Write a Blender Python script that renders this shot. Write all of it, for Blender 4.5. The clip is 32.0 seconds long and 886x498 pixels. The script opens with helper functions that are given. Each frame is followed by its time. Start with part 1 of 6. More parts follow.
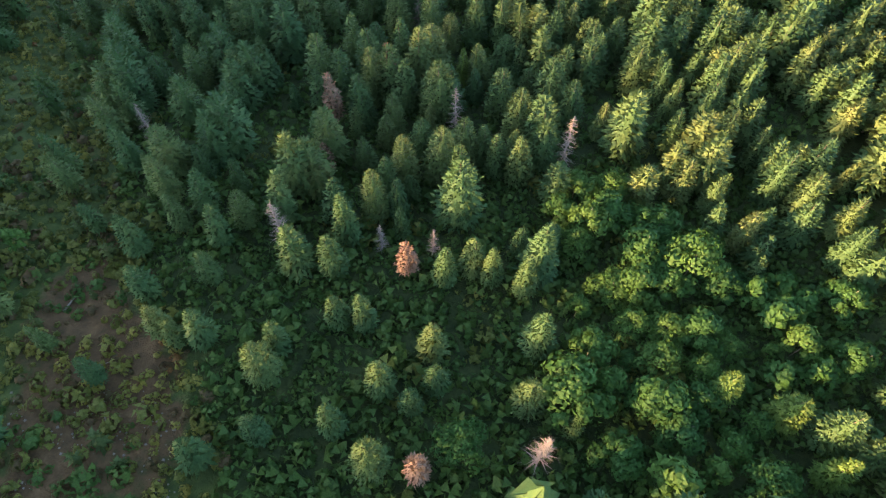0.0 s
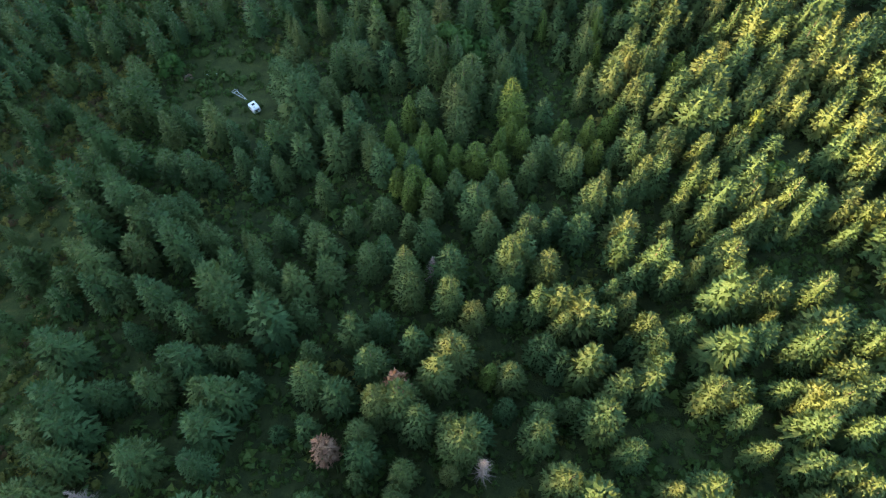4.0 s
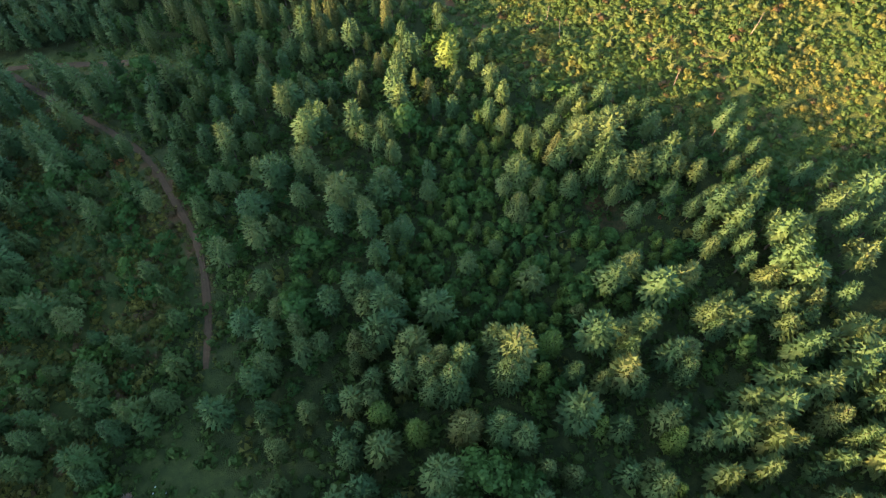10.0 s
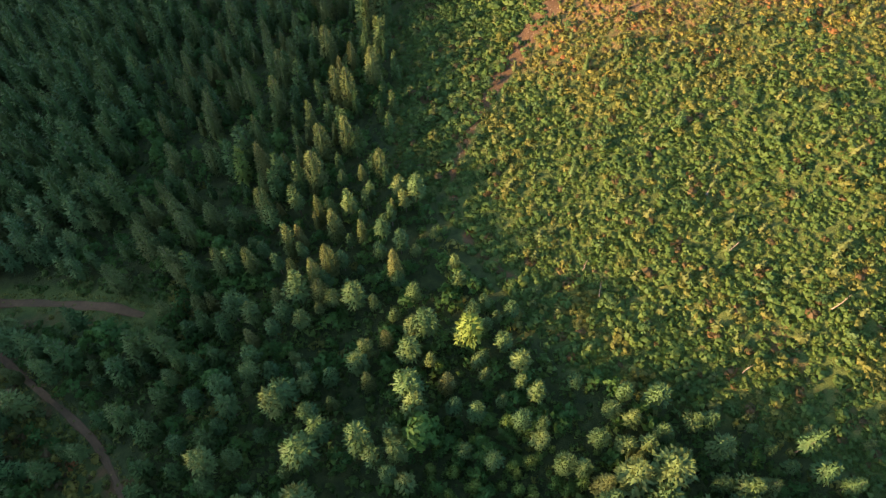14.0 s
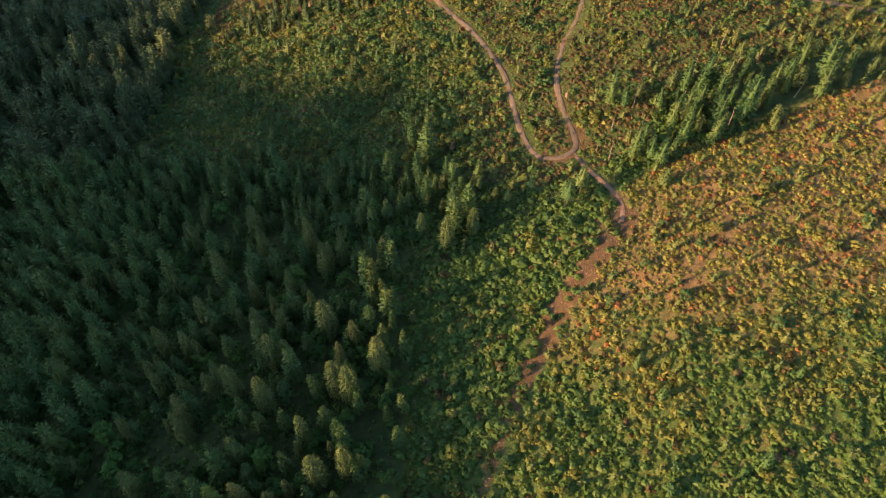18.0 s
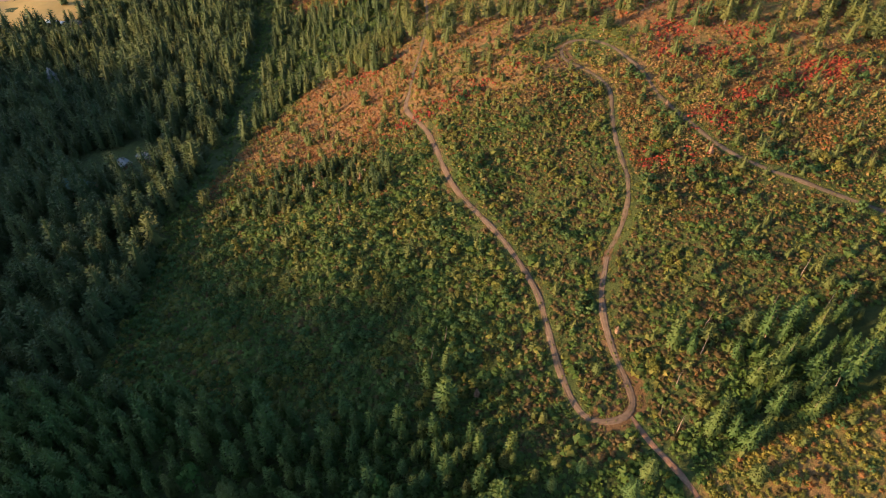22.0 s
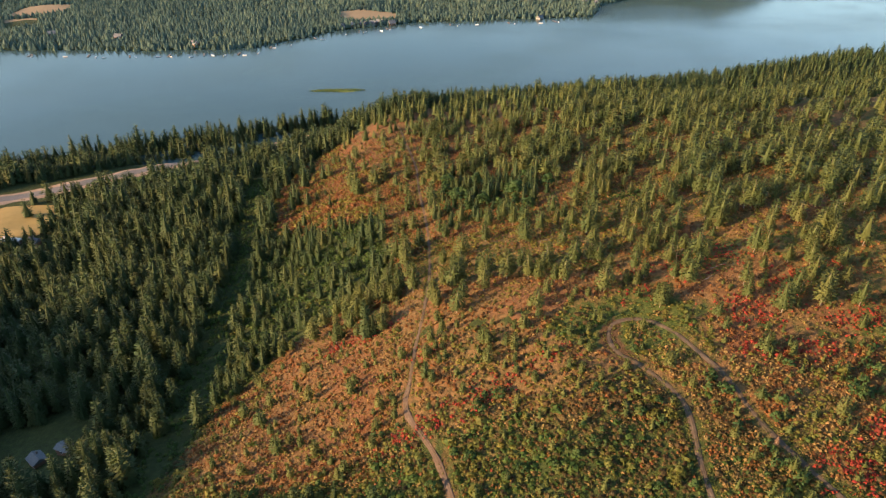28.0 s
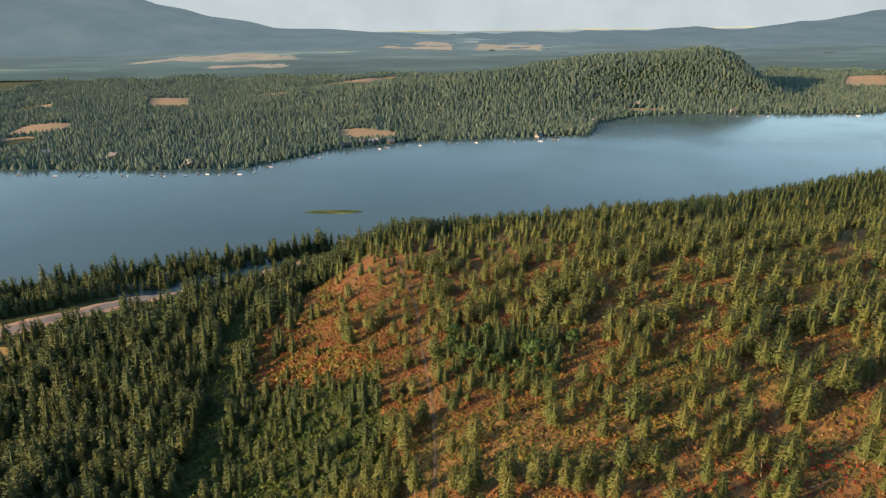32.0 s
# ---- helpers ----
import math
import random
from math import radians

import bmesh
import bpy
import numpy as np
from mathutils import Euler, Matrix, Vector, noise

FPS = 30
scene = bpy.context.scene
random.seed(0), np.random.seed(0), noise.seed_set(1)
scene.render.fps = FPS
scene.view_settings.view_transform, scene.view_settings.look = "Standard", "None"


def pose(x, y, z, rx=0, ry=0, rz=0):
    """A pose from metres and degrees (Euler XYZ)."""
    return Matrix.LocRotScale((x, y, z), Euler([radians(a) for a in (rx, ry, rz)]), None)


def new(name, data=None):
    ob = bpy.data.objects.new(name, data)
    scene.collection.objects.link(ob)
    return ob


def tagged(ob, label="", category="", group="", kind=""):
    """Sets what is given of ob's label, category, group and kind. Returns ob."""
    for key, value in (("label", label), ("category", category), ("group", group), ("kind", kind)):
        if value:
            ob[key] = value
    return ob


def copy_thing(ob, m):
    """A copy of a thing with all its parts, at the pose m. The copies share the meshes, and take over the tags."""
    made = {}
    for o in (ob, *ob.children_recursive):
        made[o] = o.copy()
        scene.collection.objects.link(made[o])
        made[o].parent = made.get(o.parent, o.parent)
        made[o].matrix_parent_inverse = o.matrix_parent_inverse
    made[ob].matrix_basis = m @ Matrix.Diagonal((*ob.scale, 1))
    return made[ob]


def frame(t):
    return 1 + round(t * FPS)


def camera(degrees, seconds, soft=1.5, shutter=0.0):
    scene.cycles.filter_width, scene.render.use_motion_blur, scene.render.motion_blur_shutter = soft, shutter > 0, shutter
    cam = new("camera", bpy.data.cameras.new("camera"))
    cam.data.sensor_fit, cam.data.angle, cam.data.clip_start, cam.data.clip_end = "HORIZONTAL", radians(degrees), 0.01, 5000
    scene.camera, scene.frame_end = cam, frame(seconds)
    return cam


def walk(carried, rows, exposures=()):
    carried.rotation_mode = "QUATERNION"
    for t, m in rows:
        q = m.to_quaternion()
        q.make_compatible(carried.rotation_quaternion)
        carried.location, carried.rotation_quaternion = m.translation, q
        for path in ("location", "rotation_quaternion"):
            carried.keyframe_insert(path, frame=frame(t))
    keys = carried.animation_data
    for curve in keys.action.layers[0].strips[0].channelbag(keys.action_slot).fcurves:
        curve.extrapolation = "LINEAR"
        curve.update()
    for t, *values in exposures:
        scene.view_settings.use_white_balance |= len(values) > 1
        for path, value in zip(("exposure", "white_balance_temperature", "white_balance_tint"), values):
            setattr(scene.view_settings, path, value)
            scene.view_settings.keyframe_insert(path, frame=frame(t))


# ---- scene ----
cam = camera(68.8, 32.0, 1.25)
METRES, EYE, TILT, LEAN, TURN = 500.0, 160.0, -60.0, 0.0, 0.0
ROWS = [
    (0.0, 0.0, 0.0, 0.0, -0.0, 0.0, -0.0),
    (0.5, -0.0006, 0.0063, 0.0149, 0.12, -0.17, -0.16),
    (1.0, -0.0013, 0.0135, 0.0307, 0.29, -0.35, -0.39),
    (1.5, -0.0022, 0.0203, 0.0454, 0.37, -0.49, -0.45),
    (2.0, -0.0036, 0.0275, 0.061, 0.24, -0.62, -0.39),
    (2.5, -0.0045, 0.0344, 0.0752, 0.16, -0.75, -0.32),
    (3.0, -0.0053, 0.0419, 0.0904, 0.15, -0.84, -0.34),
    (3.5, -0.0061, 0.0487, 0.1046, 0.13, -0.97, -0.35),
    (5.5, -0.009, 0.0771, 0.1658, 0.2, -1.87, 0.03),
    (6.0, -0.0101, 0.0847, 0.181, 0.06, -1.97, 0.17),
    (6.5, -0.011, 0.0918, 0.1951, -0.02, -2.05, 0.26),
    (7.0, -0.0121, 0.0993, 0.2102, -0.1, -2.11, 0.35),
    (7.5, -0.0129, 0.1063, 0.2244, -0.15, -2.25, 0.45),
    (8.0, -0.0135, 0.1137, 0.24, -0.13, -2.41, 0.54),
    (8.5, -0.0143, 0.1206, 0.254, -0.15, -2.49, 0.63),
    (9.0, -0.0155, 0.1282, 0.2693, -0.22, -2.61, 0.69),
    (9.5, -0.0161, 0.1354, 0.2833, -0.18, -2.7, 0.78),
    (10.0, -0.017, 0.1427, 0.2986, -0.18, -2.9, 0.82),
    (10.5, -0.0179, 0.1492, 0.3118, -0.16, -3.04, 0.85),
    (11.0, -0.0191, 0.1562, 0.3258, -0.21, -3.22, 0.97),
    (11.5, -0.0196, 0.1634, 0.3393, -0.2, -3.28, 1.06),
    (12.0, -0.0203, 0.1712, 0.355, -0.17, -3.51, 1.04),
    (12.5, -0.0214, 0.1785, 0.3696, -0.21, -2.65, 1.07),
    (13.0, -0.0223, 0.1864, 0.3848, -0.2, -1.56, 1.05),
    (13.5, -0.0229, 0.1934, 0.3988, -0.17, -0.6, 1.06),
    (14.0, -0.0242, 0.2009, 0.4141, -0.27, 0.41, 1.07),
    (14.5, -0.0251, 0.2081, 0.4275, -0.29, 1.43, 1.08),
    (16.5, -0.0278, 0.2373, 0.4837, -0.19, 5.51, 1.19),
    (17.0, -0.0287, 0.2449, 0.4987, -0.11, 6.59, 1.13),
    (17.5, -0.0295, 0.2517, 0.5125, -0.09, 7.58, 1.18),
    (18.0, -0.0305, 0.2592, 0.527, -0.12, 8.67, 1.23),
    (18.5, -0.031, 0.2662, 0.5403, 0.04, 9.67, 1.12),
    (19.0, -0.0317, 0.2738, 0.5546, 0.12, 10.72, 1.1),
    (19.5, -0.0327, 0.281, 0.5674, 0.11, 11.74, 1.07),
    (20.0, -0.0336, 0.2885, 0.5814, 0.22, 12.8, 0.92),
    (20.5, -0.0343, 0.2953, 0.594, 0.27, 13.78, 0.79),
    (21.0, -0.0351, 0.3028, 0.6076, 0.33, 14.8, 0.64),
    (21.5, -0.0358, 0.3095, 0.6205, 0.38, 15.7, 0.55),
    (22.0, -0.0368, 0.3168, 0.6343, 0.41, 16.68, 0.49),
    (22.5, -0.0378, 0.3235, 0.6471, 0.44, 17.63, 0.41),
    (23.0, -0.0386, 0.3307, 0.6612, 0.47, 18.67, 0.46),
    (23.5, -0.0395, 0.3376, 0.6741, 0.44, 19.68, 0.53),
    (24.0, -0.0403, 0.3449, 0.6879, 0.46, 20.81, 0.55),
    (24.5, -0.0412, 0.3517, 0.7005, 0.35, 21.89, 0.71),
    (25.0, -0.0421, 0.359, 0.7142, 0.21, 23.0, 0.97),
    (25.5, -0.0427, 0.3656, 0.727, 0.2, 24.09, 1.02),
    (27.5, -0.0457, 0.3931, 0.7791, 0.2, 28.64, 1.11),
    (28.0, -0.0467, 0.4004, 0.7921, 0.19, 29.85, 1.16),
    (28.5, -0.0476, 0.4073, 0.8041, 0.14, 30.95, 1.21),
    (29.0, -0.0485, 0.4146, 0.8168, 0.11, 32.15, 1.21),
    (29.5, -0.0492, 0.4212, 0.8284, 0.08, 33.24, 1.25),
    (30.0, -0.0501, 0.4284, 0.8413, 0.03, 34.41, 1.31),
    (30.5, -0.0509, 0.4349, 0.8529, 0.03, 35.52, 1.33),
    (31.0, -0.0516, 0.442, 0.8655, 0.02, 36.73, 1.35),
    (31.5, -0.0525, 0.4485, 0.8768, 0.01, 37.86, 1.37),
    (32.0, -0.0533, 0.455, 0.8884, 0.04, 39.08, 1.43),
]
walk(cam, [(t, pose(0, 0, EYE, TILT, LEAN, TURN) @ pose(METRES * x, METRES * y, METRES * z, 90 + pitch, roll, yaw)) for t, x, y, z, yaw, pitch, roll in ROWS], [(0.0, 3.05), (6.0, 3.1), (11.0, 2.9), (14.0, 2.55), (17.0, 2.25), (20.0, 2.0), (23.0, 1.8), (26.0, 1.68), (30.0, 1.74), (32.0, 1.52)])

# ---- world, sun ----
SUN_ELEV, SUN_FROM = radians(14.0), Vector((-0.94, -0.34, 0.0))
world = bpy.data.worlds.new("world")
scene.world = world
world.use_nodes = True
wt = world.node_tree
sky = wt.nodes.new("ShaderNodeTexSky")
sky.sky_type = 'NISHITA'
sky.sun_disc = False
sky.sun_elevation = SUN_ELEV
sky.sun_rotation = math.atan2(SUN_FROM.x, SUN_FROM.y)
sky.air_density, sky.dust_density, sky.ozone_density = 1.0, 0.8, 1.6
wt.nodes["Background"].inputs["Strength"].default_value = 0.128
wt.links.new(sky.outputs["Color"], wt.nodes["Background"].inputs["Color"])
sun = new("sun", bpy.data.lights.new("sun", "SUN"))
sun.data.energy, sun.data.angle, sun.data.color = 5.0, radians(1.2), (1.0, 0.61, 0.31)
sun_way = Vector((SUN_FROM.x * math.cos(SUN_ELEV), SUN_FROM.y * math.cos(SUN_ELEV), math.sin(SUN_ELEV)))
sun.rotation_euler = sun_way.to_track_quat("Z", "Y").to_euler()
sun.location = (0, 0, 400)

# ---- materials ----


def node_mat(name):
    m = bpy.data.materials.new(name)
    m.use_nodes = True
    t = m.node_tree
    b = t.nodes["Principled BSDF"]
    b.inputs["Specular IOR Level"].default_value = 0.2
    return m, t, b


def nd(t, kind, **sets):
    n = t.nodes.new("ShaderNode" + kind)
    for key, value in sets.items():
        n.inputs[key.replace("_", " ")].default_value = value
    return n


def ramp(t, fac, stops, mode='LINEAR'):
    r = t.nodes.new("ShaderNodeValToRGB")
    r.color_ramp.interpolation = mode
    el = r.color_ramp.elements
    while len(el) < len(stops):
        el.new(0.5)
    for e, (p, c) in zip(el, stops):
        e.position, e.color = p, (*c, 1)
    t.links.new(fac, r.inputs["Fac"])
    return r.outputs["Color"]


def mixc(t, fac, a, b, mode='MIX'):
    n = t.nodes.new("ShaderNodeMix")
    n.data_type, n.blend_type = 'RGBA', mode
    for sock, v in ((n.inputs[0], fac), (n.inputs[6], a), (n.inputs[7], b)):
        if isinstance(v, bpy.types.NodeSocket):
            t.links.new(v, sock)
        else:
            sock.default_value = v if isinstance(v, float) else (*v, 1)
    return n.outputs[2]


def fmath(t, op, a, b=0.0):
    n = t.nodes.new("ShaderNodeMath")
    n.operation = op
    for sock, v in zip(n.inputs, (a, b)):
        if isinstance(v, bpy.types.NodeSocket):
            t.links.new(v, sock)
        else:
            sock.default_value = v
    return n.outputs[0]


def wnoise(t, scale, detail=3.0, rough=0.55):
    g = t.nodes.new("ShaderNodeNewGeometry")
    n = nd(t, "TexNoise", Scale=scale, Detail=detail, Roughness=rough)
    t.links.new(g.outputs["Position"], n.inputs["Vector"])
    return n.outputs["Fac"]


def foliage(name, stops, islands=True, patch=0.05, glow=0.28, spread=0.16, rough=0.65, fine_scale=5.0, fine_depth=0.42):
    """Leaf or needle cover: colour from plant to plant and from spray to spray, light let through."""
    m, t, b = node_mat(name)
    g = t.nodes.new("ShaderNodeNewGeometry")
    o = t.nodes.new("ShaderNodeObjectInfo")
    big = wnoise(t, patch, 2.0)
    fac = fmath(t, 'ADD', fmath(t, 'MULTIPLY', big, 1.5), -0.25)
    each = o.outputs["Random"]
    if islands:
        tone = nd(t, "Attribute")
        tone.attribute_name = "tone"
        each = tone.outputs["Fac"]
    fac = fmath(t, 'ADD', fmath(t, 'MULTIPLY', fac, 0.5), fmath(t, 'MULTIPLY', each, 0.5))
    fac = fmath(t, 'ADD', fac, fmath(t, 'MULTIPLY', fmath(t, 'SUBTRACT', g.outputs["Random Per Island"], 0.5), spread))
    col = ramp(t, fac, stops)
    fine = wnoise(t, fine_scale, 3.0, 0.65)
    col = mixc(t, fine_depth, col, ramp(t, fine, [(0.32, (0.30, 0.30, 0.28)), (0.5, (0.95, 0.95, 0.95)), (0.68, (1.65, 1.6, 1.5))]), 'MULTIPLY')
    t.links.new(col, b.inputs["Base Color"])
    b.inputs["Roughness"].default_value = rough
    tr = nd(t, "BsdfTranslucent")
    t.links.new(col, tr.inputs["Color"])
    mx = nd(t, "MixShader", Fac=glow)
    t.links.new(b.outputs[0], mx.inputs[1])
    t.links.new(tr.outputs[0], mx.inputs[2])
    t.links.new(mx.outputs[0], t.nodes["Material Output"].inputs["Surface"])
    return m


FIR = [(0.0, (0.036, 0.086, 0.034)), (0.4, (0.058, 0.110, 0.036)), (0.7, (0.090, 0.132, 0.040)), (1.0, (0.138, 0.152, 0.046))]
fir_needles = foliage("fir_needles", FIR, False, 0.02)
fir_needles_far = foliage("fir_needles_far", FIR, True, 0.2)
LIME_STOPS = [(0.0, (0.072, 0.134, 0.026)), (0.5, (0.100, 0.158, 0.030)), (1.0, (0.132, 0.172, 0.034))]
lime_needles = foliage("lime_needles", LIME_STOPS, False, 0.02)
lime_needles_far = foliage("lime_needles_far", LIME_STOPS, True, 0.2)
PINE = [(0.0, (0.047, 0.078, 0.024)), (0.5, (0.076, 0.100, 0.029)), (1.0, (0.120, 0.126, 0.037))]
OLIVE = [(0.0, (0.025, 0.052, 0.020)), (0.4, (0.038, 0.066, 0.023)), (0.8, (0.060, 0.080, 0.026)), (1.0, (0.082, 0.084, 0.029))]
MIXED = [(0.0, (0.029, 0.071, 0.022)), (0.4, (0.045, 0.090, 0.024)), (0.8, (0.070, 0.104, 0.027)), (1.0, (0.098, 0.113, 0.031))]
mixed_needles_far = foliage("mixed_needles_far", MIXED, True, 0.16)
olive_needles_far = foliage("olive_needles_far", OLIVE, True, 0.16)
pine_needles = foliage("pine_needles", PINE, False, 0.02)
pine_needles_far = foliage("pine_needles_far", PINE, True, 0.2)
LEAF = [(0.0, (0.026, 0.072, 0.017)), (0.5, (0.046, 0.104, 0.020)), (1.0, (0.080, 0.130, 0.024))]
broad_leaves = foliage("broad_leaves", LEAF, False, 0.03, 0.35)
broad_leaves_far = foliage("broad_leaves_far", LEAF, True, 0.08, 0.35)
thicket_leaves = foliage("thicket_leaves", [(0.0, (0.028, 0.062, 0.020)), (0.5, (0.042, 0.085, 0.024)), (1.0, (0.065, 0.105, 0.03))], True, 0.12, 0.3)
dead_needles = foliage("dead_needles", [(0.0, (0.16, 0.095, 0.06)), (0.5, (0.22, 0.13, 0.085)), (1.0, (0.28, 0.20, 0.14))], False, 0.05, 0.1)
shrub_green = foliage("shrub_green", [(0.0, (0.034, 0.072, 0.015)), (0.5, (0.054, 0.096, 0.019)), (1.0, (0.082, 0.116, 0.024))], True, 0.35, 0.35, 0.14, 0.65, 4.5, 0.4)
shrub_olive = foliage("shrub_olive", [(0.0, (0.076, 0.096, 0.019)), (0.5, (0.106, 0.114, 0.023)), (1.0, (0.134, 0.124, 0.027))], True, 0.35, 0.35, 0.14, 0.65, 4.5, 0.4)
shrub_yellow = foliage("shrub_yellow", [(0.0, (0.118, 0.126, 0.024)), (0.5, (0.158, 0.146, 0.029)), (1.0, (0.200, 0.162, 0.034))], True, 0.35, 0.35, 0.14, 0.65, 4.5, 0.4)
shrub_rust = foliage("shrub_rust", [(0.0, (0.140, 0.086, 0.025)), (0.5, (0.182, 0.084, 0.027)), (1.0, (0.215, 0.076, 0.028))], True, 0.35, 0.35, 0.14, 0.65, 4.5, 0.4)
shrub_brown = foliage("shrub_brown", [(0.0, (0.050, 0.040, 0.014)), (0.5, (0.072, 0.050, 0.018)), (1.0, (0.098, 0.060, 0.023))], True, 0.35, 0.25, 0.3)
shrub_straw = foliage("shrub_straw", [(0.0, (0.1502, 0.1316, 0.0429)), (0.5, (0.2074, 0.143, 0.0515)), (1.0, (0.2646, 0.1573, 0.0644))], True, 0.2, 0.3, 0.4, 0.8, 4.5, 0.7)
shrub_red = foliage("shrub_red", [(0.0, (0.19, 0.060, 0.026)), (0.5, (0.24, 0.042, 0.024)), (1.0, (0.28, 0.030, 0.024))], True, 0.4, 0.3, 0.4)
# olive needles paler than FIR, in part standing in for sunlit crowns
pale_needles = foliage("pale_needles", [(0.0, (0.062, 0.098, 0.030)), (0.5, (0.090, 0.118, 0.034)), (1.0, (0.130, 0.132, 0.042))], False, 0.03)
grass_blades = foliage("grass_blades", [(0.0, (0.05, 0.10, 0.025)), (0.5, (0.10, 0.13, 0.035)), (1.0, (0.20, 0.17, 0.06))], True, 0.06, 0.3, 0.7)
# paler and bluer than the nearer firs: haze put into the base colour
hazed_needles = foliage("hazed_needles", [(0.0, (0.064, 0.112, 0.094)), (0.5, (0.102, 0.156, 0.118)), (1.0, (0.158, 0.200, 0.124))], True, 0.012, 0.35, 0.45)


def bark_mat(name, dark, light):
    m, t, b = node_mat(name)
    n = wnoise(t, 6.0, 4.0)
    t.links.new(ramp(t, n, [(0.3, dark), (0.7, light)]), b.inputs["Base Color"])
    b.inputs["Roughness"].default_value = 0.9
    bp = nd(t, "Bump", Strength=0.6, Distance=0.05)
    t.links.new(n, bp.inputs["Height"])
    t.links.new(bp.outputs[0], b.inputs["Normal"])
    return m


bark = bark_mat("bark", (0.06, 0.045, 0.035), (0.16, 0.12, 0.09))
pale_bark = bark_mat("pale_bark", (0.12, 0.095, 0.075), (0.26, 0.22, 0.18))
dead_wood = bark_mat("dead_wood", (0.13, 0.10, 0.08), (0.25, 0.20, 0.165))


def ground_mat():
    m, t, b = node_mat("hillside_ground")
    soil = nd(t, "Attribute")
    soil.attribute_name = "soil"
    dry = nd(t, "Attribute")
    dry.attribute_name = "dry"
    lush = nd(t, "Attribute")
    lush.attribute_name = "lush"
    n1, n2, n3 = wnoise(t, 0.05, 4.0), wnoise(t, 0.45, 5.0, 0.65), wnoise(t, 3.0, 4.0, 0.7)
    green = ramp(t, n2, [(0.3, (0.022, 0.033, 0.010)), (0.55, (0.042, 0.056, 0.015)), (0.75, (0.075, 0.084, 0.024))])
    grass = ramp(t, n2, [(0.3, (0.040, 0.064, 0.014)), (0.55, (0.075, 0.098, 0.021)), (0.75, (0.122, 0.126, 0.031))])
    green = mixc(t, lush.outputs["Fac"], green, grass)
    straw = ramp(t, n2, [(0.3, (0.082, 0.054, 0.022)), (0.5, (0.160, 0.096, 0.037)), (0.75, (0.235, 0.143, 0.056))])
    rust = ramp(t, n2, [(0.3, (0.095, 0.043, 0.020)), (0.6, (0.185, 0.080, 0.036)), (0.8, (0.25, 0.135, 0.058))])
    dirt = ramp(t, n2, [(0.25, (0.050, 0.030, 0.014)), (0.55, (0.105, 0.060, 0.026)), (0.8, (0.165, 0.10, 0.048))])
    dryc = mixc(t, fmath(t, 'MULTIPLY', ramp(t, n1, [(0.44, (0, 0, 0)), (0.62, (1, 1, 1))]), ramp(t, dry.outputs["Fac"], [(0.6, (0, 0, 0)), (0.8, (1, 1, 1))])), straw, rust)
    wob = fmath(t, 'ADD', fmath(t, 'MULTIPLY', fmath(t, 'SUBTRACT', n2, 0.5), 0.9), fmath(t, 'MULTIPLY', fmath(t, 'SUBTRACT', n1, 0.5), 0.7))
    fd = ramp(t, fmath(t, 'ADD', dry.outputs["Fac"], wob), [(0.35, (0, 0, 0)), (0.65, (1, 1, 1))])
    fs = ramp(t, fmath(t, 'ADD', soil.outputs["Fac"], wob), [(0.4, (0, 0, 0)), (0.65, (1, 1, 1))])
    col = mixc(t, fs, mixc(t, fd, green, dryc), dirt)
    col = mixc(t, 0.6, col, ramp(t, n3, [(0.25, (0.4, 0.4, 0.4)), (0.7, (1, 1, 1))]), 'MULTIPLY')
    t.links.new(col, b.inputs["Base Color"])
    b.inputs["Roughness"].default_value = 0.95
    bp = nd(t, "Bump", Strength=0.8, Distance=0.4)
    t.links.new(n3, bp.inputs["Height"])
    t.links.new(bp.outputs[0], b.inputs["Normal"])
    return m


def earth_mat(name, stops, scale=1.2, bump=0.1, rough=0.95):
    m, t, b = node_mat(name)
    n, n2 = wnoise(t, scale, 5.0, 0.65), wnoise(t, scale * 0.12, 3.0)
    fac = fmath(t, 'ADD', fmath(t, 'MULTIPLY', n, 0.6), fmath(t, 'MULTIPLY', n2, 0.4))
    t.links.new(ramp(t, fac, stops), b.inputs["Base Color"])
    b.inputs["Roughness"].default_value = rough
    bp = nd(t, "Bump", Strength=0.5, Distance=bump)
    t.links.new(n, bp.inputs["Height"])
    t.links.new(bp.outputs[0], b.inputs["Normal"])
    return m


def plain(name, colour, rough=0.6, metal=0.0, var=0.25, scale=2.0):
    m, t, b = node_mat(name)
    n = wnoise(t, scale, 4.0)
    t.links.new(ramp(t, n, [(0.3, tuple(c * (1 - var) for c in colour)), (0.7, colour)]), b.inputs["Base Color"])
    b.inputs["Roughness"].default_value, b.inputs["Metallic"].default_value = rough, metal
    return m


def water_mat():
    m, t, b = node_mat("lake_water")
    n = wnoise(t, 0.004, 3.0)
    t.links.new(ramp(t, n, [(0.3, (0.030, 0.060, 0.062)), (0.7, (0.042, 0.074, 0.074))]), b.inputs["Base Color"])
    b.inputs["Specular IOR Level"].default_value = 0.22
    b.inputs["IOR"].default_value = 1.33
    rr = ramp(t, wnoise(t, 0.006, 3.0), [(0.4, (0.10, 0.10, 0.10)), (0.65, (0.22, 0.22, 0.22))])
    t.links.new(rr, b.inputs["Roughness"])
    bp = nd(t, "Bump", Strength=0.35, Distance=0.25)
    t.links.new(wnoise(t, 0.35, 4.0, 0.6), bp.inputs["Height"])
    t.links.new(bp.outputs[0], b.inputs["Normal"])
    return m


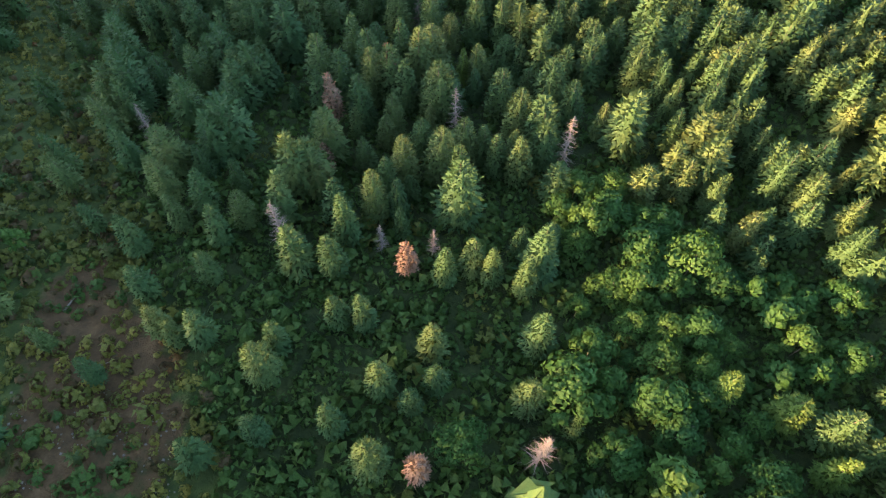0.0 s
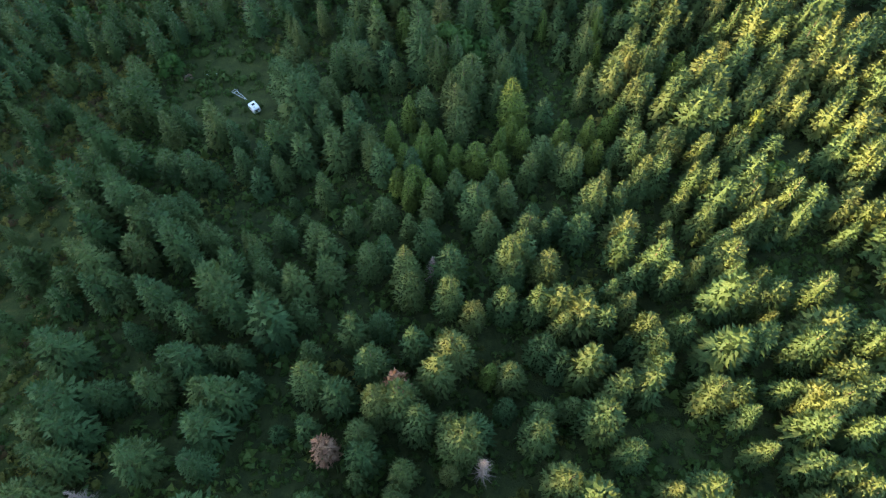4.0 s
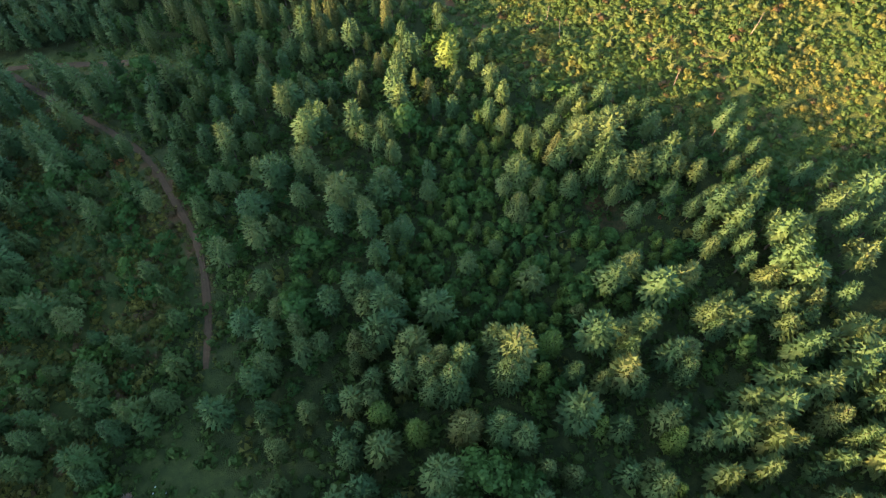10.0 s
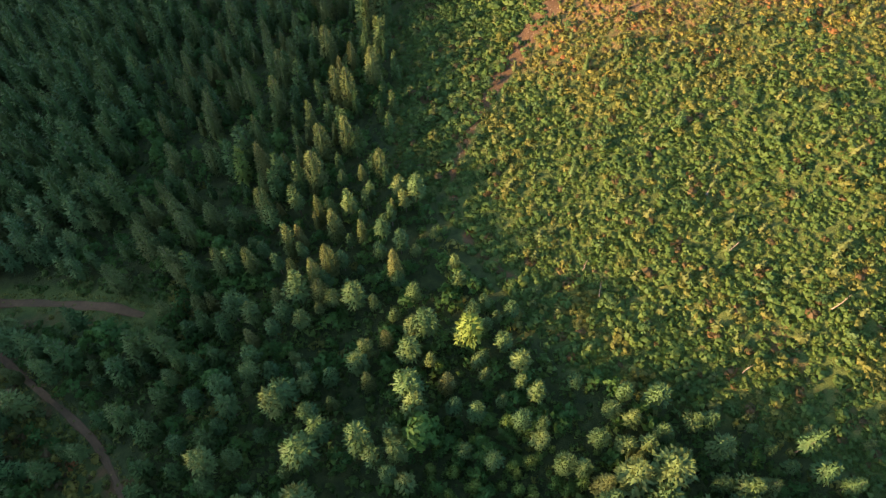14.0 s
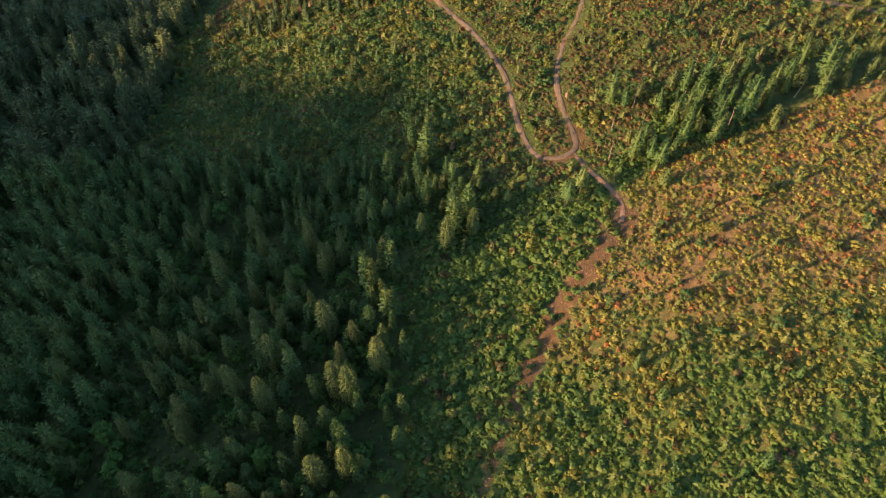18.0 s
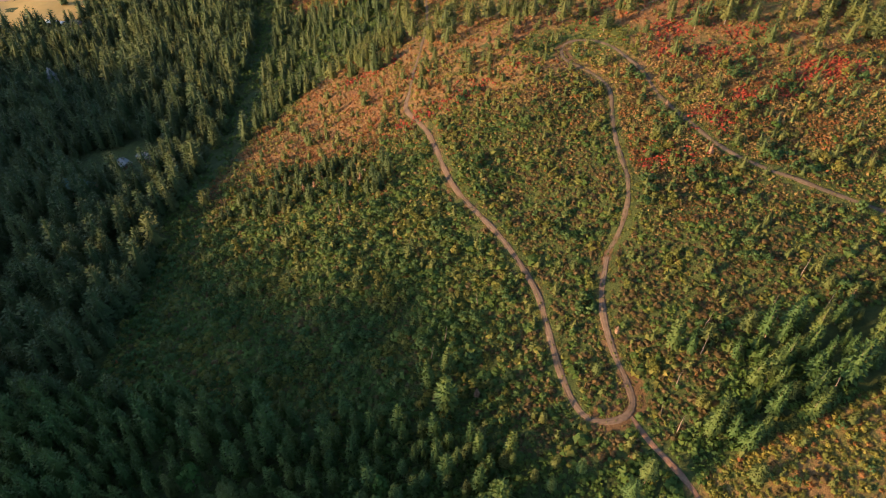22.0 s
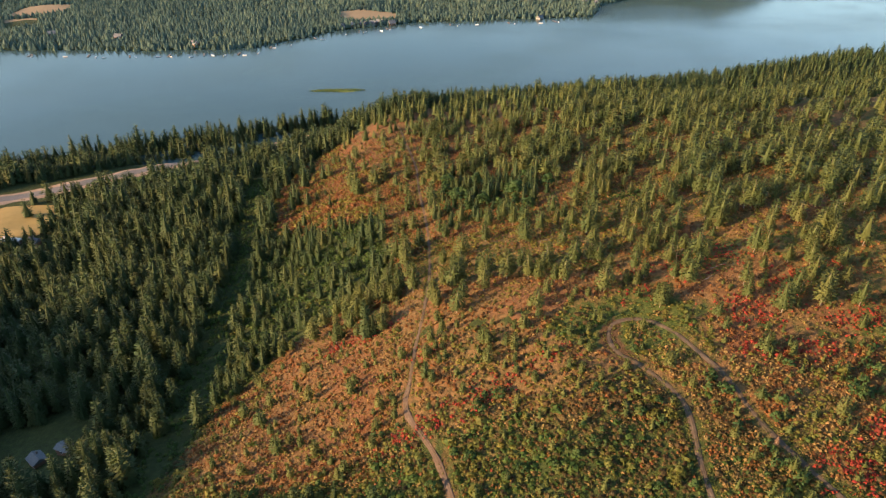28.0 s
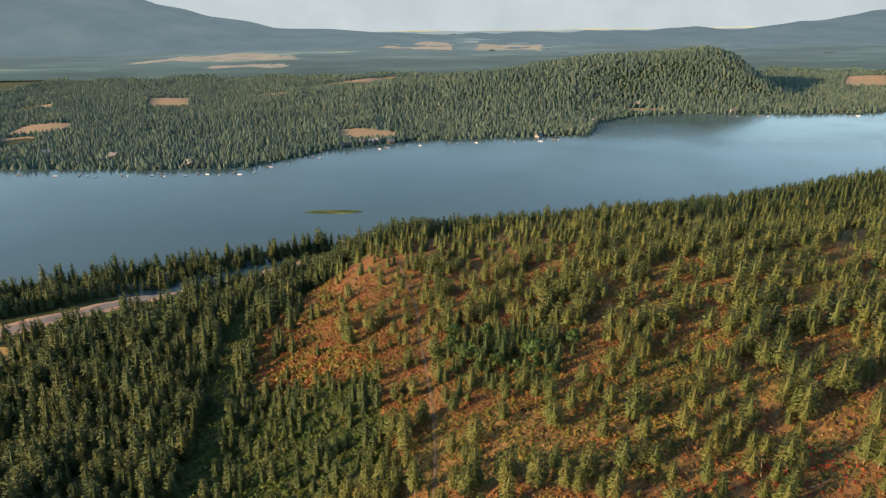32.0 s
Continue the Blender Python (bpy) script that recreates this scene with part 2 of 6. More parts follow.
ground_stuff = ground_mat()
track_dirt = earth_mat("track_dirt", [(0.3, (0.060, 0.042, 0.028)), (0.5, (0.095, 0.066, 0.045)), (0.7, (0.150, 0.112, 0.080))])
camp_soil = earth_mat("camp_soil", [(0.3, (0.05, 0.03, 0.016)), (0.5, (0.075, 0.046, 0.024)), (0.7, (0.11, 0.068, 0.036))])
loop_soil = earth_mat("loop_soil", [(0.3, (0.050, 0.038, 0.025)), (0.5, (0.082, 0.060, 0.040)), (0.7, (0.130, 0.098, 0.068))])
wash_dirt = earth_mat("wash_dirt", [(0.3, (0.08, 0.045, 0.03)), (0.5, (0.14, 0.08, 0.052)), (0.7, (0.21, 0.135, 0.09))])
asphalt = earth_mat("asphalt", [(0.3, (0.12, 0.11, 0.10)), (0.7, (0.18, 0.165, 0.15))], 0.5)
gravel_edge = earth_mat("gravel_edge", [(0.3, (0.22, 0.15, 0.10)), (0.7, (0.34, 0.25, 0.18))], 0.5)
orange_soil = earth_mat("orange_soil", [(0.3, (0.14, 0.07, 0.03)), (0.7, (0.23, 0.115, 0.055))], 0.8)
far_hay = earth_mat("far_hay", [(0.3, (0.20, 0.15, 0.085)), (0.7, (0.27, 0.20, 0.115))], 0.02)
hay = earth_mat("hay", [(0.3, (0.20, 0.15, 0.055)), (0.5, (0.27, 0.195, 0.07)), (0.7, (0.32, 0.225, 0.085))], 0.08)
pasture = earth_mat("pasture", [(0.3, (0.06, 0.10, 0.02)), (0.7, (0.11, 0.15, 0.035))], 0.1)
reeds = earth_mat("reeds", [(0.3, (0.10, 0.13, 0.02)), (0.7, (0.22, 0.22, 0.04))], 0.2)
lake_water = water_mat()
white_paint = plain("white_paint", (0.78, 0.79, 0.80), 0.35, 0.0, 0.12)
dark_glass = plain("dark_glass", (0.02, 0.025, 0.03), 0.1)
galvanised = plain("galvanised", (0.55, 0.56, 0.57), 0.45, 0.8)
rubber = plain("rubber", (0.02, 0.02, 0.02), 0.8)
grey_roof = plain("grey_roof", (0.13, 0.14, 0.15), 0.85)
green_roof = plain("green_roof", (0.04, 0.09, 0.075), 0.75)
pale_wall = plain("pale_wall", (0.27, 0.26, 0.245), 0.7)
brown_wall = plain("brown_wall", (0.20, 0.12, 0.08), 0.8)
stone = plain("stone", (0.20, 0.165, 0.135), 0.9, 0.0, 0.4, 3.0)

# ---- the lie of the land ----
COLS = np.array([-120.0, -60, 0, 60, 120, 200])
SOUTH_Y = [-100, 0, 50, 100, 170, 250, 310, 380]
SOUTH = [
    (84, 84, 82, 80, 80, 80), (80, 78, 74, 72, 74, 76), (75, 72, 68, 66, 68, 70), (64, 60, 59, 60, 62, 65),
    (49, 48, 50, 52, 56, 60), (36, 41, 45, 47, 52, 58), (25, 33, 40, 51, 62, 68), (20, 26, 36, 50, 60, 68)]
NORTH_Y = [450, 520, 600, 640, 700, 780, 870, 950, 1070]
NORTH = [
    (12, 18, 33, 46, 56, 64), (6, 22, 38, 53, 61, 66), (2, 22, 47, 60, 68, 76), (-6, 22, 49, 62, 75, 84), (-8, 15, 40, 56, 66, 74),
    (-14, 14, 31, 45, 54, 60), (-8, 16, 24, 36, 42, 46), (-16, 16, 20, 26, 26, 22), (-38, -26, -8, 4, 10, 12)]
ROW_Y = np.array(SOUTH_Y + NORTH_Y, float)
RISE = np.array(SOUTH + NORTH, float)
RISE_DY = np.gradient(RISE, ROW_Y, axis=0)
WATER = -38.0
SHORE_X, SHORE_Y = [-3000, -1000, -500, -330, -180, 0, 300, 700, 3000], [400, 780, 950, 1030, 1085, 1120, 1200, 1350, 2200]
FAR_X = [-3000, -1000, -640, -455, -300, -224, -178, -60, 80, 255, 300, 400, 500, 844, 3000]
FAR_Y = [1300, 1440, 1440, 1420, 1424, 1499, 1548, 1599, 1613, 1625, 1745, 1815, 1832, 1802, 2300]


HILL_X, HILL_Z = [-500, -250, 0, 150, 400, 560, 680, 730, 790, 850], [0, 22, 42, 60, 86, 92, 97, 84, 30, 0]


def smooth(a, b, x):
    t = np.clip((x - a) / (b - a), 0, 1)
    return t * t * (3 - 2 * t)


def hermite(a, b, ma, mb, t, h):
    return (2 * t**3 - 3 * t**2 + 1) * a + (t**3 - 2 * t**2 + t) * h * ma + (-2 * t**3 + 3 * t**2) * b + (t**3 - t**2) * h * mb


def waves(x, y, size, seed):
    """Smooth uneven values about 0, within about 1."""
    r = np.random.RandomState(seed)
    out = 0.0
    for k in range(7):
        a, f, p = r.uniform(0, 2 * math.pi), (0.6 + 0.9 * r.rand()) * 2 * math.pi / size, r.uniform(0, 6.28)
        out = out + np.sin((x * math.cos(a) + y * math.sin(a)) * f + p + 1.3 * np.sin((x * math.sin(a) - y * math.cos(a)) * f * 0.7 + p))
    return out / 3.6


def hill_land(x, y):
    yc = np.clip(y, ROW_Y[0], ROW_Y[-1])
    i = np.clip(np.searchsorted(ROW_Y, yc, side="right") - 1, 0, len(ROW_Y) - 2)
    h = (ROW_Y[i + 1] - ROW_Y[i])[..., None]
    t = ((yc - ROW_Y[i])[..., None]) / h
    row = hermite(RISE[i], RISE[i + 1], RISE_DY[i], RISE_DY[i + 1], t, h)
    slope = np.gradient(row, COLS, axis=-1)
    xc = np.clip(x, COLS[0], COLS[-1])
    j = np.clip(np.searchsorted(COLS, xc, side="right") - 1, 0, len(COLS) - 2)
    h = COLS[j + 1] - COLS[j]

    def pick(a, k):
        return np.take_along_axis(a, k[..., None], -1)[..., 0]
    z = hermite(pick(row, j), pick(row, j + 1), pick(slope, j), pick(slope, j + 1), (xc - COLS[j]) / h, h)
    west, east = np.maximum(-120 - x, 0), np.maximum(x - 200, 0)
    z = z - 0.14 * west * np.clip((y - 200) / 100, 0, 1) + 12 * (1 - np.exp(-east / 150))
    return np.where((x < -120) & (y < 980), np.maximum(z, -33), z)


def height(x, y):
    x, y = np.broadcast_arrays(np.asarray(x, float), np.asarray(y, float))
    z = hill_land(x, y) + 0.5 * waves(x, y, 28, 3) + 0.8 * waves(x, y, 70, 4)
    d = np.interp(x, SHORE_X, SHORE_Y) - y
    shelf = 90 + 70 * smooth(-40, 60, x)
    k = smooth(0, 1, d / shelf)
    z = np.where(d < shelf, z * k + (WATER + 1.0) * (1 - k), z)
    z = np.where(d < 0, WATER + 1 - np.minimum(-d, 25) * 0.3, z)
    f = y - np.interp(x, FAR_X, FAR_Y)
    zf = WATER - 6 + np.clip(f + 20, 0, 40) * 0.2 + np.clip(f - 20, 0, 4000) * 0.012
    zf = zf + smooth(20, 250, f) * (np.interp(x, HILL_X, HILL_Z) * np.exp(-((y - 2150 - 0.12 * (x - 600)) / 180) ** 2) + 4 * waves(x, y, 260, 9))
    return np.where(f > -20, zf, z)


def at(x, y):
    return float(height(x, y))


def inside(x, y, ring):
    """Which points lie within a ring of corners."""
    x, y = np.asarray(x, float), np.asarray(y, float)
    hit = np.zeros(x.shape, bool)
    for (x0, y0), (x1, y1) in zip(ring, ring[1:] + ring[:1]):
        cross = (y0 > y) != (y1 > y)
        with np.errstate(divide="ignore", invalid="ignore"):
            hit ^= cross & (x < (x1 - x0) * (y - y0) / (y1 - y0) + x0)
    return hit


def away(x, y, line):
    """Distance to a line of corners."""
    best = np.full(np.shape(x), 1e9)
    for (x0, y0), (x1, y1) in zip(line, line[1:]):
        dx, dy = x1 - x0, y1 - y0
        t = np.clip(((x - x0) * dx + (y - y0) * dy) / (dx * dx + dy * dy), 0, 1)
        best = np.minimum(best, np.hypot(x - x0 - t * dx, y - y0 - t * dy))
    return best


# ---- plan ----
CAMP_TRACK = [(-57, 204), (-59, 219), (-63, 233), (-71, 245), (-77, 254), (-86, 265), (-98, 274), (-112, 283), (-130, 297), (-160, 318)]
SIDE_TRACK = [(-170, 306), (-131, 305), (-115, 304), (-97, 301), (-84, 297)]
HAIR_TRACK = [(-34, 614), (-36, 598), (-24, 577), (-17, 542), (-1, 514), (9, 490), (11, 472), (12.5, 456), (15, 447), (19, 442.5), (25, 442), (29.5, 446), (29, 454), (26, 468), (27, 483), (31, 497)]
LOOP_TRACK = [(31, 497), (39, 510), (42.5, 525), (42, 545), (43, 559), (44.5, 568), (45, 577), (43.5, 582), (40, 589.5), (36.5, 595.5), (32.2, 600), (30.5, 606), (31.6, 612), (35, 615.3), (41.5, 615.5), (46.4, 613), (50.4, 605), (54.2, 595.6), (57.7, 586.7), (60.3, 575), (63.4, 561.5), (67.3, 548), (72, 538), (81.5, 524), (88, 517), (104, 503), (140, 480)]
SPUR_TRACK = [(-34, 614), (-32, 632), (-28, 661), (-27, 708), (-30, 755), (-35, 800), (-36, 830), (-45, 880), (-52, 915)]
TAIL_TRACK = [(27.5, 443.5), (30, 436), (35, 427), (38, 419), (36, 411)]
WASH = [(38, 414), (28, 400), (17, 388), (9, 374), (1, 359), (-5, 345), (-9, 333), (-4, 309), (6, 300)]
GULLY = [(66, 412), (57, 398), (49, 390), (39, 376), (31, 366), (22, 362)]
HIGHWAY = [(-620, 790), (-480, 850), (-355, 912), (-320, 930), (-288, 953), (-240, 984), (-182, 1025), (-120, 1062)]
POWER_CUT = [(-158, 900), (-150, 850), (-144, 796), (-132, 720), (-127, 662), (-124, 607), (-130, 560)]
MEADOW = [(11, 373), (-7, 337), (-12, 325), (-4, 308), (5, 295), (16, 275), (40, 268), (53, 262), (75, 243), (140, 230), (260, 260), (260, 470), (140, 465), (79, 441), (57, 433), (35, 424),
          (18, 418), (0, 415), (-17, 417), (-29, 405), (-24, 381), (-23, 357), (-27, 336), (-14, 326)]
HILLSIDE = [(-132, 470), (-105, 468), (-50, 455), (-8, 440), (20, 428), (45, 440), (60, 462), (120, 470), (240, 480), (240, 570), (120, 578), (100, 590), (75, 602), (58, 614), (29, 624), (0, 626), (-26, 634),
            (-41, 645), (-60, 650), (-95, 660), (-116, 640), (-122, 600), (-132, 560)]
HILLTOP = [(-100, 660), (-60, 651), (-41, 646), (-26, 635), (3, 627), (29, 625), (58, 615), (75, 603), (100, 591), (120, 579), (240, 571), (260, 960), (120, 1000), (-30, 960), (-95, 940), (-105, 830), (-60, 800), (-45, 700)]
CLEARING = [(-28, -20), (-28, 19), (-36, 36), (-48, 50), (-62, 78), (-70, 116), (-78, 150), (-75, 190), (-66, 205), (-64, 235), (-75, 255), (-125, 290), (-150, 240), (-125, 60), (-90, -20)]
BARE = [(-62, 48), (-53, 50), (-42, 39), (-35, 27), (-32, 12), (-53, 10), (-58, 26)]
YOUNG = [(-18, 206), (14, 206), (43, 222), (38, 236), (17, 248), (6, 266), (-12, 268), (-22, 240)]
THICKET = [(-28, 772), (-18, 797), (10, 788), (34, 758), (20, 711), (3, 719), (-16, 737)]
ORANGE_SLOPE = [(-141, 836), (-134, 870), (-128, 890), (-116, 940), (-88, 935), (-60, 912), (-40, 870), (-29, 819), (-35, 773), (-75, 774), (-123, 803)]
SPARSE = [(-45, 748), (-20, 715), (22, 706), (47, 721), (74, 727), (66, 685), (38, 643), (-30, 668)]
FIR_EDGE = [(-124, 685), (-140, 757), (-139, 786), (-61, 738), (-44, 678), (-62, 660), (-104, 680)]
PINE_CLUMP = [(-31, 616), (-34, 666), (-13, 666), (21, 656), (15, 636), (-7, 629), (-21, 609)]
LOOP_GREEN = [(12, 615), (22, 628), (45, 631), (59, 615), (63, 590), (49, 590), (22, 606)]
MIXED_WOOD = [(-17, 815), (15, 835), (50, 850), (62, 803), (38, 759), (9, 785)]
CAMP = [(-68, 162), (-58, 156), (-42, 158), (-43, 172), (-50, 188), (-50, 208), (-54, 210), (-60, 192), (-68, 184)]
LEAFY = [(20, 68), (30, 68), (34, 62), (40, 52), (47, 46), (67, 46), (53, 13), (18, 13), (16, 26), (18, 38), (19, 52)]
LEAFY_WEST = [(-43, 235), (-31, 235), (-30, 222), (-40, 211)]
LIME = [(-15, 153), (-8, 157), (1, 152), (10, 157), (32, 156), (32, 146), (13, 147), (0, 136), (-14, 136)]
GLADES = [[(-23, 172), (-13, 172), (-13, 163), (-27, 163)], [(14, 178), (28, 175), (25, 163), (15, 168)]]
GAPS = [(22, 83), (35, 88), (48, 89), (66, 79), (69, 74), (33, 66), (51, 64), (-56, 138), (-26, 143), (-4, 132), (-16, 169), (22, 170), (52, 139), (22, 118), (-38, 132), (34, 130), (-32, 78), (-14, 75), (-30, 39), (-13, 26),
        (6, 41), (25, 22), (27, 73), (68, 84), (6, 29), (-41, 51), (40, 42), (-48, 183), (34, 196), (40, 209), (-32, 175), (-10, 188), (51, 180), (17, 165), (-28, 251), (-49, 259), (-6, 253), (-29, 269), (15, 262), (-68, 326), (-113, 319)]
WEST_FIELD = [(-470, 800), (-330, 832), (-304, 846), (-311, 896), (-360, 893), (-480, 850)]
GREEN_FIELD = [(-292, 925), (-235, 955), (-215, 975), (-232, 968), (-288, 940)]
YARD = [(-215, 612), (-165, 606), (-160, 640), (-185, 650), (-212, 640)]


def soil_at(x, y):
    s = 0.95 * smooth(2.5, -2.0, away(x, y, WASH) - 1.0 - 2.2 * smooth(335, 385, y)) + 0.9 * smooth(2, -2, away(x, y, GULLY) - 1.0)
    s = s + 0.5 * inside(x, y, BARE) + 0.2 * inside(x, y, CLEARING) + 0.6 * smooth(2, 0, away(x, y, HAIR_TRACK) - 1.2) + 0.5 * smooth(2, 0, away(x, y, LOOP_TRACK) - 1.0) + 0.5 * smooth(3, 0, away(x, y, [(22, 443), (28, 446), (30, 452)]) - 3) + 0.6 * smooth(3, 0, away(x, y, [(33, 599), (31, 606), (33, 611)]) - 3)
    s = s + 0.5 * smooth(3, 0, away(x, y, CAMP_TRACK) - 1.5) + 0.25 * inside(x, y, [(49, 287), (57, 274), (67, 261), (81, 252), (98, 260), (92, 280), (71, 286)]) + 0.5 * inside(x, y, [(22, 243), (28, 246), (38, 236), (33, 230), (25, 236)])
    s = s + 0.5 * smooth(4, -2, away(x, y, [(-97, 296), (-110, 299), (-122, 298)]) - 3) + 0.28 * smooth(4, -2, away(x, y, [(33, 291), (49, 287), (58, 281), (64, 268), (75, 258)]) - 3)
    return np.clip(s - 0.25 * inside(x, y, CAMP) + 0.5 * smooth(5, 0, np.hypot(x + 60, y - 179) - 2), 0, 1.3)


def dry_at(x, y):
    d = inside(x, y, MEADOW) * (0.24 + 0.32 * smooth(345, 390, y) * smooth(0, 30, x)) + inside(x, y, HILLSIDE) * (0.14 + 0.51 * smooth(550, 605, y) + 0.3 * smooth(515, 560, y) * smooth(35, 65, x)) + 0.75 * (inside(x, y, HILLTOP) | ((x > 230) & (y > 575) & (y < 1000) & (x < 700)))
    d = d + 0.25 * inside(x, y, CLEARING) + 0.25 * inside(x, y, [(-115, 590), (-50, 580), (-35, 620), (-45, 670), (-95, 665)])
    d = np.maximum(d, 0.85 * inside(x, y, ORANGE_SLOPE))
    d = d - 0.34 * inside(x, y, LOOP_GREEN) - 0.20 * inside(x, y, SPARSE) - 0.24 * inside(x, y, HILLTOP) * smooth(20, 60, x) * smooth(0.5, -0.4, waves(x, y, 40, 55))
    return np.clip(d - 0.6 * inside(x, y, THICKET), 0, 1)


def lush_at(x, y):
    """Where grass covers the ground between the shrubs."""
    return np.clip(0.9 * inside(x, y, MEADOW) + 0.3 * inside(x, y, HILLSIDE) + 0.5 * inside(x, y, CLEARING) + 0.9 * inside(x, y, HILLTOP) + 0.6 * inside(x, y, LOOP_GREEN) + 0.3 * inside(x, y, CAMP) + 0.8 * (away(x, y, SIDE_TRACK) < 6), 0, 1)


# ---- mesh helpers ----


def tri_mesh(name, verts, tris, mat=None, shade=False, tone=None):
    """A mesh from arrays of points and triangles; points of six numbers carry their normal too."""
    verts, tris = np.asarray(verts, np.float32), np.asarray(tris, np.int32).reshape(-1, 3)
    verts = verts.reshape(-1, 6 if verts.shape[-1] == 6 else 3)
    me = bpy.data.meshes.new(name)
    me.vertices.add(len(verts))
    me.vertices.foreach_set("co", verts[:, :3].ravel())
    me.loops.add(tris.size)
    me.loops.foreach_set("vertex_index", tris.ravel())
    me.polygons.add(len(tris))
    me.polygons.foreach_set("loop_start", np.arange(0, tris.size, 3, dtype=np.int32))
    me.polygons.foreach_set("use_smooth", np.full(len(tris), shade or verts.shape[1] == 6))
    me.update(calc_edges=True)
    if verts.shape[1] == 6:
        me.attributes.new("custom_normal", 'FLOAT_VECTOR', 'POINT').data.foreach_set("vector", verts[:, 3:].ravel())
    if tone is not None:
        me.attributes.new("tone", 'FLOAT', 'POINT').data.foreach_set("value", tone.astype(np.float32))
    if mat:
        me.materials.append(mat)
    return me


def sheet(name, xs, ys, z, mat):
    """A draped grid, smooth."""
    gx, gy = np.meshgrid(xs, ys)
    n, m = len(xs), len(ys)
    idx = np.arange(n * m).reshape(m, n)
    a, b, c, d = idx[:-1, :-1].ravel(), idx[:-1, 1:].ravel(), idx[1:, 1:].ravel(), idx[1:, :-1].ravel()
    me = tri_mesh(name, np.stack([gx, gy, z], -1), np.concatenate([np.stack([a, b, c], -1), np.stack([a, c, d], -1)]), mat, True)
    return me, gx, gy


def part(name, bm, mat, parent, label=""):
    """Links a bmesh as one mesh object under a thing or a part."""
    me = bpy.data.meshes.new(name)
    bm.to_mesh(me)
    bm.free()
    me.materials.append(mat)
    ob = new(name, me)
    ob.parent = parent
    return tagged(ob, label)


def mesh_part(name, me, parent, label=""):
    ob = new(name, me)
    ob.parent = parent
    return tagged(ob, label)


def box(bm, sx, sy, sz, m=None, bevel=0.0):
    made = bmesh.ops.create_cube(bm, size=1.0, matrix=(m or Matrix()) @ Matrix.Diagonal((sx, sy, sz, 1)))
    if bevel:
        edges = list({e for v in made["verts"] for e in v.link_edges})
        bmesh.ops.bevel(bm, geom=edges, offset=bevel, segments=2, affect='EDGES', profile=0.5)
    return bm


def rod(bm, a, b, ra, rb, n=6):
    a, b = Vector(a), Vector(b)
    m = Matrix.Translation((a + b) / 2) @ (b - a).to_track_quat("Z", "Y").to_matrix().to_4x4()
    bmesh.ops.create_cone(bm, cap_ends=True, segments=n, radius1=ra, radius2=rb, depth=(b - a).length, matrix=m)
    return bm


# ---- ground, water ----


def steps(*pieces):
    out = []
    for a, b, s in pieces:
        out += list(np.arange(a, b, s))
    return np.array(out + [pieces[-1][1]], float)


xs = steps((-4800, -1600, 400), (-1600, -600, 100), (-600, -200, 16), (-200, -110, 6), (-110, 130, 3), (130, 260, 6), (260, 700, 20), (700, 1600, 60), (1600, 4800, 400))
ys = steps((-900, -100, 100), (-100, 0, 10), (0, 700, 3.5), (700, 1000, 6), (1000, 1250, 10), (1250, 1420, 40), (1420, 1900, 12), (1900, 2600, 30), (2600, 4900, 200))
gx, gy = np.meshgrid(xs, ys)
ground_me, gx, gy = sheet("ground", xs, ys, height(gx, gy), ground_stuff)
for key, values in (("soil", soil_at(gx, gy)), ("dry", dry_at(gx, gy)), ("lush", lush_at(gx, gy))):
    layer = ground_me.attributes.new(key, 'FLOAT', 'POINT')
    layer.data.foreach_set("value", values.astype(np.float32).ravel())
ground = tagged(new("ground", ground_me), "wooded hillside ground of grass, dry grass and red-brown soil", "ground", kind="structure")

bm = bmesh.new()
bmesh.ops.create_grid(bm, x_segments=8, y_segments=8, size=1.0, matrix=Matrix.Translation((0, 1500, WATER)) @ Matrix.Diagonal((3500, 900, 1, 1)))
me = bpy.data.meshes.new("water")
bm.to_mesh(me)
bm.free()
me.materials.append(lake_water)
tagged(new("water", me), "calm blue-green lake reflecting the sky", "lake", kind="structure")


# wooded height added unseen in the west, off the walk, to shade low ground
TAN = math.tan(SUN_ELEV)
SHADE_Y = [-600, -150, 0, 50, 100, 170, 230, 270, 300, 337, 380, 410, 440, 490, 520, 550, 600, 720, 800, 900]
SHADE_Z = [78, 86, 81, 79, 76, 74, 65, 49, 38, 34, 33, 32, 32, 29, 15, -5, -25, -42, -65, -120]
west_s, west_q = np.linspace(-1050, -380, 60), np.arange(-700, 900, 6.0)
ax, ay = np.meshgrid(west_s, west_q)
px, py = 0.94 * ax - 0.34 * ay, 0.34 * ax + 0.94 * ay
# crest line worked back from the shade height wanted on the low ground
crest = np.interp(ay / 0.94, SHADE_Y, SHADE_Z) + TAN * (0.36 * ay + 700) + 6 * waves(px, py, 45, 8) + 4 * waves(px, py, 24, 10)
base = np.maximum(height(px, py), -33) - 1
hump = np.maximum(1 - np.abs(ax + 700) / 320, 0) ** 1.15
me, _, _ = sheet("hill", west_s, west_q, base, ground_stuff)
me.vertices.foreach_set("co", np.stack([px, py, base + np.maximum(crest - base, 0) * hump], -1).astype(np.float32).ravel())
me.update()
tagged(new("ground", me), "unseen wooded height added west of the forest for shade", "hill", kind="structure")


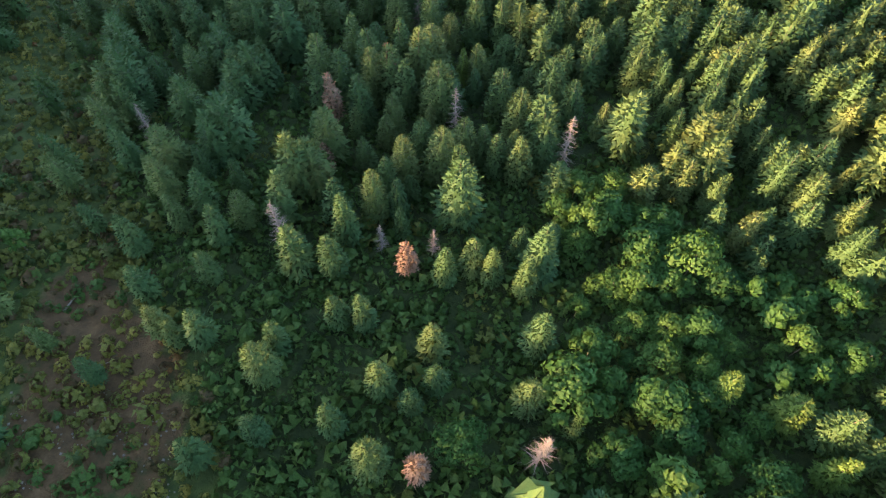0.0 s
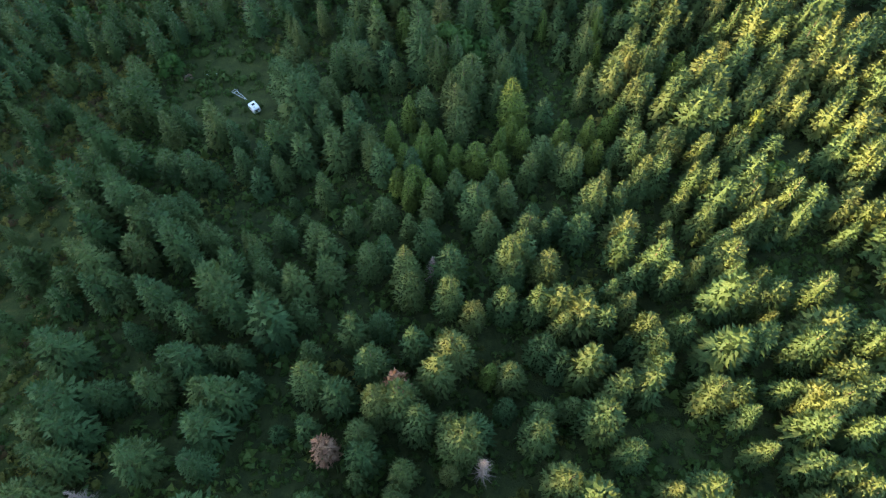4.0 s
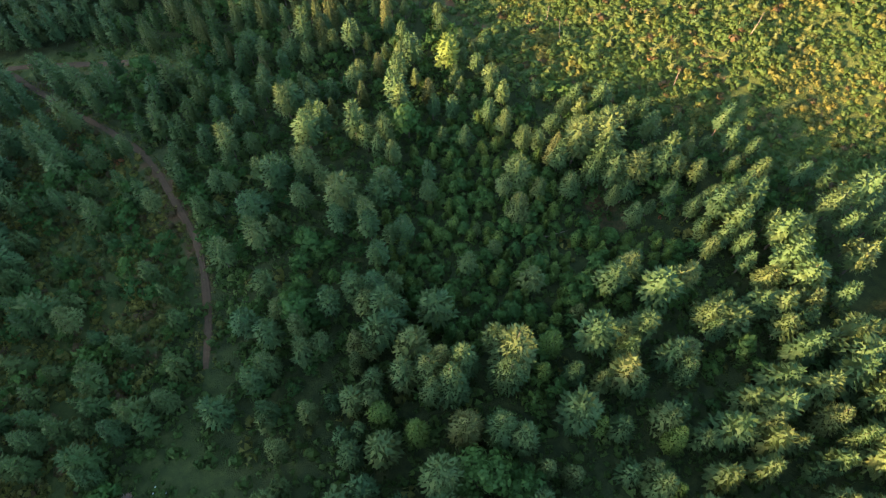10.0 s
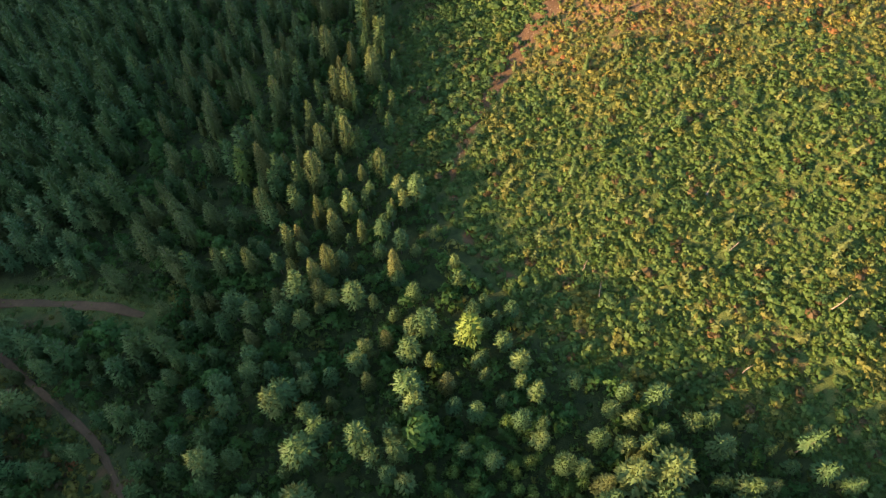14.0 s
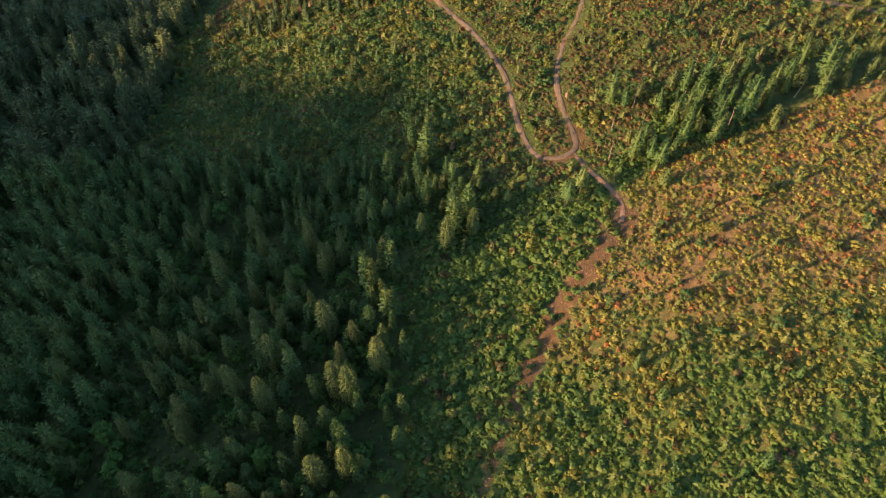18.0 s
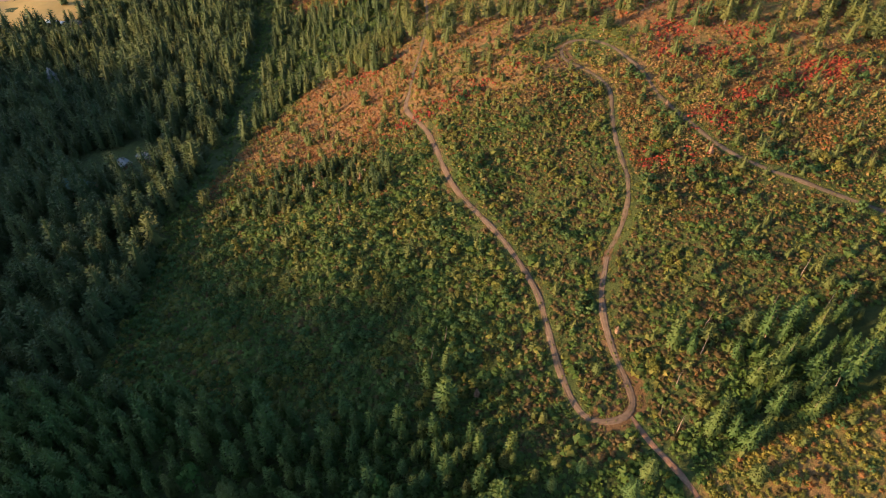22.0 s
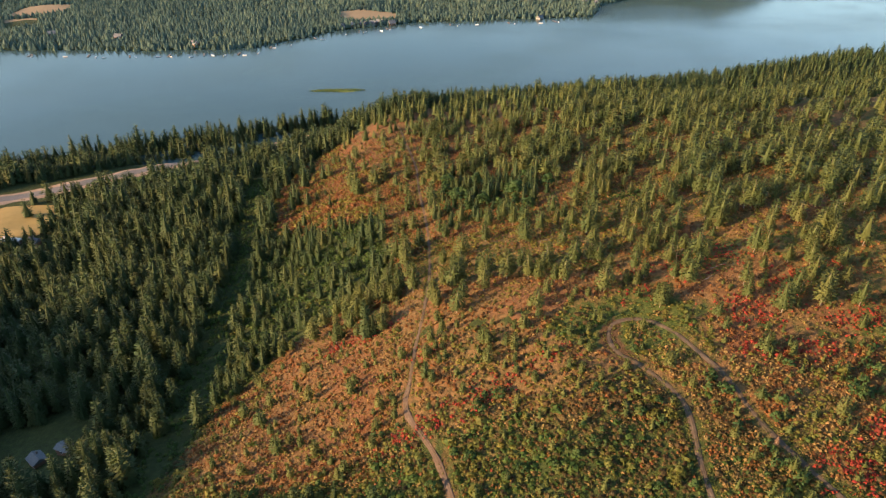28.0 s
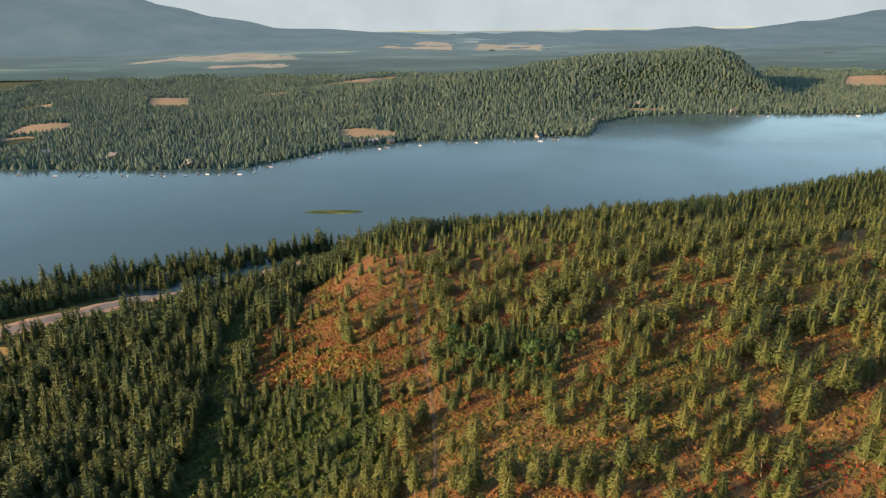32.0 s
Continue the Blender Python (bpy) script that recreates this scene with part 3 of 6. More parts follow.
def along(line, step):
    """Points and sideways directions along a rounded line."""
    p = np.array(line, float)
    for _ in range(3):
        p = np.concatenate([p[:1], np.stack([0.75 * p[:-1] + 0.25 * p[1:], 0.25 * p[:-1] + 0.75 * p[1:]], 1).reshape(-1, 2), p[-1:]])
    s = np.concatenate([[0], np.cumsum(np.hypot(*np.diff(p, axis=0).T))])
    u = np.arange(0, s[-1], step)
    q = np.stack([np.interp(u, s, p[:, 0]), np.interp(u, s, p[:, 1])], -1)
    d = np.gradient(q, axis=0)
    d /= np.hypot(d[:, 0], d[:, 1])[:, None] + 1e-9
    return q, np.stack([d[:, 1], -d[:, 0]], -1)


def road(name, line, width, mat, label, category, rut=0.08, lift=0.14, step=1.5, wild=0.4, kind="structure"):
    """A strip laid on the ground, with wheel ruts and ragged edges."""
    q, n = along(line, step)
    k = np.arange(len(q))
    prof = [(-0.62, -0.6), (-0.5, 0.0), (-0.32, -rut), (-0.16, -rut * 0.5), (0.0, rut * 0.4), (0.16, -rut * 0.5), (0.32, -rut), (0.5, 0.0), (0.62, -0.6)]
    rows = []
    for o, dz in prof:
        ragged = 1 + wild * np.sin(k * 0.55 + o * 9) * np.sin(k * 0.23 + 2 * o) * (abs(o) > 0.4)
        x, y = (q + n * (o * width * ragged)[:, None]).T
        rows.append(np.stack([x, y, height(x, y) + lift + dz], -1))
    v = np.stack(rows, 1)
    w = len(prof)
    i = (np.arange(len(q) - 1)[:, None] * w + np.arange(w - 1)[None]).ravel()
    tris = np.concatenate([np.stack([i, i + 1, i + w + 1], -1), np.stack([i, i + w + 1, i + w], -1)])
    return tagged(new(name, tri_mesh(name, v, tris, mat, True)), label, category, kind=kind)


road("dirt_track", HAIR_TRACK, 1.6, track_dirt, "rutted brown dirt track winding through a hairpin bend", "dirt track")
road("dirt_track", LOOP_TRACK, 1.35, loop_soil, "faint dirt track curling over the hilltop", "dirt track", 0.08, 0.1)
road("dirt_track", SPUR_TRACK, 1.2, loop_soil, "overgrown dirt track over the hilltop", "dirt track", 0.07, 0.1)
road("dirt_track", TAIL_TRACK, 1.3, wash_dirt, "short eroded dirt track below the hairpin", "dirt track", 0.06, 0.1)
road("dirt_track", CAMP_TRACK, 1.5, camp_soil, "narrow brown dirt track through brush", "dirt track", 0.06, 0.16)
road("dirt_track", SIDE_TRACK, 2.2, camp_soil, "grassy side track joining the dirt track", "dirt track", 0.05, 0.14)
road("road", HIGHWAY, 9.0, asphalt, "two-lane grey highway along the lake", "road", 0.0, 0.7, 6.0, 0.0)
road("road_shoulder", HIGHWAY, 17.0, gravel_edge, "tan gravel shoulder of the highway", "road", 0.0, 0.45, 6.0, 0.1)


def field(name, ring, mat, label, lift=0.35, step=8.0):
    """A draped field within a ring of corners."""
    px, py = np.array(ring).T
    fx, fy = np.arange(px.min(), px.max() + step, step), np.arange(py.min(), py.max() + step, step)
    ax, ay = np.meshgrid(fx, fy)
    me, ax, ay = sheet(name, fx, fy, height(ax, ay) + lift, mat)
    bm = bmesh.new()
    bm.from_mesh(me)
    gone = [f for f in bm.faces if not inside(f.calc_center_median().x, f.calc_center_median().y, ring)]
    bmesh.ops.delete(bm, geom=gone, context='FACES')
    bm.to_mesh(me)
    bm.free()
    return tagged(new(name, me), label, "field", kind="structure")


FAR_FIELDS = [
    [(-188, 1620), (-195, 1690), (-159, 1700), (-91, 1672), (-89, 1625)],
    [(-746, 1583), (-798, 1668), (-744, 1679), (-708, 1624)],
    [(-807, 1683), (-820, 1786), (-738, 1804), (-711, 1734), (-748, 1704)],
    [(-668, 1990), (-704, 2101), (-615, 2120), (-574, 1998)],
    [(-438, 2069), (-446, 2133), (-367, 2116), (-361, 2053)],
    [(-1000, 2000), (-989, 2046), (-910, 2057), (-881, 1991)],
    [(-316, 2261), (-321, 2365), (-222, 2409), (-131, 2541), (-127, 2457), (-225, 2278)],
    [(1040, 2193), (1173, 2386), (1261, 2350), (1122, 2142)],
    [(380, 1850), (470, 1850), (460, 1890), (390, 1890)],
]
VALLEY_FIELDS = [
    [(-1146, 2960), (-1026, 3200), (-744, 3330), (-585, 3230), (-521, 3040), (-850, 3010)],
    [(169, 3410), (212, 3657), (500, 3633), (434, 3308)],
    [(-253, 3522), (-112, 4018), (84, 3751), (70, 3368)],
    [(-770, 2750), (-785, 2850), (-530, 2870), (-506, 2790)],
]
field("field", WEST_FIELD, hay, "dry golden hay field beside the road", 0.4, 5.0)
field("field", GREEN_FIELD, pasture, "narrow green field beside the highway", 0.4, 5.0)
for ring in FAR_FIELDS:
    field("field", ring, far_hay, "dry tan hay field among woods", 0.8, 12.0)

# ---- plants: patterns ----


class Tris:
    """Gathers loose triangles, each turned to face its plant's outside, with the normal of the plant's own rounded form."""

    def __init__(self):
        self.v = []

    def tri(self, a, b, c, n=None):
        if n is None:
            self.v.append((a, b, c))
            return
        n = n / (np.linalg.norm(n) + 1e-9)
        if np.dot(np.cross(b - a, c - a), n) < 0:
            a, b = b, a
        self.v.append([np.concatenate([p, n]) for p in (a, b, c)])

    def arrays(self):
        v = np.array(self.v, np.float32)
        v = v.reshape(-1, v.shape[-1])
        return v, np.arange(len(v), dtype=np.int32).reshape(-1, 3)


def conifer(seed, wide=0.17, bare=0.12, sprays=400, size=0.05, round_top=0.5, whorls=14, branches=9, ragged=0.16, mass=0.55):
    """A crown of many small pointed sprays set out in whorled branches about the axis; 1 high."""
    r = np.random.RandomState(seed)
    g = Tris()
    up = np.array((0, 0, 1.0))
    lop, lop_way = r.uniform(0.0, 0.15), r.uniform(0, 6.28)
    turn, grow = r.uniform(0, 6.28, whorls + 1), r.uniform(1 - ragged, 1 + ragged, (whorls + 1, branches))
    power = 0.95 - 0.5 * round_top
    for k in range(sprays):
        u = 1 - ((k + r.rand()) / sprays) ** (1 / (1 + 0.75 * power))
        a = 2.39996 * k + r.uniform(-0.2, 0.2)
        level = u * whorls
        ring = int(level + 0.5)
        lobe = branches * (a - turn[ring]) / (2 * math.pi)
        star = math.cos(2 * math.pi * (lobe - round(lobe)))
        step = math.cos(2 * math.pi * (level - ring))
        reach = wide * (1 - u) ** power * (0.72 + 0.28 * min(1, u / 0.2)) * grow[ring, int(round(lobe)) % branches] * (1 + lop * math.cos(a - lop_way)) + 0.012
        deep = r.rand() ** 1.6
        reach *= (0.90 + 0.12 * star + 0.07 * step) * (1 - 0.36 * deep)
        out, side = np.array((math.cos(a), math.sin(a), 0.0)), np.array((-math.sin(a), math.cos(a), 0.0))
        z = bare + (0.97 - bare) * u - 0.05 * reach
        sz = size * r.uniform(0.7, 1.3) * (0.75 + 0.25 * (1 - u))
        p = out * reach + up * z
        rise = -0.25 + 1.0 * u ** 1.5 + r.uniform(-0.2, 0.2)
        way = out + up * rise + side * r.uniform(-0.5, 0.5)
        way /= np.linalg.norm(way)
        across = side * math.cos(0.6) + up * r.choice((-1, 1)) * math.sin(r.uniform(0, 0.7))
        face = out + up * (0.22 + 0.6 * u ** 4) + side * (0.3 * math.sin(2 * math.pi * (lobe - round(lobe)))) + r.normal(0, 0.22, 3)
        g.tri(p - across * sz * 0.5 - way * sz * 0.4, p + across * sz * 0.5 - way * sz * 0.4, p + way * sz * 0.9, face)
    for j in range(3):
        a, c = j * 2.1, j * 2.1 + 2.1
        g.tri(np.array((0.012 * math.cos(a), 0.012 * math.sin(a), 0.92)), np.array((0.012 * math.cos(c), 0.012 * math.sin(c), 0.92)), np.array((0, 0, 1.01)), np.array((math.cos(a + 1), math.sin(a + 1), 0.6)))
    # inner mass
    n, lump = 6, r.uniform(0.8, 1.1, 7)
    lump[6] = lump[0]
    for j in range(n):
        a, c = 2 * math.pi * j / n, 2 * math.pi * (j + 1) / n
        w, v = wide * mass * lump[j], wide * mass * lump[j + 1]
        g.tri(np.array((w * math.cos(a), w * math.sin(a), bare + 0.04)), np.array((v * math.cos(c), v * math.sin(c), bare + 0.04)), np.array((0, 0, 0.9)), np.array((math.cos((a + c) / 2), math.sin((a + c) / 2), 0.3)))
    return g.arrays()


def leafy(seed, wide=0.32, low=0.28, clumps=9, leaves=60, size=0.045):
    """A broad uneven crown of clumps of leaves; 1 high."""
    r = np.random.RandomState(seed)
    g = Tris()
    for k in range(clumps):
        a, s = 2.4 * k + r.uniform(-0.5, 0.5), math.sqrt((k + 0.3) / clumps) * 0.85
        z = low + (1 - low) * (0.95 - 0.75 * s ** 1.6 + r.uniform(-0.14, 0.05))
        c = np.array((wide * s * math.cos(a), wide * s * math.sin(a), z - 0.08))
        big = r.uniform(0.55, 1.15)
        rad = np.array((wide * 0.40, wide * 0.40, 0.11)) * big
        for _ in range(int(leaves * big)):
            d = r.normal(size=3)
            d /= np.linalg.norm(d)
            d[2] = abs(d[2]) * 0.9 if r.rand() < 0.75 else d[2]
            p = c + d * rad * r.uniform(0.55, 1.25)
            t1 = np.cross(d, r.normal(size=3))
            t1 /= np.linalg.norm(t1) + 1e-9
            t2 = np.cross(d, t1) + d * r.uniform(-0.5, 0.7)
            s1 = size * r.uniform(0.7, 1.4)
            g.tri(p - t1 * s1, p + t1 * s1, p + t2 * s1 * 1.6, d + 0.5 * np.array((s * math.cos(a), s * math.sin(a), 0.2)) + r.normal(0, 0.15, 3))
    return g.arrays()


def bushy(seed, leaves=16, size=0.30):
    """A low uneven dome of leaf sprays, about 1 wide and 0.8 high."""
    r = np.random.RandomState(seed)
    g = Tris()
    lumps = r.uniform(-1, 1, (4, 3))
    for _ in range(leaves):
        a, e = r.uniform(0, 6.28), math.asin(r.uniform(0.05, 1.0))
        d = np.array((math.cos(a) * math.cos(e), math.sin(a) * math.cos(e), math.sin(e)))
        swell = 1 + 0.28 * np.sin(lumps @ d * 3.2).sum() / 2
        p = d * np.array((0.42, 0.42, 0.5)) * r.uniform(0.7, 1.05) * swell + np.array((0, 0, 0.15))
        t1 = np.cross(d, r.normal(size=3))
        t1 /= np.linalg.norm(t1)
        t2 = np.cross(d, t1) + d * r.uniform(0.0, 0.55)
        s = size * r.uniform(0.6, 1.3)
        g.tri(p - t1 * s * 0.6 - t2 * s * 0.3, p + t1 * s * 0.6 - t2 * s * 0.3, p + t2 * s * 0.7, d + np.array((0, 0, 0.02)) + r.normal(0, 0.2, 3))
    return g.arrays()


def bare_limbs(seed, n=46, reach=0.13, bare=0.1, thick=0.006):
    """Dead branches: thin three-sided spikes round the axis; 1 high."""
    r = np.random.RandomState(seed)
    g = Tris()
    for k in range(n):
        u = (k + r.rand()) / n
        z, a = bare + (0.98 - bare) * u, r.uniform(0, 6.28)
        l = reach * (1 - u) ** 0.7 * r.uniform(0.5, 1.25) + 0.015
        tip = np.array((l * math.cos(a), l * math.sin(a), z + l * r.uniform(-0.45, 0.15)))
        f, up, sd = np.array((0, 0, z)), np.array((0, 0, thick)), np.array((-math.sin(a), math.cos(a), 0)) * thick
        for p, q in ((up, sd), (sd, -up), (-up, -sd), (-sd, up)):
            g.tri(f + p, f + q, tip)
        for _ in range(2):
            s = r.uniform(0.35, 0.8)
            m = f + (tip - f) * s
            t2 = m + (tip - f) * 0.3 + np.array((-math.sin(a), math.cos(a), 0)) * l * 0.3 * r.choice((-1, 1))
            g.tri(m + up * 0.6, m - up * 0.6, t2)
    return g.arrays()


def stem(seed, top=0.97, thick=0.011, n=6, bend=0.01):
    """A tapered, slightly bent trunk; 1 high."""
    r = np.random.RandomState(seed)
    zs = [-0.03, 0.02, 0.25, 0.5, 0.75, top]
    rr = [1.5, 1.1, 0.9, 0.65, 0.4, 0.08]
    off = np.cumsum(r.uniform(-bend, bend, (6, 2)), 0)
    off[:2] = 0
    v, f = [], []
    for (ox, oy), z, q in zip(off, zs, rr):
        for j in range(n):
            a = 2 * math.pi * j / n
            v.append((ox + thick * q * math.cos(a), oy + thick * q * math.sin(a), z))
    for i in range(5):
        for j in range(n):
            a, b = i * n + j, i * n + (j + 1) % n
            f += [(a, b, b + n), (a, b + n, a + n)]
    return np.array(v, np.float32), np.array(f, np.int32)


def off_walk(x, y):
    """The strips too far aside to be looked into, where trees stand as plain cones."""
    west = np.interp(y, [0, 60, 140, 260, 450, 600, 800, 1100], [-75, -92, -128, -158, -210, -275, -375, -535])
    east = np.interp(y, [0, 60, 140, 260, 450, 600, 800, 1100], [80, 95, 124, 128, 150, 182, 280, 470])
    return (x < west) | (x > east)


def sprinkle(name, patterns, mat, pts, size, label, category, tall=None, lean=0.05, parent=None, pick=None, seed=1):
    """One joined mesh of many plants, each a turned and sized pattern set on the ground."""
    r = np.random.RandomState(seed)
    n = len(pts)
    if n == 0:
        return None
    tall = size if tall is None else tall
    pick = r.randint(0, len(patterns), n) if pick is None else pick
    if category == "woods" and len(patterns[0][1]) > 60:
        aside = off_walk(pts[:, 0], pts[:, 1]) | (pts[:, 1] < 12)
        pick = np.where(aside, len(patterns) + pick % len(spire_fine), pick)
        patterns = list(patterns) + spire_fine
    turn = r.uniform(0, 2 * math.pi, n)
    lx, ly = r.normal(0, lean, n), r.normal(0, lean, n)
    z = height(pts[:, 0], pts[:, 1])
    each = r.rand(n)
    vs, fs, tones, base = [], [], [], 0
    for k, (v, f) in enumerate(patterns):
        s = np.where(pick == k)[0]
        if not len(s):
            continue
        c, sn = np.cos(turn[s])[:, None], np.sin(turn[s])[:, None]
        X = (v[:, 0] * c - v[:, 1] * sn) * size[s][:, None]
        Y = (v[:, 0] * sn + v[:, 1] * c) * size[s][:, None]
        Z = v[:, 2][None] * tall[s][:, None]
        X, Y = X + Z * lx[s][:, None], Y + Z * ly[s][:, None]
        P = [X + pts[s, 0][:, None], Y + pts[s, 1][:, None], Z + z[s][:, None]]
        if v.shape[1] == 6:
            P += [v[:, 3] * c - v[:, 4] * sn, v[:, 3] * sn + v[:, 4] * c, v[:, 5][None] + 0 * c]
        P = np.stack(P, -1)
        vs.append(P.reshape(-1, P.shape[-1]).astype(np.float32))
        tones.append(np.repeat(each[s], len(v)))
        fs.append((f[None] + (np.arange(len(s)) * len(v))[:, None, None] + base).reshape(-1, 3))
        base += len(s) * len(v)
    ob = new(name, tri_mesh(name, np.concatenate(vs), np.concatenate(fs), mat, False, np.concatenate(tones)))
    if parent:
        ob.parent = parent
    return tagged(ob, label, category, kind="stuff")


def scatter(x0, x1, y0, y1, step, seed, jitter=0.42):
    """Uneven points about every step metres."""
    r = np.random.RandomState(seed)
    ax, ay = np.meshgrid(np.arange(x0, x1, step), np.arange(y0, y1, step * 0.87))
    ax = ax + (np.arange(ax.shape[0]) % 2)[:, None] * step / 2
    p = np.stack([ax.ravel(), ay.ravel()], -1)
    return p + r.uniform(-jitter, jitter, p.shape) * step

# ---- woods: where, how high, which kind ----


def fill_at(x, y):
    """How closely trees stand, 0 to 1."""
    f = np.full(np.shape(x), 0.93)
    f = np.where((y < 300) & (waves(x, y, 34, 21) > 0.75), 0.35, f)
    f = np.where((np.abs(x) < 75) & (y < 165), f * 0.7, f)
    f = np.where((x > -32) & (x < 20) & (y < 58), f * 0.25, f)
    f = np.where((np.abs(x) < 110) & (y >= 165) & (y < 430), f * np.where((x < 0) | (y > 300), 0.66, 0.8), f)
    f = np.where(inside(x, y, CLEARING), 0.22 + 0.25 * smooth(90, 130, y), f)
    f = np.where(inside(x, y, YOUNG), 0.16, f)
    f = np.where(inside(x, y, MEADOW) & (x < 178 + 8 * waves(x, y, 40, 36)), 0.012, f)
    f = np.where(inside(x, y, HILLSIDE), 0.03, f)
    top = 0.25 + 0.13 * smooth(50, 120, x) * smooth(600, 660, y) + 0.25 * smooth(820, 940, y) + 0.42 * waves(x, y, 34, 31) - 0.10 * smooth(150, 220, x)
    f = np.where(inside(x, y, HILLTOP) | ((x > 230) & (y > 560)), top, f)
    f = np.where(inside(x, y, SPARSE), 0.14 + 0.2 * waves(x, y, 20, 40), f)
    f = np.where(inside(x, y, MIXED_WOOD), 0.6, f)
    f = np.where(inside(x, y, FIR_EDGE), 0.75, f)
    f = np.where(inside(x, y, PINE_CLUMP), 0.3, f)
    f = np.where(inside(x + 7 * waves(x, y, 16, 37), y + 7 * waves(x, y, 15, 38), ORANGE_SLOPE), 0.10 + 0.12 * waves(x, y, 18, 39), f)
    f = np.where(inside(x + 10 * waves(x, y, 18, 33), y + 9 * waves(x, y, 20, 34), THICKET), 0.8, f)
    f = np.where(inside(x, y, [(-120, 640), (-45, 655), (-45, 800), (-95, 840), (-122, 800)]) & (waves(x, y, 20, 35) < -0.2), f * 0.75, f)
    f = np.where(inside(x, y, LEAFY) | inside(x, y, LIME) | inside(x, y, LEAFY_WEST), 0.85, f)
    for ring in ([(-4, 424), (14, 414), (46, 414), (46, 452), (6, 460)], *GLADES, BARE, CAMP, WEST_FIELD, GREEN_FIELD, YARD):
        f = np.where(inside(x, y, ring), 0.02, f)
    for gx0, gy0 in GAPS:
        f = np.where(np.hypot(x - gx0, y - gy0) < 5.0, f * 0.1, f)
    for line, w in ((POWER_CUT, 6), (HIGHWAY, 22), (HAIR_TRACK, 3.5), (LOOP_TRACK, 3.0), (SPUR_TRACK, 3), (TAIL_TRACK, 3.5), (CAMP_TRACK, 3.5), (SIDE_TRACK, 6), (WASH, 6)):
        f = np.where(away(x, y, line) < w, 0, f)
    return np.where(np.interp(x, SHORE_X, SHORE_Y) - y < 4, 0, f)


def woods(x0, x1, y0, y1, step, seed):
    p = scatter(x0, x1, y0, y1, step, seed)
    r = np.random.RandomState(seed + 50)
    return p[r.rand(len(p)) < fill_at(p[:, 0], p[:, 1])]


# patterns in three grades
FIR_FORMS = ((1, 0.195, 0.95), (2, 0.17, 0.7), (3, 0.215, 1.1), (4, 0.185, 0.6))
fir_near = [conifer(s, w, 0.10, 1500, 0.030, rt, 17, 11) for s, w, rt in FIR_FORMS]
fir_fine = [conifer(s + 14, w, 0.12, 700, 0.044, rt, 14, 10) for s, w, rt in FIR_FORMS]
fir_mid = [conifer(s + 10, w, 0.14, 470, 0.051, rt, 12, 8) for s, w, rt in FIR_FORMS]
fir_plain = [conifer(s + 10, w, 0.14, 310, 0.062, rt, 10, 7) for s, w, rt in FIR_FORMS]
fir_low = [conifer(s, w, 0.05, 250, 0.058, rt, 12, 8, 0.18, 0.72) for s, w, rt in ((21, 0.20, 0.95), (22, 0.17, 0.7), (23, 0.225, 1.1))]
fir_remote = [conifer(s + 24, w, 0.04, 110, 0.088, rt, 9, 7, 0.2, 0.75) for s, w, rt in FIR_FORMS]
tall_near = [conifer(s + 60, w * 1.02, 0.36, 1100, 0.030, rt + 0.1, 12, 10, 0.24) for s, w, rt in FIR_FORMS]
tall_mid = [conifer(s + 65, w * 1.05, 0.34, 460, 0.046, rt + 0.1, 10, 8, 0.24) for s, w, rt in FIR_FORMS]
pine_near = [conifer(s, w, 0.20, 620, 0.047, 1.1, 9, 8, 0.28, 0.45) for s, w in ((31, 0.225), (32, 0.19), (33, 0.255))]
pine_low = [conifer(s, w, 0.15, 190, 0.078, 1.1, 8, 7, 0.26, 0.45) for s, w in ((41, 0.235), (42, 0.195), (43, 0.26))]
small_leaf = [leafy(s, w, 0.08, 7, 20, 0.085) for s, w in ((63, 0.42), (64, 0.36), (65, 0.48))]
leaf_near = [leafy(s, w, 0.22, 16, 130, 0.023) for s, w in ((51, 0.34), (52, 0.28), (53, 0.40))]
leaf_mid = [leafy(s, w, 0.18, 10, 52, 0.042) for s, w in ((61, 0.34), (62, 0.28))]
dead_near = [bare_limbs(s, 110, 0.17) for s in (71, 72)]
rusty_near = [conifer(s, 0.14, 0.2, 600, 0.034, 0.75, 14, 9, 0.35, 0.3) for s in (73, 74)]
bush = [bushy(s, 30, 0.26) for s in range(80, 86)]
bush_mid = [bushy(s, 18, 0.34) for s in range(180, 186)]
bush_low = [bushy(s, 15, 0.33) for s in range(86, 90)]
tuft = [bushy(s, 7, 0.4) for s in range(90, 93)]
sapling = [conifer(s, 0.22, 0.03, 30, 0.18, 0.6, 4, 5, 0.2, 0.6) for s in (95, 96)]


def cone_tree(seed, tiers, sides=5, rise=0.45):
    """A far conifer: a few ragged cones stacked; 1 high."""
    r = np.random.RandomState(seed)
    g = Tris()
    for zb, zt, w in tiers:
        o = r.uniform(0, 1)
        for j in range(sides):
            a, c = 2 * math.pi * (j + o) / sides, 2 * math.pi * (j + 1 + o) / sides
            ra, rc = w * r.uniform(0.65, 1.25), w * r.uniform(0.65, 1.25)
            mid = (a + c) / 2
            g.tri(np.array((ra * math.cos(a), ra * math.sin(a), zb + r.uniform(-0.06, 0.06))), np.array((rc * math.cos(c), rc * math.sin(c), zb + r.uniform(-0.06, 0.06))), np.array((0, 0, zt)), np.array((math.cos(mid), math.sin(mid), rise)))
    return g.arrays()


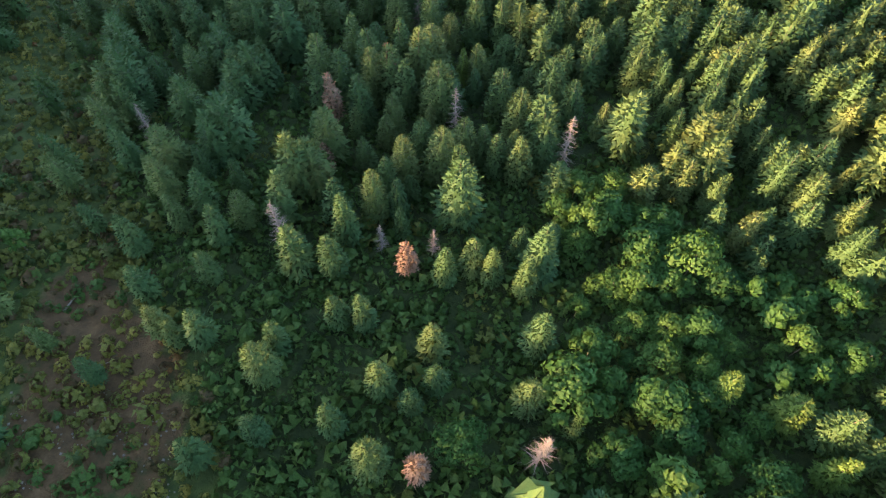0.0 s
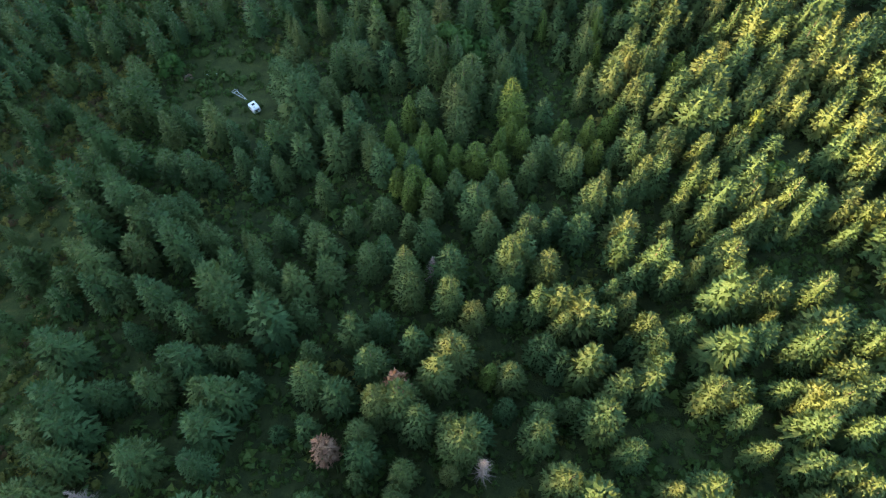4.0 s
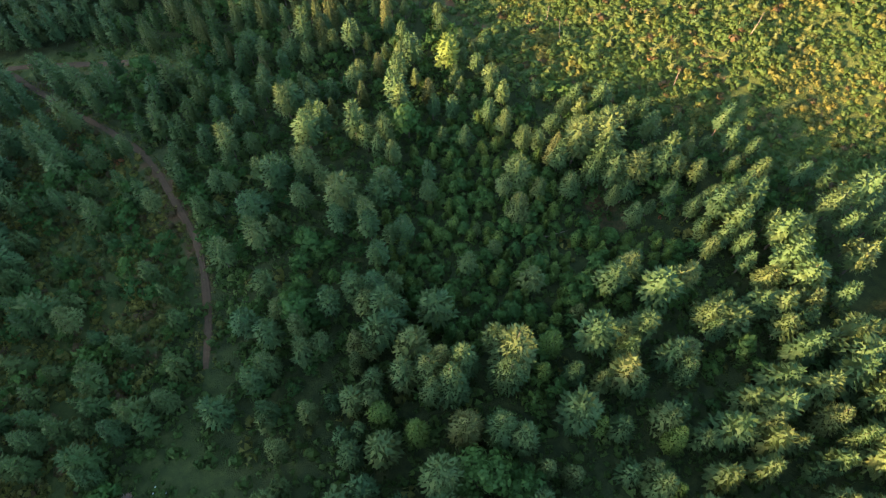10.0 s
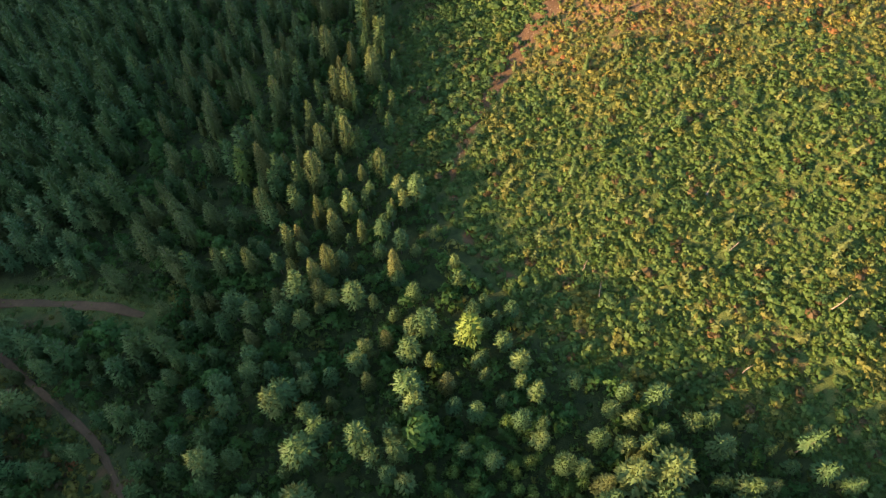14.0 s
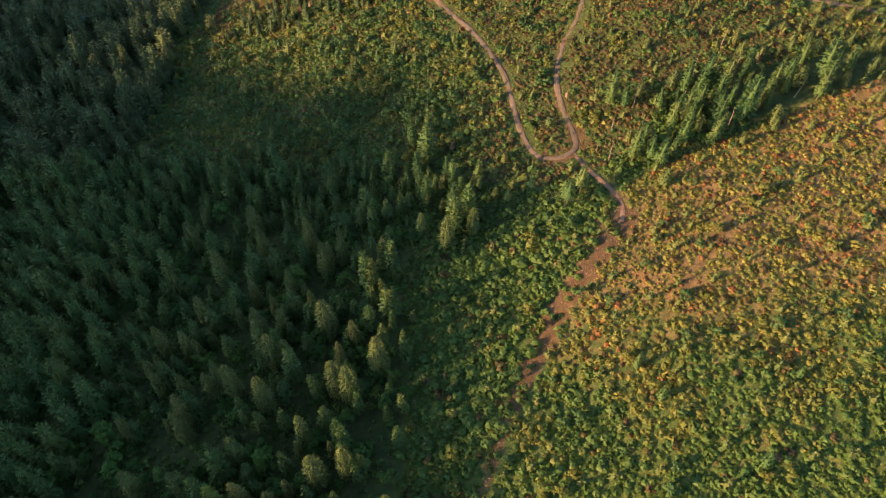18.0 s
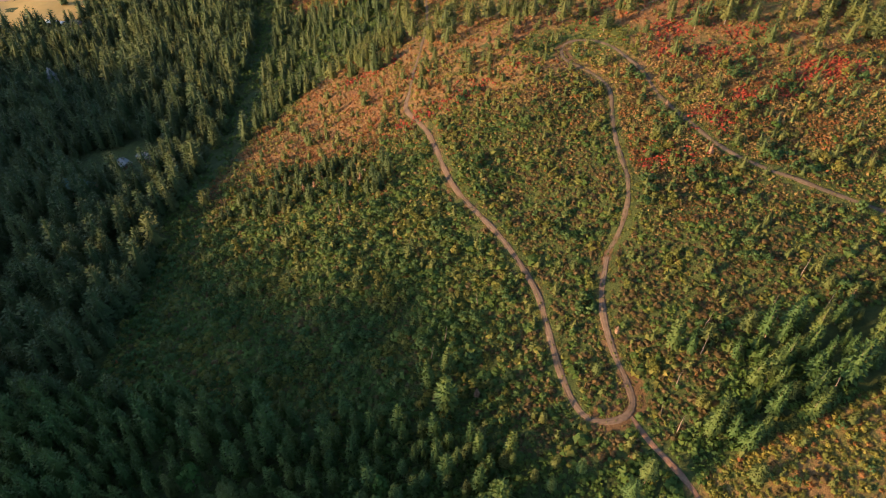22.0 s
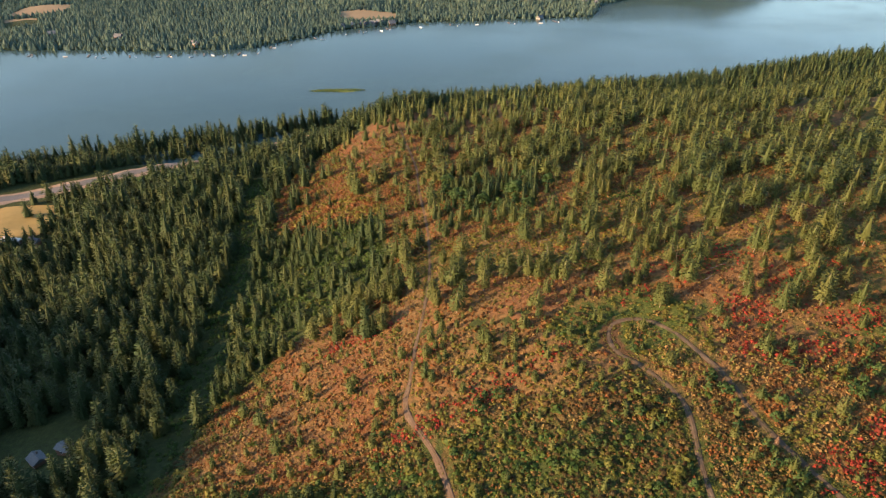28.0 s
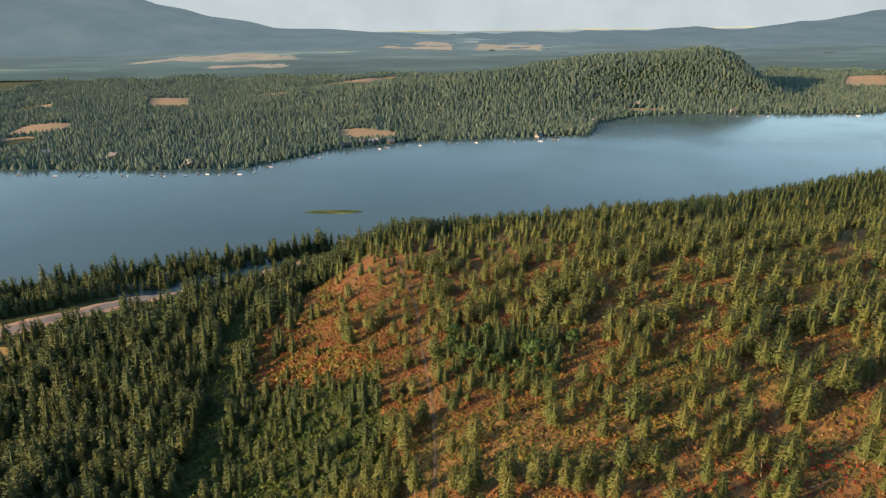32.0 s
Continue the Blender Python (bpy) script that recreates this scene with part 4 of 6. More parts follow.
spire = [cone_tree(200 + s, ((0.05, 0.62, 0.19), (0.42, 1.0, 0.13))) for s in range(4)]
spire_fine = [cone_tree(210 + s, ((0.05, 0.5, 0.20), (0.25, 0.7, 0.19), (0.48, 0.86, 0.15), (0.68, 1.0, 0.10)), 6) for s in range(4)]
spire_far = [cone_tree(230 + s, ((0.02, 1.0, 0.34),), 5, 1.4) for s in range(4)]
trunk_pat = [stem(s) for s in range(3)]
post_v, post_f = stem(9, 0.8, 0.013, 3, 0.0)
post_pat = [(post_v[[0, 1, 2, 15, 16, 17]], np.array([(0, 1, 4), (0, 4, 3), (1, 2, 5), (1, 5, 4), (2, 0, 3), (2, 3, 5)], np.int32))]
slim_trunk = [stem(s, 0.9, 0.010, 5, 0.012) for s in range(3)]


class Kind:
    """A kind of tree built once in a few forms, then copied."""

    def __init__(self, name, crowns, crown_mat, trunk_mat, label, category, group, trunk=trunk_pat, crown_label=""):
        self.name, self.tags, self.forms, self.crown_label = name, (label, category, group), [], crown_label
        self.meshes = [(tri_mesh("trunk", *trunk[k % len(trunk)], trunk_mat, True), tri_mesh("crown", *c, crown_mat)) for k, c in enumerate(crowns)]

    def plant(self, x, y, high, broad=1.0, turn=0.0, form=0, lean=(0, 0)):
        form %= len(self.meshes)
        scale = Matrix.Diagonal((high * broad, high * broad, high, 1))
        m = Matrix.Translation((x, y, at(x, y) - 0.05)) @ Matrix.Rotation(lean[0], 4, 'X') @ Matrix.Rotation(lean[1], 4, 'Y') @ Matrix.Rotation(turn, 4, 'Z')
        while len(self.forms) <= form:
            self.forms.append(None)
        if self.forms[form] is None:
            ob = tagged(new(self.name), *self.tags)
            ob.empty_display_size = 0.2
            trunk, crown = self.meshes[form]
            mesh_part("trunk", trunk, ob)
            mesh_part("crown", crown, ob, self.crown_label)
            ob.matrix_basis = m @ scale
            self.forms[form] = ob
            return ob
        first = self.forms[form]
        s = first.scale
        return copy_thing(first, m @ scale @ Matrix.Diagonal((1 / s.x, 1 / s.y, 1 / s.z, 1)))


fir_tree = Kind("fir_tree", fir_near, fir_needles, bark, "dark green bushy fir tree standing in dense woods", "conifer", "firs of the woods")
lime_tree = Kind("young_fir_tree", fir_near, lime_needles, bark, "yellow-green young fir with soft bright needles", "conifer", "yellow-green firs")
pine_tree = Kind("pine_tree", pine_near, pine_needles, pale_bark, "olive-green pine with bare lower trunk on dry hilltop", "pine", "pines of the hilltop", slim_trunk)
leaf_tree = Kind("broadleaf_tree", leaf_near, broad_leaves, pale_bark, "leafy green birch-like tree between the firs", "tree", "broadleaf trees", slim_trunk)
tall_fir = Kind("tall_fir_tree", tall_near, fir_needles, bark, "tall green fir with bare lower trunk and blunt crown", "conifer", "tall firs at the wood edge")
pale_fir = Kind("pale_fir_tree", fir_near, pale_needles, bark, "olive-brown fir with sparse crown tinted pale as if sunlit", "conifer", "pale firs")
rusty_tree = Kind("dead_fir_tree", rusty_near, dead_needles, dead_wood, "dead fir with rust-brown needles still on", "dead tree", "dead firs", trunk_pat, "rust-brown dry needles")
grey_tree = Kind("dead_spruce_tree", dead_near, dead_wood, dead_wood, "dead grey conifer with bare twigs", "dead tree", "bare dead conifers", trunk_pat, "bare grey twigs")

south = woods(-105, 112, -45, 470, 5.3, 101)
rs = np.random.RandomState(5)
LAND = []  # landmark trees: kind, x, y, height, broadness
LAND += [(fir_tree, p[0], p[1], p[2], 1.0) for p in [
    (-9, 17.5, 12), (-24.1, 21.4, 9), (52, 21.6, 12), (-14.5, 22.4, 11), (17.6, 22.7, 8), (-4.2, 25.4, 8), (11.4, 25.8, 11), (-8.4, 28.1, 11), (-1, 28.6, 9), (-46.8, 28.9, 8), (15.6, 29, 9), (-24.5, 30, 11), (-55.1, 33.6, 8), (-1.4, 34, 11), (13.8, 35.1, 13), (-39.7, 36.2, 9), (12.5, 44.9, 12), (-34.8, 45.3, 9), (0.5, 46.6, 11), (7.4, 46.8, 11), (-17, 48, 11), (4.6, 48.3, 11), (64.4, 50.8, 13), (12.3, 52.7, 8), (17.1, 53.3, 9), (-15.2, 54.1, 14), (48.9, 54.7, 12), (-42.1, 55.8, 10), (-6.7, 56, 9), (58.4, 56.3, 13)]]
LAND += [(fir_tree, p[0], p[1], p[2], 1.0) for p in [
    (66, 56.9, 13), (-31.9, 57, 10), (-17.3, 59.2, 12), (61.4, 62.2, 13), (45.7, 62.6, 11), (-34.4, 64.6, 10), (-5.6, 64.9, 7), (41, 65.5, 12), (57.1, 65.5, 15), (-41, 68.1, 9), (64.5, 68.6, 15), (-24.3, 68.7, 10), (13.1, 69.4, 13), (9.3, 71, 12), (3.9, 74.2, 13), (56.7, 74.3, 12), (50.6, 75.9, 14), (41.5, 76.9, 13), (-22.6, 77.8, 11), (-10.5, 78.9, 9), (29.2, 79.8, 11), (34.3, 80, 13), (-39, 82.7, 12), (49.6, 83.4, 14), (24.3, 85.2, 12), (43.3, 85.3, 12), (-16, 87.7, 12), (11, 88, 13), (51.3, 88.8, 15), (-2.5, 89.2, 12)]]
LAND += [(fir_tree, p[0], p[1], p[2], 1.0) for p in [
    (-7.2, 90.1, 14), (20.9, 90.2, 14), (42.4, 90.8, 12), (55.1, 92.2, 14), (6.2, 92.6, 10), (16.6, 92.6, 10), (-55.6, 93.5, 11), (37.8, 94.4, 14), (-24.3, 95.9, 15), (31, 98.6, 14), (-15, 99, 15), (22.8, 99.8, 11), (-25.2, 101.3, 12), (20.1, 101.5, 12), (54.3, 101.9, 14), (30.6, 102.9, 14), (63.2, 104, 14), (-55.1, 105, 10), (35.8, 105.6, 12), (30.2, 106.2, 12), (16.2, 106.3, 13), (-14.1, 106.9, 10), (1.6, 108.8, 11), (-28, 109.4, 11), (-49.8, 109.6, 11), (27.2, 109.9, 13), (46.3, 110.8, 15), (24.7, 112.5, 13), (59.6, 112.6, 14), (-9.4, 113.9, 13)]]
LAND += [(fir_tree, p[0], p[1], p[2], 1.0) for p in [
    (-56.4, 114.3, 10), (-43.3, 114.6, 10), (46, 115.4, 13), (35.5, 115.5, 13), (-35.1, 116.4, 12), (8.8, 116.7, 12), (14.8, 118, 13), (33.7, 118.6, 16), (-16.8, 119.4, 13), (-36.8, 119.4, 13), (46.4, 119.4, 14), (-67.1, 121.9, 10), (46.4, 123.2, 12), (-26.7, 124.6, 13), (-46.6, 125.2, 12), (-84.8, 125.7, 9), (14.8, 125.8, 12), (-52.1, 126.2, 11), (52.1, 126.5, 13), (11.8, 126.7, 12), (-33.7, 127, 12), (60.8, 127.6, 15), (44.3, 128.2, 13), (-20.9, 129.3, 12), (53.8, 132.6, 13), (41.1, 132.7, 12), (60.9, 132.8, 15), (24.6, 133.1, 14), (-72.9, 133.6, 11), (-5.8, 133.7, 13)]]
LAND += [(fir_tree, p[0], p[1], p[2], 1.0) for p in [
    (55.2, 136.1, 13), (-1.4, 136.8, 14), (-27.2, 137.3, 13), (47.1, 137.4, 14), (5.9, 138.6, 11), (38.1, 139.7, 15), (48.8, 140.8, 12), (13.5, 141.8, 13), (22, 142, 14), (-37, 142.6, 12), (-54.3, 142.8, 12), (-10, 143, 13), (-44.7, 144.7, 12), (34.6, 145.2, 15), (48.2, 146.1, 13), (55.2, 146.2, 12), (-40.3, 146.5, 12), (16.3, 146.9, 12), (40.1, 147, 14), (-18.7, 147.5, 12), (-48.1, 152.8, 12), (-62.8, 155.1, 12), (-34.9, 155.1, 12), (65.7, 157.9, 14), (-61.5, 158.6, 11), (-7.7, 159.7, 14), (-28.9, 163.3, 14), (70.2, 165.4, 14), (-74.9, 166.8, 11), (-33.9, 167.6, 14)]]
LAND += [(fir_tree, p[0], p[1], p[2], 1.0) for p in [
    (2, 168.1, 15), (-39.5, 168.7, 15), (-80, 170.5, 10), (40.2, 170.6, 14), (-74.3, 173.2, 12), (-27.9, 173.4, 15), (-1.1, 174.6, 15), (12.1, 175.8, 11), (77.7, 176.8, 16), (28.4, 179, 14), (-72.6, 182.1, 11), (64.3, 186.3, 13), (-39.4, 186.9, 12), (75.8, 188.7, 14), (-85.6, 188.8, 11), (60.6, 189.7, 13), (-69.9, 190.4, 11), (-34, 193.3, 12), (-61.5, 196.2, 10), (36.8, 199.4, 12), (16.5, 199.5, 11), (-42.7, 202.4, 12), (37.2, 202.8, 12), (25.7, 207, 12), (43.6, 207.1, 12), (57.5, 207.8, 12), (43.1, 209.8, 13), (-37.1, 210.2, 12), (64.2, 213.3, 12), (-85.5, 213.8, 11)]]
LAND += [(fir_tree, p[0], p[1], p[2], 1.0) for p in [
    (56.5, 217.7, 11), (29.1, 220.7, 13), (31.2, 223.3, 10), (46.3, 224.9, 11), (53.5, 225.5, 12), (-16.4, 231.7, 12), (61, 231.7, 11), (74.7, 234.4, 13), (32.9, 234.4, 11), (45.4, 235.3, 11), (54.1, 236.4, 12), (-27.1, 237.7, 10), (49.3, 237.8, 11), (41.2, 239.3, 11), (29.3, 239.6, 11), (57.3, 240.2, 12), (19.8, 241.9, 11), (-74.2, 242.5, 11), (-11.4, 242.8, 9), (70.2, 242.8, 12), (48.6, 245, 11), (25, 245.3, 13), (-97.7, 245.4, 11), (56.7, 246.5, 9), (61.8, 250.5, 10), (-58.7, 254.5, 9), (10.7, 255.7, 11), (-2.6, 257.2, 11), (-53.9, 259.1, 10), (6.7, 260.6, 12)]]
LAND += [(fir_tree, p[0], p[1], p[2], 1.0) for p in [
    (30.2, 261.5, 11), (-86.6, 261.9, 10), (-65.8, 262.6, 10), (3.3, 264.7, 11), (-58.1, 266.1, 9), (21.5, 266.5, 8), (-5.4, 267, 11), (-64.4, 272.1, 10), (-71.1, 277.5, 10), (-48.6, 277.9, 10), (-41.9, 278.1, 9), (-14.5, 279.2, 9), (-27.6, 294.5, 9), (-18.1, 295.4, 11), (-22, 300, 9), (-8.8, 303.5, 9), (-31.3, 318.7, 10), (-39.9, 322.8, 10), (-37.4, 332.6, 9), (-32.2, 333.1, 10), (-38.7, 391, 9), (-34.9, 412.4, 11), (-20.4, 417.5, 11), (22.1, 420.6, 11), (26.5, 424.6, 12), (5.5, 425.2, 8), (-39.4, 425.7, 11), (-31.1, 426.3, 12), (12.6, 428.4, 8), (-24.2, 430.3, 9)]]
LAND += [(fir_tree, p[0], p[1], p[2], 1.0) for p in [
    (-2.7, 432.9, 8), (-29.8, 433.8, 10), (-56.2, 434.6, 11), (-16.1, 434.8, 10), (-75.6, 445.5, 10), (-93.3, 456.4, 12), (-112.4, 457.1, 11)]]
LAND += [(lime_tree, p[0], p[1], p[2], 1.0) for p in [
    (49.8, 16.3, 11), (46.6, 24.3, 10), (38.1, 27.4, 11), (4.1, 98.1, 11), (-12.9, 139.8, 10), (-4.6, 143.6, 10), (-1.1, 146.4, 10), (-4.9, 149.4, 12), (-14.5, 151.5, 12), (13, 151.5, 10), (-7.7, 152.6, 11), (10.6, 154.6, 10), (-11.2, 159.1, 12), (48.7, 171.9, 12), (31.5, 178.3, 10), (-13.4, 189, 12), (-20.3, 192.6, 12), (10.5, 200, 9), (12.2, 205.1, 12)]]
LAND += [(leaf_tree, p[0], p[1], p[2], 1.0) for p in [
    (41.3, 14.9, 8), (22.7, 18.8, 8), (2.5, 19.7, 9), (58.7, 32, 9), (51.9, 34.6, 9), (37.4, 36.2, 9), (32.6, 37, 7), (27.9, 37.9, 7), (61.1, 42, 9), (25.7, 44.6, 7), (35, 45.3, 8), (43.2, 45.9, 9), (35.4, 56.7, 9), (22.4, 63.8, 9), (28.9, 64.8, 8)]]
LAND += [(rusty_tree, p[0], p[1], p[2], 1.0) for p in [
    (-3.2, 16.4, 10), (-5.5, 48.1, 10), (-20.8, 71.4, 9), (-20.8, 85.3, 14), (-10.9, 95.6, 14)]]
LAND += [(grey_tree, p[0], p[1], p[2], 1.0) for p in [
    (12.3, 18.2, 14), (-1.4, 51.8, 8), (-9.7, 52.6, 8), (-25.4, 53.2, 13), (21.8, 72.5, 15), (-53.7, 78.2, 10), (2.4, 82.8, 13), (-5.5, 119, 10)]]
LAND += [(pale_fir, p[0], p[1], p[2], 1.0) for p in [
    (-4.4, 189.3, 14), (-25.1, 203, 11), (-25.2, 206.6, 13), (18.6, 212.1, 9), (8, 235.5, 14), (47.1, 250.7, 12), (17.7, 251.9, 13), (-35.1, 270.2, 9), (-11.1, 273.5, 11), (-27.9, 275, 10), (-110.6, 281.2, 9), (-24.1, 284, 11), (-54.8, 286.4, 10), (-84.8, 289.2, 9), (-91.9, 292.4, 9), (-77.6, 295.8, 10), (-49.6, 296.1, 10), (-69.3, 296.7, 10), (-39.7, 297, 12), (-66.4, 297.4, 10), (-47.6, 304.6, 10), (-75.5, 305.5, 11), (-31.1, 313.5, 13), (-46.6, 313.6, 12), (-43.3, 319.7, 9), (-90.4, 322.5, 12), (-24, 323.1, 8), (-53, 323.3, 9), (-83.2, 325.6, 8), (-43.4, 332.9, 11)]]
LAND += [(pale_fir, p[0], p[1], p[2], 1.0) for p in [
    (-58.8, 333.4, 11), (-53.2, 338.5, 11), (-49.6, 341, 11), (-40.8, 349.8, 10), (-48.5, 350.5, 10), (-82.1, 359.2, 9), (-73.3, 368.3, 13), (-80.8, 369.7, 12), (-91.2, 375.1, 11), (-89.9, 377.7, 10), (-80.1, 381.1, 11), (-44.9, 383.9, 11), (-77.3, 384.7, 10), (-70.4, 390.5, 10), (-61.7, 394.2, 11), (-94, 397.8, 10), (-120.2, 406.8, 11), (-114.4, 409.7, 10), (-47.8, 411.9, 12), (-12.9, 412, 13), (-5.3, 416, 12), (-52.1, 416.5, 11), (-91.4, 434.6, 12)]]

if LAND:
    lx = np.array([(a[1], a[2]) for a in LAND])
    keep = np.min(np.hypot(south[:, None, 0] - lx[None, :, 0], south[:, None, 1] - lx[None, :, 1]), 1) > 2.9
    south = south[keep]
for kind, x, y, high, broad in LAND:
    (tall_fir if kind is fir_tree and y > 205 else kind).plant(x, y, high, broad * rs.uniform(0.95, 1.3) * (0.72 if y > 300 else 0.88 if y > 220 else 1), rs.uniform(0, 6.28), rs.randint(0, 4))

tall = scatter(-95, -15, 296, 430, 11.0, 103)
tall = tall[inside(tall[:, 0], tall[:, 1], [(-92, 300), (-20, 298), (-27, 345), (-28, 405), (-60, 432), (-95, 425)]) & (rs.rand(len(tall)) < 0.75)]
for x, y in tall:
    pale_fir.plant(x, y, rs.uniform(13, 18), rs.uniform(0.65, 0.9), rs.uniform(0, 6.28), rs.randint(0, 4))
hs = np.where(south[:, 1] > 225, 10.0 + 5.0 * (rs.rand(len(south)) < 0.18), 13.0) + 2.5 * waves(south[:, 0], south[:, 1], 45, 41) + rs.normal(0, 2.0, len(south))
hs = np.clip(hs * np.where(inside(south[:, 0], south[:, 1], CLEARING), 0.7, 1) * np.where(inside(south[:, 0], south[:, 1], MEADOW), 0.6, 1), 5, 20)
bs = rs.uniform(0.95, 1.35, len(south)) * np.where(south[:, 1] > 300, 0.74, np.where(south[:, 1] > 220, 0.88, 1))
mix = 0.5 + 0.5 * waves(south[:, 0], south[:, 1], 40, 43) + rs.normal(0, 0.18, len(south))
leafy_here = inside(south[:, 0], south[:, 1], LEAFY) | inside(south[:, 0], south[:, 1], LEAFY_WEST)
kinds = np.where(mix > 1.25, 1, np.where(mix < -0.05, 2, 0))
kinds = np.where(leafy_here, 2, np.where(inside(south[:, 0], south[:, 1], LIME), 1, kinds))
hs = np.where(leafy_here, 9.5 + rs.normal(0, 2.4, len(south)), np.where(inside(south[:, 0], south[:, 1], LIME), 11.0, hs))
nearest = (np.abs(south[:, 0]) < 46) & (south[:, 1] > 18) & (south[:, 1] < 205)
count = {0: 0, 1: 0, 2: 0}
single = np.zeros(len(south), bool)
for i in np.argsort(np.abs(south[:, 0])):
    k = int(kinds[i])
    if nearest[i] and count[k] < (70, 90, 80)[k]:
        single[i] = True
        count[k] += 1
        (fir_tree, lime_tree, leaf_tree)[k].plant(south[i, 0], south[i, 1], hs[i] * (0.8 if k == 2 else 1), bs[i], rs.uniform(0, 6.28), rs.randint(0, 4), (rs.normal(0, 0.03), rs.normal(0, 0.03)))
rest = ~single
for k, (name, pats, mat, label) in enumerate((
        ("fir_woods", fir_mid, fir_needles_far, "dense dark green fir woods"),
        ("young_fir_woods", fir_mid, lime_needles_far, "patches of yellow-green young firs"),
        ("broadleaf_woods", leaf_mid, broad_leaves_far, "green broadleaf trees among the firs"))):
    close = (np.abs(south[:, 0] - 5) < 70) & (south[:, 1] < 175)
    apart = (south[:, 0] < -60) | (south[:, 1] > 330)
    for s, forms in ((rest & (kinds == k) & close, fir_fine if k < 2 else pats), (rest & (kinds == k) & ~close & ~apart & (south[:, 1] < 205), pats), (rest & (kinds == k) & ~close & ~apart & (south[:, 1] >= 205), tall_mid if k < 2 else pats), (rest & (kinds == k) & ~close & apart, fir_plain if k < 2 else pats)):
        sz = hs[s] * (0.75 if k == 2 else 1)
        tone = mixed_needles_far if forms is fir_plain and k == 0 else mat
        wood = sprinkle(name, forms, tone, south[s], sz * bs[s], label, "woods", sz, 0.04, seed=300 + k)
        if wood:
            sprinkle("trunks", post_pat, bark, south[s], sz, "", "", sz, 0.0, wood, seed=320 + k)

# west of the walk and north, coarser
outer = np.concatenate([woods(-230, -105, -60, 470, 5.2, 111), woods(112, 220, -30, 260, 6.5, 112)])
sz = np.clip(13 + rs.normal(0, 2.3, len(outer)), 7, 19)
seen = (outer[:, 1] > 110) & (outer[:, 0] > -210)
close = seen & (outer[:, 0] > -150) & (outer[:, 0] < 0) & (outer[:, 1] < 330)
for s, pats, sd in ((close, fir_plain, 329), (seen & ~close, fir_low, 331), (~seen, spire_fine, 330)):
    sprinkle("fir_woods", pats, mixed_needles_far if sd == 331 else fir_needles_far, outer[s], sz[s] * rs.uniform(0.8, 1.1, s.sum()), "dark fir woods on the slope", "woods", sz[s], 0.03, seed=sd)

beyond = np.concatenate([woods(-540, -230, -180, 470, 7.0, 113), woods(220, 460, -180, 260, 7.0, 114), woods(-230, 220, -180, -55, 7.0, 115), woods(112, 300, 225, 470, 6.2, 116), woods(240, 460, 260, 560, 7.0, 117)])
beyond = beyond[(beyond[:, 1] < 555) & ((beyond[:, 0] > 175) | (beyond[:, 0] < 0) | (beyond[:, 1] < 0))]
sz = np.clip(14 + rs.normal(0, 2.5, len(beyond)), 7, 21)
sprinkle("fir_woods", spire, fir_needles_far, beyond, sz * rs.uniform(0.9, 1.3, len(beyond)), "fir woods round the clearings", "woods", sz, 0.03, seed=328)
north = woods(-480, -25, 470, 1125, 6.6, 121)
north = north[~inside(north[:, 0], north[:, 1], HILLTOP) & ~inside(north[:, 0], north[:, 1], HILLSIDE)]
sz = np.clip(13.5 + 2.5 * waves(north[:, 0], north[:, 1], 60, 45) + 1.8 * waves(north[:, 0], north[:, 1], 22, 46) + rs.normal(0, 3.4, len(north)), 4.5, 23)
sz = np.where(inside(north[:, 0], north[:, 1], [(-122, 640), (-40, 650), (-40, 800), (-100, 840), (-125, 800)]), sz * 0.68, sz)
remote = np.hypot(north[:, 0] + 60, north[:, 1] - 500) > 380
for s, pats, sd in ((~remote, fir_low, 332), (remote, fir_remote, 338)):
    sprinkle("fir_woods", pats, olive_needles_far, north[s], sz[s] * rs.uniform(0.95, 1.35, s.sum()), "dense fir woods below the hill", "woods", sz[s], 0.03, seed=sd)
shore = woods(-40, 420, 960, 1330, 5.6, 123)
shore = shore[~inside(shore[:, 0], shore[:, 1], HILLTOP)]
sz = np.clip(10.5 + rs.normal(0, 2.2, len(shore)), 5, 16)
sprinkle("fir_woods", fir_remote, olive_needles_far, shore, sz * rs.uniform(0.85, 1.2, len(shore)), "fir woods on the lake shore", "woods", sz, 0.03, seed=333)

# hillside and hilltop pines
top = woods(-125, 420, 440, 1010, 5.2, 131)
top = top[inside(top[:, 0], top[:, 1], HILLTOP) | inside(top[:, 0], top[:, 1], HILLSIDE) | (top[:, 0] > 235)]
thick = inside(top[:, 0] + 10 * waves(top[:, 0], top[:, 1], 18, 33), top[:, 1] + 9 * waves(top[:, 0], top[:, 1], 20, 34), THICKET)
sz = np.clip(9.8 + rs.normal(0, 2.4, len(top)), 4, 15) * np.where(inside(top[:, 0], top[:, 1], HILLSIDE), 0.6, 1)
order = np.argsort(np.hypot(top[:, 0] - 20, top[:, 1] - 640))
chosen = [i for i in order if not thick[i]][:260]
for i in chosen:
    pine_tree.plant(top[i, 0], top[i, 1], sz[i], rs.uniform(0.9, 1.35), rs.uniform(0, 6.28), rs.randint(0, 3), (rs.normal(0, 0.03), rs.normal(0, 0.03)))
s = np.ones(len(top), bool)
s[chosen] = False
a = s & ~thick
remote = a & ((top[:, 0] > 240) | (top[:, 1] > 900))
a = a & ~remote
sprinkle("pine_woods", fir_remote, pine_needles_far, top[remote], sz[remote] * 1.2, "pine woods on the far end of the ridge", "woods", sz[remote], 0.03, seed=339)
wood = sprinkle("pine_woods", pine_low, pine_needles_far, top[a], sz[a] * 1.2, "open pine woods on the dry ridge", "woods", sz[a], 0.03, seed=334)
